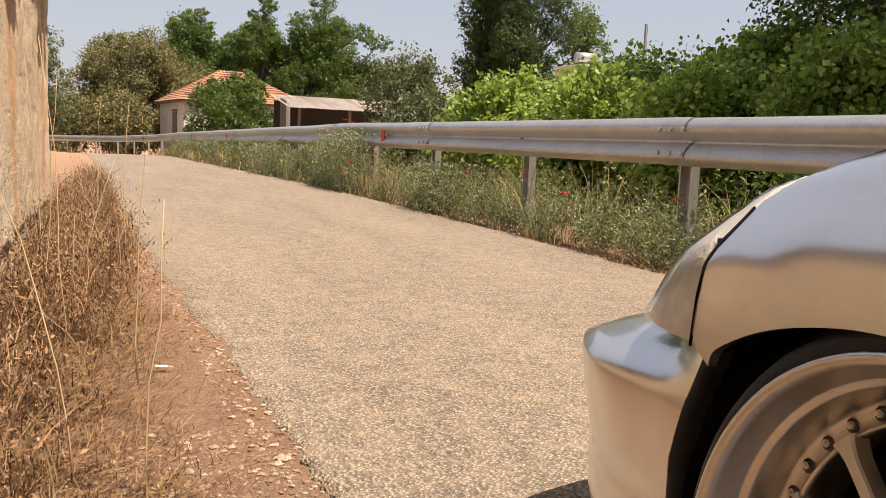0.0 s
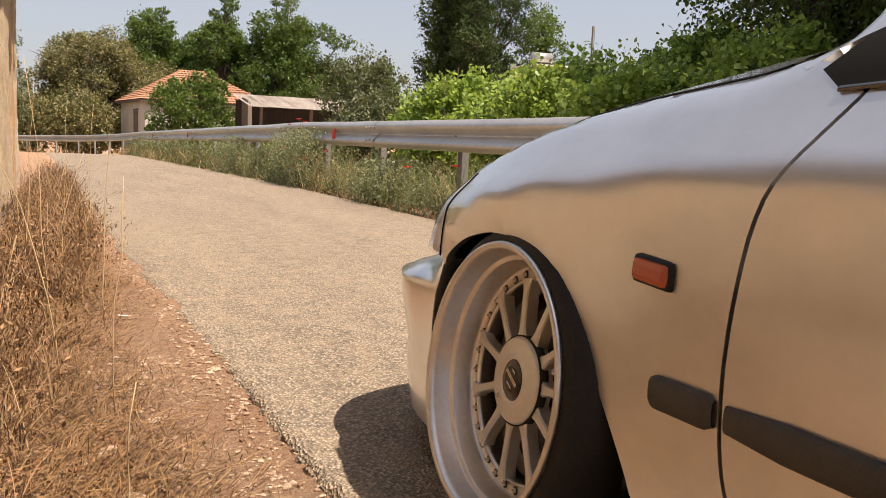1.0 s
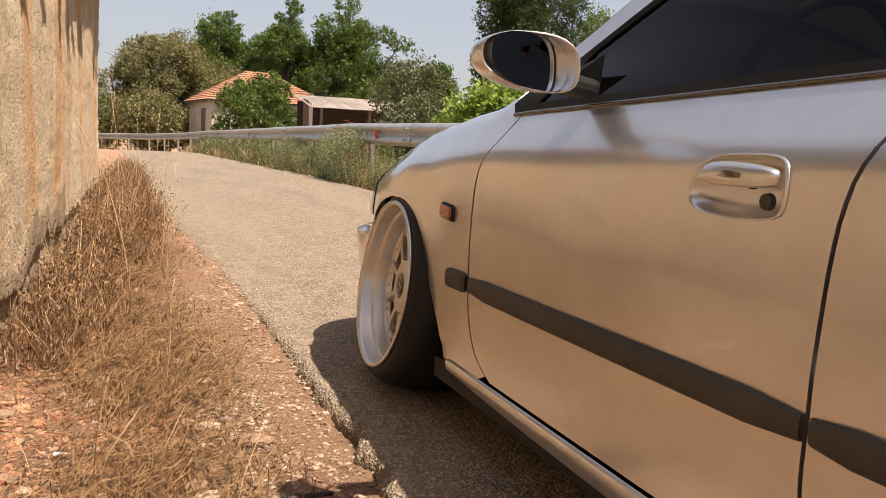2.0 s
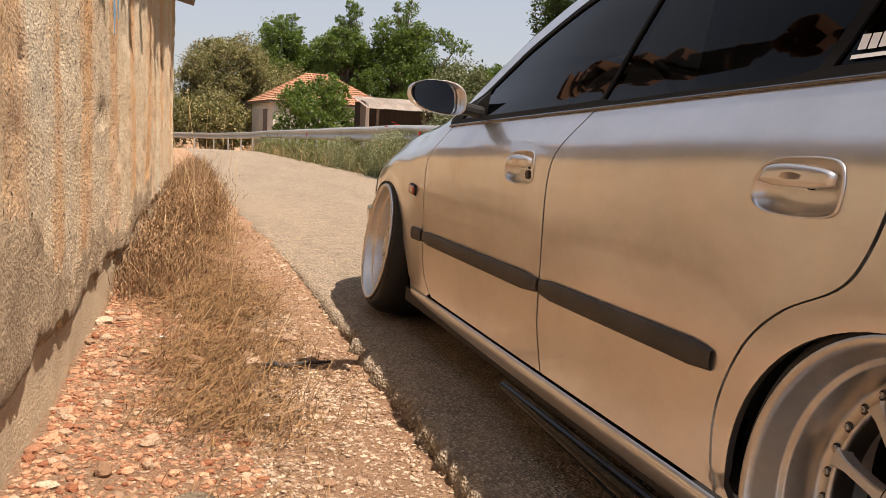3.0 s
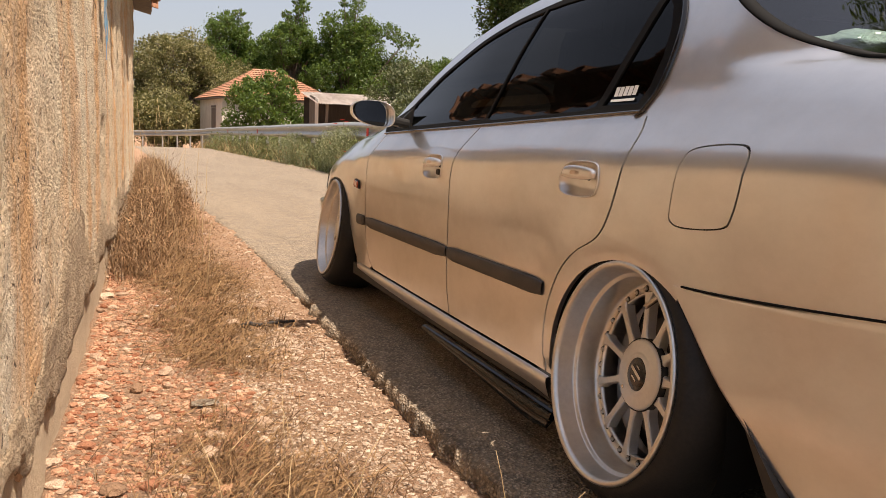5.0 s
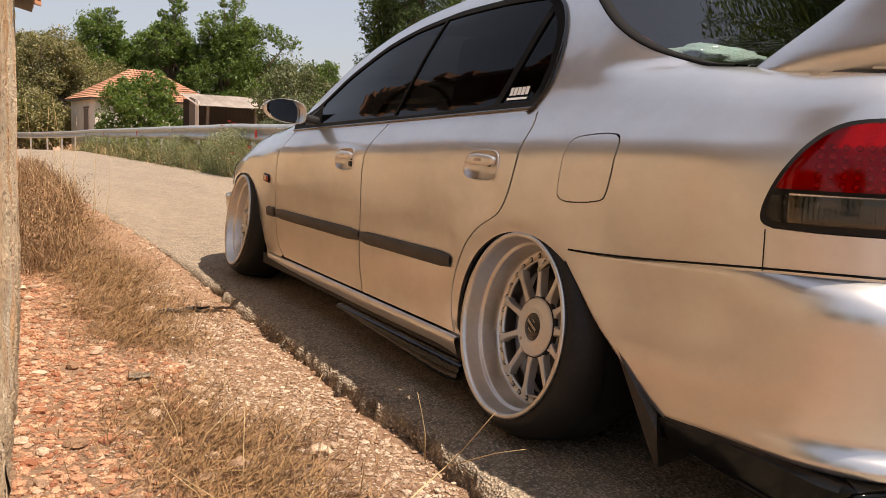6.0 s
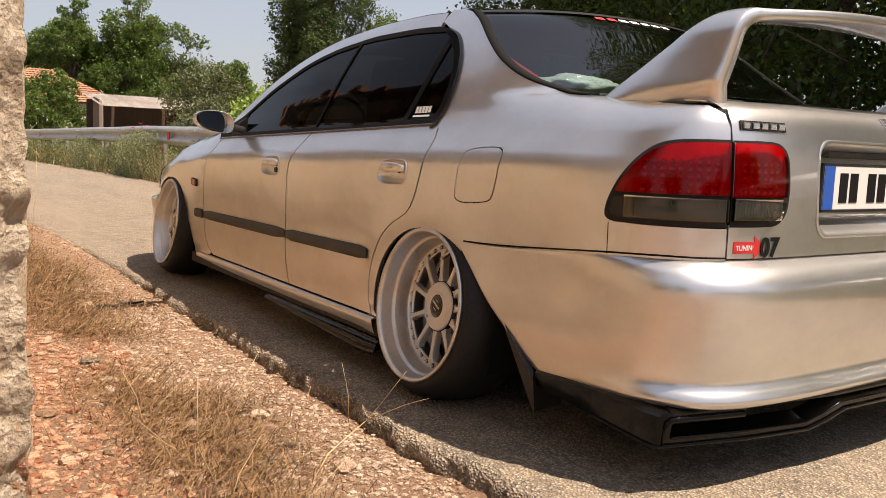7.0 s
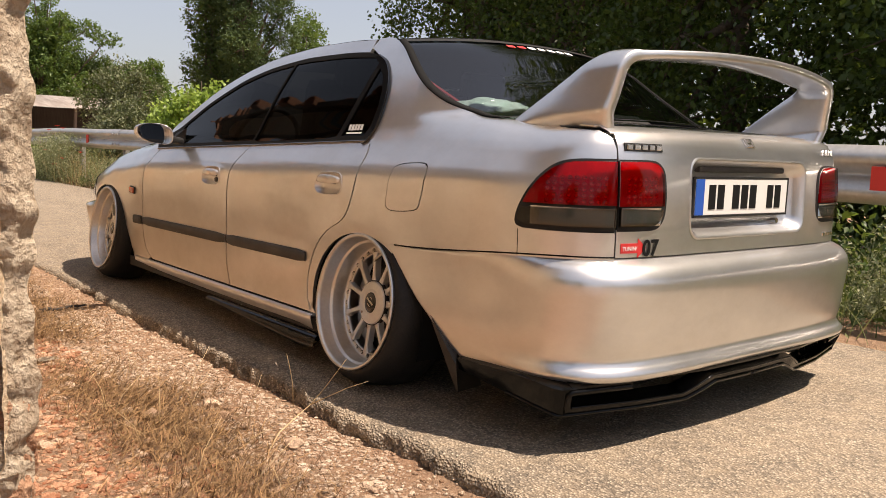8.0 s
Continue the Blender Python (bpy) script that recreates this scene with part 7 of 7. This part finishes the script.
stuff("dead_weeds", blades(on_ground(xy), rng.uniform(0.06, 0.36, len(xy)) * rng.uniform(0.3, 1.0, len(xy)) * (0.65 + 0.35 * ease_array(xy[:, 1])), 0.38, 0.0019, DEADWEED, rng, 0.5), "dead brown weeds along the barn wall", "weeds")
side = on_ground(xy[rng.integers(0, len(xy), 10000)] + rng.normal(size=(10000, 2)) * 0.03)
side[:, 2] += rng.uniform(0.02, 0.26, len(side)) * rng.uniform(0.2, 1, len(side)) * (0.6 + 0.4 * ease_array(side[:, 1]))
stuff("dead_twigs", blades(side, rng.uniform(0.02, 0.07, len(side)), 1.5, 0.0014, DEADWEED, rng, 0.5), "side twigs of the dead weeds", "weeds")
pick = xy[rng.integers(0, len(xy), 1300)]
uneven = np.array([0.35 + 0.9 * max(0.0, noise.noise((x * 3, y * 2.2, 5)) + 0.4) for x, y in pick])
stuff("coarse_stems", blades(on_ground(pick), rng.uniform(0.10, 0.42, len(pick)) * uneven * (0.6 + 0.4 * ease_array(pick[:, 1])), 0.7, 0.0022, DEADSTEM, rng, 0.5), "coarse pale stems among the dead weeds", "weeds")
pts = on_ground(xy[rng.integers(0, len(xy), 30000)] + rng.normal(size=(30000, 2)) * 0.03)
pts = pts[rng.random(len(pts)) < 0.35 + 0.65 * np.clip((pts[:, 1] - 3.4) / 1.6, 0, 1)]
pts[:, 2] += rng.uniform(0.01, 0.30, len(pts)) * rng.uniform(0.1, 1, len(pts))
stuff("dead_weed_leaves", leaf_mesh(pts, rng.uniform(0.007, 0.026, len(pts)), DEADWEED, rng, 0.0, 0.4), "curled dead leaves and seed heads of the weeds", "weeds")
# straw lying flat
spots = np.array([(-1.55, 0.0), (-1.52, 0.42), (-1.50, 1.7), (-1.50, 2.45), (-1.48, 3.0), (-1.6, -0.5), (-1.50, 2.05)])
c = np.concatenate([scatter(rng, 230, -1.74, -1.34, 2.6, 7.5), spots[rng.integers(0, len(spots), 190)] + rng.normal(size=(190, 2)) * (0.10, 0.22)])
xy = tufts(rng, c, 20, 0.085)
xy = xy[xy[:, 0] < np.array([EDGE_L(y) - 0.04 for y in xy[:, 1]])]
h = rng.uniform(0.008, 0.03, len(xy))
me = blades(on_ground(xy, 0.004), h * 1.5, 1.4, 0.0011, STRAW, rng)
stuff("short_straw", me, "short dead grass on the verge", "grass")
pts = on_ground(tufts(rng, c, 85, 0.10), 0.006)
pts[:, 2] += rng.uniform(0, 1, len(pts)) ** 2 * 0.030
pts = pts[pts[:, 0] < np.array([EDGE_L(y) - 0.02 for y in pts[:, 1]])]
a = rng.uniform(0, math.pi, len(pts))
ln = rng.uniform(0.008, 0.036, len(pts))
d = np.column_stack([np.cos(a) * ln, np.sin(a) * ln, rng.normal(size=len(pts)) * 0.010])
w = np.column_stack([-np.sin(a), np.cos(a), np.full(len(pts), 0.4)]) * 0.0009
v = np.stack([pts - d - w, pts - d + w, pts + d + w + (0, 0, 0.003), pts + d - w + (0, 0, 0.003)], 1).reshape(-1, 3)
stuff("loose_straw", mesh_of(v, [(4 * i, 4 * i + 1, 4 * i + 2, 4 * i + 3) for i in range(len(pts))], STRAW), "loose straw stalks strewn over the soil", "straw")


def pebbles(name, xy, sizes, mat, label, sink=0.25, flat=0.85, crude=False, fine=False):
    """Crushed stones: lumpy twelve-cornered bodies."""
    bm = bmesh.new()
    if crude:
        made = [bm.verts.new(p) for p in ((0.5, 0, 0), (0, 0.5, 0), (-0.5, 0, 0), (0, -0.5, 0), (0.1, 0.1, 0.45), (0, 0, -0.5))]
        bm.verts.index_update()
        for a in range(4):
            bm.faces.new((made[a], made[(a + 1) % 4], made[4]))
            bm.faces.new((made[(a + 1) % 4], made[a], made[5]))
    else:
        bmesh.ops.create_icosphere(bm, subdivisions=2 if fine else 1, radius=0.5)
    unit = np.array([v.co[:] for v in bm.verts])
    tri = np.array([[v.index for v in f.verts] for f in bm.faces])
    bm.free()
    n = len(xy)
    base = on_ground(xy)
    sc = sizes[:, None] * np.column_stack([rng.uniform(0.7, 1.4, n), rng.uniform(0.7, 1.3, n), rng.uniform(0.4, 0.9, n) * flat])
    a = rng.uniform(0, 2 * math.pi, n)
    ca, sa = np.cos(a), np.sin(a)
    v = unit[None] * (1 + rng.normal(size=(n, len(unit), 1)) * 0.13) * sc[:, None]
    x = v[..., 0] * ca[:, None] - v[..., 1] * sa[:, None]
    y = v[..., 0] * sa[:, None] + v[..., 1] * ca[:, None]
    v = np.stack([x, y, v[..., 2]], -1) + base[:, None] + (0, 0, 1) * (sc[:, 2:3] * (0.5 - sink))[:, None]
    f = tri[None] + (np.arange(n) * len(unit))[:, None, None]
    me = mesh_of(v.reshape(-1, 3), f.reshape(-1, 3), mat)
    return stuff(name, me, label, "stones")


PALE = stone_material("pale_crushed_stone", (0.28, 0.188, 0.123), (0.755, 0.62, 0.485))
xy = scatter(rng, 26000, -2.05, -1.06, -2.6, 4.2)
xy = xy[xy[:, 0] > np.array([wall_x(y) + 0.22 + 0.15 * noise.noise((y * 3, 1, 1)) for y in xy[:, 1]])]
keep = np.array([noise.noise((x * 2.2, y * 1.4, 7)) for x, y in xy]) + rng.normal(size=len(xy)) * 0.25 > -0.05
xy = xy[keep & (xy[:, 0] < np.array([EDGE_L(y) - 0.02 for y in xy[:, 1]]))]
pebbles("gravel", xy, 0.004 + np.minimum(rng.exponential(0.005, len(xy)), 0.022), PEBBLE, "pale crushed stones on the reddish verge", 0.38, crude=True)
xy = np.concatenate([scatter(rng, 10000, -1.48, -1.08, -1.6, 1.9), scatter(rng, 3500, -1.42, -1.2, 1.6, 2.8)])
keep = np.array([noise.noise((x * 3.0, y * 1.9, 17)) for x, y in xy]) + rng.normal(size=len(xy)) * 0.3 > -0.1
xy = xy[keep & (xy[:, 0] < np.array([EDGE_L(y) - 0.04 for y in xy[:, 1]]))]
pebbles("crushed_stone", xy, 0.006 + np.minimum(rng.exponential(0.0045, len(xy)), 0.018), PALE, "dense pale crushed stone beside the road", 0.36)
xy = scatter(rng, 19000, -2.05, -1.06, -2.4, 4.0)
xy = xy[xy[:, 0] < np.array([EDGE_L(y) - 0.02 for y in xy[:, 1]])]
pebbles("grit", xy, 0.003 + np.minimum(rng.exponential(0.003, len(xy)), 0.010), PEBBLE, "fine grit over the soil", crude=True)
xy = scatter(rng, 330, -2.02, -1.25, -2.4, 3.6)
xy = xy[xy[:, 0] < np.array([EDGE_L(y) - 0.05 for y in xy[:, 1]])]
pebbles("stones", xy, 0.022 + np.minimum(rng.exponential(0.012, len(xy)), 0.045), PEBBLE, "larger pale stones on the verge", 0.3, fine=True)
REDSTONE = stone_material("red_clods", (0.28, 0.085, 0.038), (0.72, 0.44, 0.28))
c = scatter(rng, 11000, 0.02, 0.62, -1.2, 3.6)
c[:, 0] = np.array([wall_x(y) for y in c[:, 1]]) + c[:, 0] ** 1.4 + 0.03
pebbles("red_clods", c, 0.005 + np.minimum(rng.exponential(0.0065, len(c)), 0.034), REDSTONE, "red clods and brick crumbs at the foot of the wall", 0.40)
xy = scatter(rng, 1600, -1.13, -1.02, -2.5, 8)
xy[:, 0] += np.array([EDGE_L(y) for y in xy[:, 1]]) + 1.04
pebbles("edge_crumbs", xy, rng.uniform(0.006, 0.018, len(xy)), PEBBLE, "loose chips along the broken asphalt edge")


# ---- house, shed and other far things ----
def build_house():
    root = thing("house", "small limewashed house with hipped clay-tile roof", "house", at=pose(4.09, 54, fall(54) - 0.25, 0, 0, 6))
    W, D, H = 7.4, 7.0, 3.55
    for name, size, at in (("front_wall", (W, 0.3, H), (W / 2, 0.15, H / 2)), ("rear_wall", (W, 0.3, H), (W / 2, D - 0.15, H / 2)), ("side_wall", (0.3, D - 0.6, H), (0.15, D / 2, H / 2)), ("side_wall", (0.3, D - 0.6, H), (W - 0.15, D / 2, H / 2))):
        part(name, box(size, at), LIME, root)
    door = part("door", box((0.06, 1.15, 2.9), (-0.02, 2.4, 1.45), 0.02), WOOD, root, "dark wooden door")
    part("door_frame", box((0.04, 1.40, 0.12), (-0.03, 2.4, 2.98)), WOOD, door)
    # roof: four stepped slopes of tile courses
    e, top = 0.35, 2.1
    ridge0, ridge1 = (W * 0.40, D / 2), (W * 0.60, D / 2)
    corners = [(-e, -e), (W + e, -e), (W + e, D + e), (-e, D + e)]
    heads = [ridge0, ridge1, ridge1, ridge0]
    courses = 14
    for side in range(4):
        a, b = np.array(corners[side]), np.array(corners[(side + 1) % 4])
        ha, hb = np.array(heads[side]), np.array(heads[(side + 1) % 4])
        bm = bmesh.new()
        for k in range(courses):
            t0, t1 = k / courses, (k + 1.12) / courses
            pa, pb = a + (ha - a) * t0, b + (hb - b) * t0
            qa, qb = a + (ha - a) * min(1, t1), b + (hb - b) * min(1, t1)
            n = max(2, int(np.linalg.norm(pb - pa) / 0.24))
            prev = None
            for i in range(2 * n + 1):
                u = i / (2 * n)
                wave = 0.035 * (i % 2)
                lo, hi = pa + (pb - pa) * u, qa + (qb - qa) * u
                cur = [bm.verts.new((*lo, H - 0.05 + top * t0 + 0.07 + wave)), bm.verts.new((*hi, H - 0.05 + top * min(1, t1) + 0.02 + wave))]
                if prev:
                    bm.faces.new((prev[0], cur[0], cur[1], prev[1]))
                prev = cur
        part("roof_slope", bm, TILE, root, "weathered orange clay tiles")
    part("eave_board", box((W + 0.6, D + 0.6, 0.10), (W / 2, D / 2, H - 0.06)), WOOD, root)


def build_shed():
    root = thing("shed", "open lean-to shed with rusty corrugated tin roof", "shed", at=pose(8.3, 45.2, fall(45) + 0.35, 0, 0, 3))
    for k in range(9):
        part("wall_board", box((0.05, 0.16, 2.55 + 0.03 * k), (0.0, 0.1 + 0.2 * k, 1.27 + 0.015 * k)), LIME if k < 3 else WOOD, root, "pale side board" if k < 3 else "")
    for x in (0.5, 3.2, 6.2):
        part("post", box((0.14, 0.14, 2.3), (x, 0.1, 1.15), 0.01, (0, 2, 0)), WOOD, root)
    # near-black boards: the shed's inner shade is put into their colour
    SHADE_BOARDS = grainy("shade_dark_boards", (0.012, 0.011, 0.010), (0.04, 0.034, 0.03), 20, 3, 0.9, 0.4, 0.01, (8, 8, 0.6))
    part("rear_wall", box((6.5, 0.08, 2.7), (3.2, 2.9, 1.35)), SHADE_BOARDS, root, "back wall of boards, coloured dark for the shaded interior")
    for k in range(8):
        rows = []
        for i in range(13):
            x = -0.25 + 0.86 * k + 0.90 * i / 12
            wave = 0.022 * math.cos(i * math.pi)
            rows.append([(x, -0.5, 2.28 + wave + 0.01 * (k % 2)), (x, 3.2, 3.02 + wave + 0.01 * (k % 2))])
        bm = bmesh.new()
        vs = [[bm.verts.new(p) for p in r] for r in rows]
        for p, q in zip(vs, vs[1:]):
            bm.faces.new((p[0], q[0], q[1], p[1]))
        bmesh.ops.solidify(bm, geom=list(bm.faces), thickness=0.01)
        part("tin_sheet", bm, TIN, root, "rusty corrugated sheet")


def build_water_heater():
    root = thing("rooftop_house", "pink rendered house top with rooftop water tank", "house", at=pose(18.6, 34.0, -0.6))
    part("wall", box((1.9, 2.0, 4.7), (0, 0, 2.35), 0.03), grainy("pink_render", (0.42, 0.27, 0.21), (0.58, 0.41, 0.33), 20, 2, 0.9, 0.2, 0.01), root)
    part("roof_edge", box((2.1, 2.2, 0.12), (0, 0, 4.72), 0.02), LIME, root)
    tank = part("water_tank", rod((-0.55, 0, 5.15), (0.35, 0, 5.15), 0.24, 0.24, 20), ZINC, root, "steel water tank lying on its side", True)
    part("tank_stand", box((0.8, 0.3, 0.3), (-0.1, 0, 4.9)), MOULD, tank)
    part("solar_panel", box((0.9, 0.06, 0.9), (-0.1, -0.9, 4.2), 0.01, (-35, 0, 0)), MOULD, root, "dark solar panel")


def build_pole():
    root = thing("pole", "thin dark metal pole beyond the vines", "pole", at=pose(11.4, 20, ground_z(11.4, 20)))
    part("shaft", rod((0, 0, 0), (0, 0, 4.4), 0.045, 0.04, 10), MOULD, root, smooth=True)


build_house()
build_shed()
build_water_heater()
build_pole()


# ---- small things on the verge ----
def twig(name, points, r, mat, label, category, parent=None):
    ob = part(name, tube(points, r, mat), mat, parent)
    return tagged(ob, label, category)


def tube(points, r, mat, bm=None):
    """One tapering tube along the points."""
    verts, faces = [], []
    last = len(points) - 1
    for k, p in enumerate(points):
        a, b = Vector(points[max(0, k - 1)]), Vector(points[min(last, k + 1)])
        q = (b - a).to_track_quat("Z", "Y")
        rr = r * (1 - 0.6 * k / last)
        verts += [Vector(p) + q @ Vector((rr * math.cos(c), rr * math.sin(c), 0)) for c in np.arange(6) * math.pi / 3]
    for k in range(last):
        faces += [(6 * k + i, 6 * k + (i + 1) % 6, 6 * k + 6 + (i + 1) % 6, 6 * k + 6 + i) for i in range(6)]
    faces += [tuple(range(5, -1, -1)), tuple(range(6 * last, 6 * last + 6))]
    return mesh_of(verts, faces, mat, True)


def gz(x, y, up=0.0):
    return (x, y, ground_z(x, y) + up)


CHAR = grainy("charred_wood", (0.012, 0.012, 0.013), (0.05, 0.048, 0.046), 90, 9, 0.8, 0.6, 0.006)
twig("charred_stick", [gz(-1.385, 1.99, 0.012), gz(-1.35, 2.0, 0.020), gz(-1.31, 1.985, 0.014), gz(-1.25, 1.992, 0.022), gz(-1.20, 2.005, 0.016), gz(-1.165, 1.995, 0.018)], 0.011, CHAR, "charred black stick lying on the verge", "stick")
STALK = leafy("dry_stalk", (0.34, 0.22, 0.11), (0.62, 0.48, 0.28), 0.8, 0.0)
rs = random.Random(8)
for k, (x, y, h, dx, dy) in enumerate(((-1.40, 3.62, 0.62, 0.03, 0.05), (-1.52, 3.9, 0.75, -0.20, 0.10), (-1.36, 4.6, 0.75, 0.02, 0.02), (-1.55, 4.7, 0.95, -0.05, 0.1), (-1.62, 5.6, 0.9, 0.05, 0.0), (-1.30, 6.6, 0.85, 0.02, 0.1), (-1.7, 3.3, 0.5, 0.1, -0.1), (-1.45, 2.75, 0.34, 0.02, 0.0), (-1.5, 5.2, 0.6, 0.1, 0.05), (-1.42, 7.6, 0.9, 0.04, 0.1), (-1.66, 6.2, 1.0, -0.06, 0.05))):
    pts = [gz(x, y, -0.01)]
    for i in range(1, 7):
        t = i / 6
        pts.append((x + dx * t * t + rs.uniform(-0.008, 0.008), y + dy * t * t + rs.uniform(-0.008, 0.008), ground_z(x, y) + h * t))
    twig("dry_stalk", pts, 0.0022, STALK, "single tall dry stalk standing in the verge", "stalk")
twig("dry_twig", [gz(-1.08, 0.05, -0.005), (-1.085, 0.048, 0.02), (-1.10, 0.04, 0.075), (-1.12, 0.03, 0.135)], 0.0018, STALK, "upright dry twig at the road edge", "twig")
branch = twig("branched_twig", [gz(-1.36, -0.30, 0.004), (-1.3, -0.25, -0.022), (-1.2, -0.18, -0.008), (-1.12, -0.13, 0.004), (-1.118, -0.20, 0.07), (-1.12, -0.33, 0.196)], 0.0022, STALK, "long forked dry twig leaning over the road edge", "twig")
part("fork", tube([(-1.12, -0.13, 0.004), (-1.12, -0.24, 0.06), (-1.121, -0.34, 0.11), (-1.12, -0.445, 0.155)], 0.0018, STALK), STALK, branch)
for k in range(26):
    x, y = rs.uniform(-1.75, -1.32), rs.choice((-0.25, 0.05, 0.3, 1.8, 2.3, -0.5)) + rs.uniform(-0.25, 0.25)
    h, dx, dy = rs.uniform(0.06, 0.24), rs.uniform(-0.12, 0.12), rs.uniform(-0.12, 0.12)
    twig("straw_stalk", [gz(x, y, -0.004), (x + dx * 0.3, y + dy * 0.3, ground_z(x, y) + h * 0.5), (x + dx, y + dy, ground_z(x, y) + h)], 0.0013, STALK, "thin dry straw stalk standing in the verge", "stalk")
bm = bmesh.new()
vs = [bm.verts.new(p) for p in ((-0.06, -0.025, 0), (0.0, -0.035, 0), (0.06, -0.014, 0), (0.05, 0.02, 0.008), (-0.014, 0.03, 0.01), (-0.058, 0.014, 0.006))]
bmesh.ops.solidify(bm, geom=[bm.faces.new(vs)], thickness=0.014)
shard = tagged(part("stone_shard", bm, STONE), "flat sandy shard lying among the stones", "shard")
shard.location = gz(-1.62, 0.98, 0.012)
shard.scale = (0.7, 0.7, 0.7)
WHITE = material("white_plastic", (0.75, 0.75, 0.73), 0.5)
for k, (x, y, s) in enumerate(((-1.42, 1.52, 0.014), (-1.70, 2.30, 0.016), (-1.28, 4.72, 0.03), (-1.75, 4.9, 0.05), (-1.5, 0.75, 0.010))):
    bm = bmesh.new()
    vs = [bm.verts.new((s * math.cos(a) * rs.uniform(0.6, 1.2), s * math.sin(a) * rs.uniform(0.4, 0.9), rs.uniform(0, 0.4) * s)) for a in (0, 1.2, 2.4, 3.6, 4.9)]
    bmesh.ops.solidify(bm, geom=[bm.faces.new(vs)], thickness=0.002)
    ob = tagged(part("litter", bm, WHITE), "crumpled scrap of white litter on the soil", "litter", "litter on the verge")
    ob.location = gz(x, y, 0.012)


def build_poppy(at, h, seed):
    q = random.Random(seed)
    root = thing("poppy", "red poppy flower on a thin green stem", "flower", "poppies in the verge", at=Matrix.Translation(at))
    part("stem", rod((0, 0, 0), (q.uniform(-0.05, 0.05), q.uniform(-0.05, 0.05), h), 0.003, 0.002, 5), WEED, root)
    for k in range(5):
        a = k * 1.257
        bm = bmesh.new()
        c, s = math.cos(a), math.sin(a)
        vs = [bm.verts.new(p) for p in ((0, 0, h), (0.032 * c - 0.02 * s, 0.032 * s + 0.02 * c, h + 0.014), (0.045 * c, 0.045 * s, h + 0.022), (0.032 * c + 0.02 * s, 0.032 * s - 0.02 * c, h + 0.014))]
        bm.faces.new(vs)
        part("petal", bm, POPPY, root)


for k, (x, y, h) in enumerate(((1.88, 13.6, 0.98), (1.86, 13.2, 0.93), (1.9, 14.2, 0.90), (1.80, 13.0, 0.42), (1.78, 14.0, 0.55), (1.76, 13.4, 0.30), (1.84, 9.4, 0.45), (1.82, 7.6, 0.38), (1.9, 6.4, 0.42), (1.85, 12.2, 0.55), (1.9, 8.4, 0.5), (1.88, 14.6, 0.6))):
    build_poppy((x, y, ground_z(x, y)), h, k)
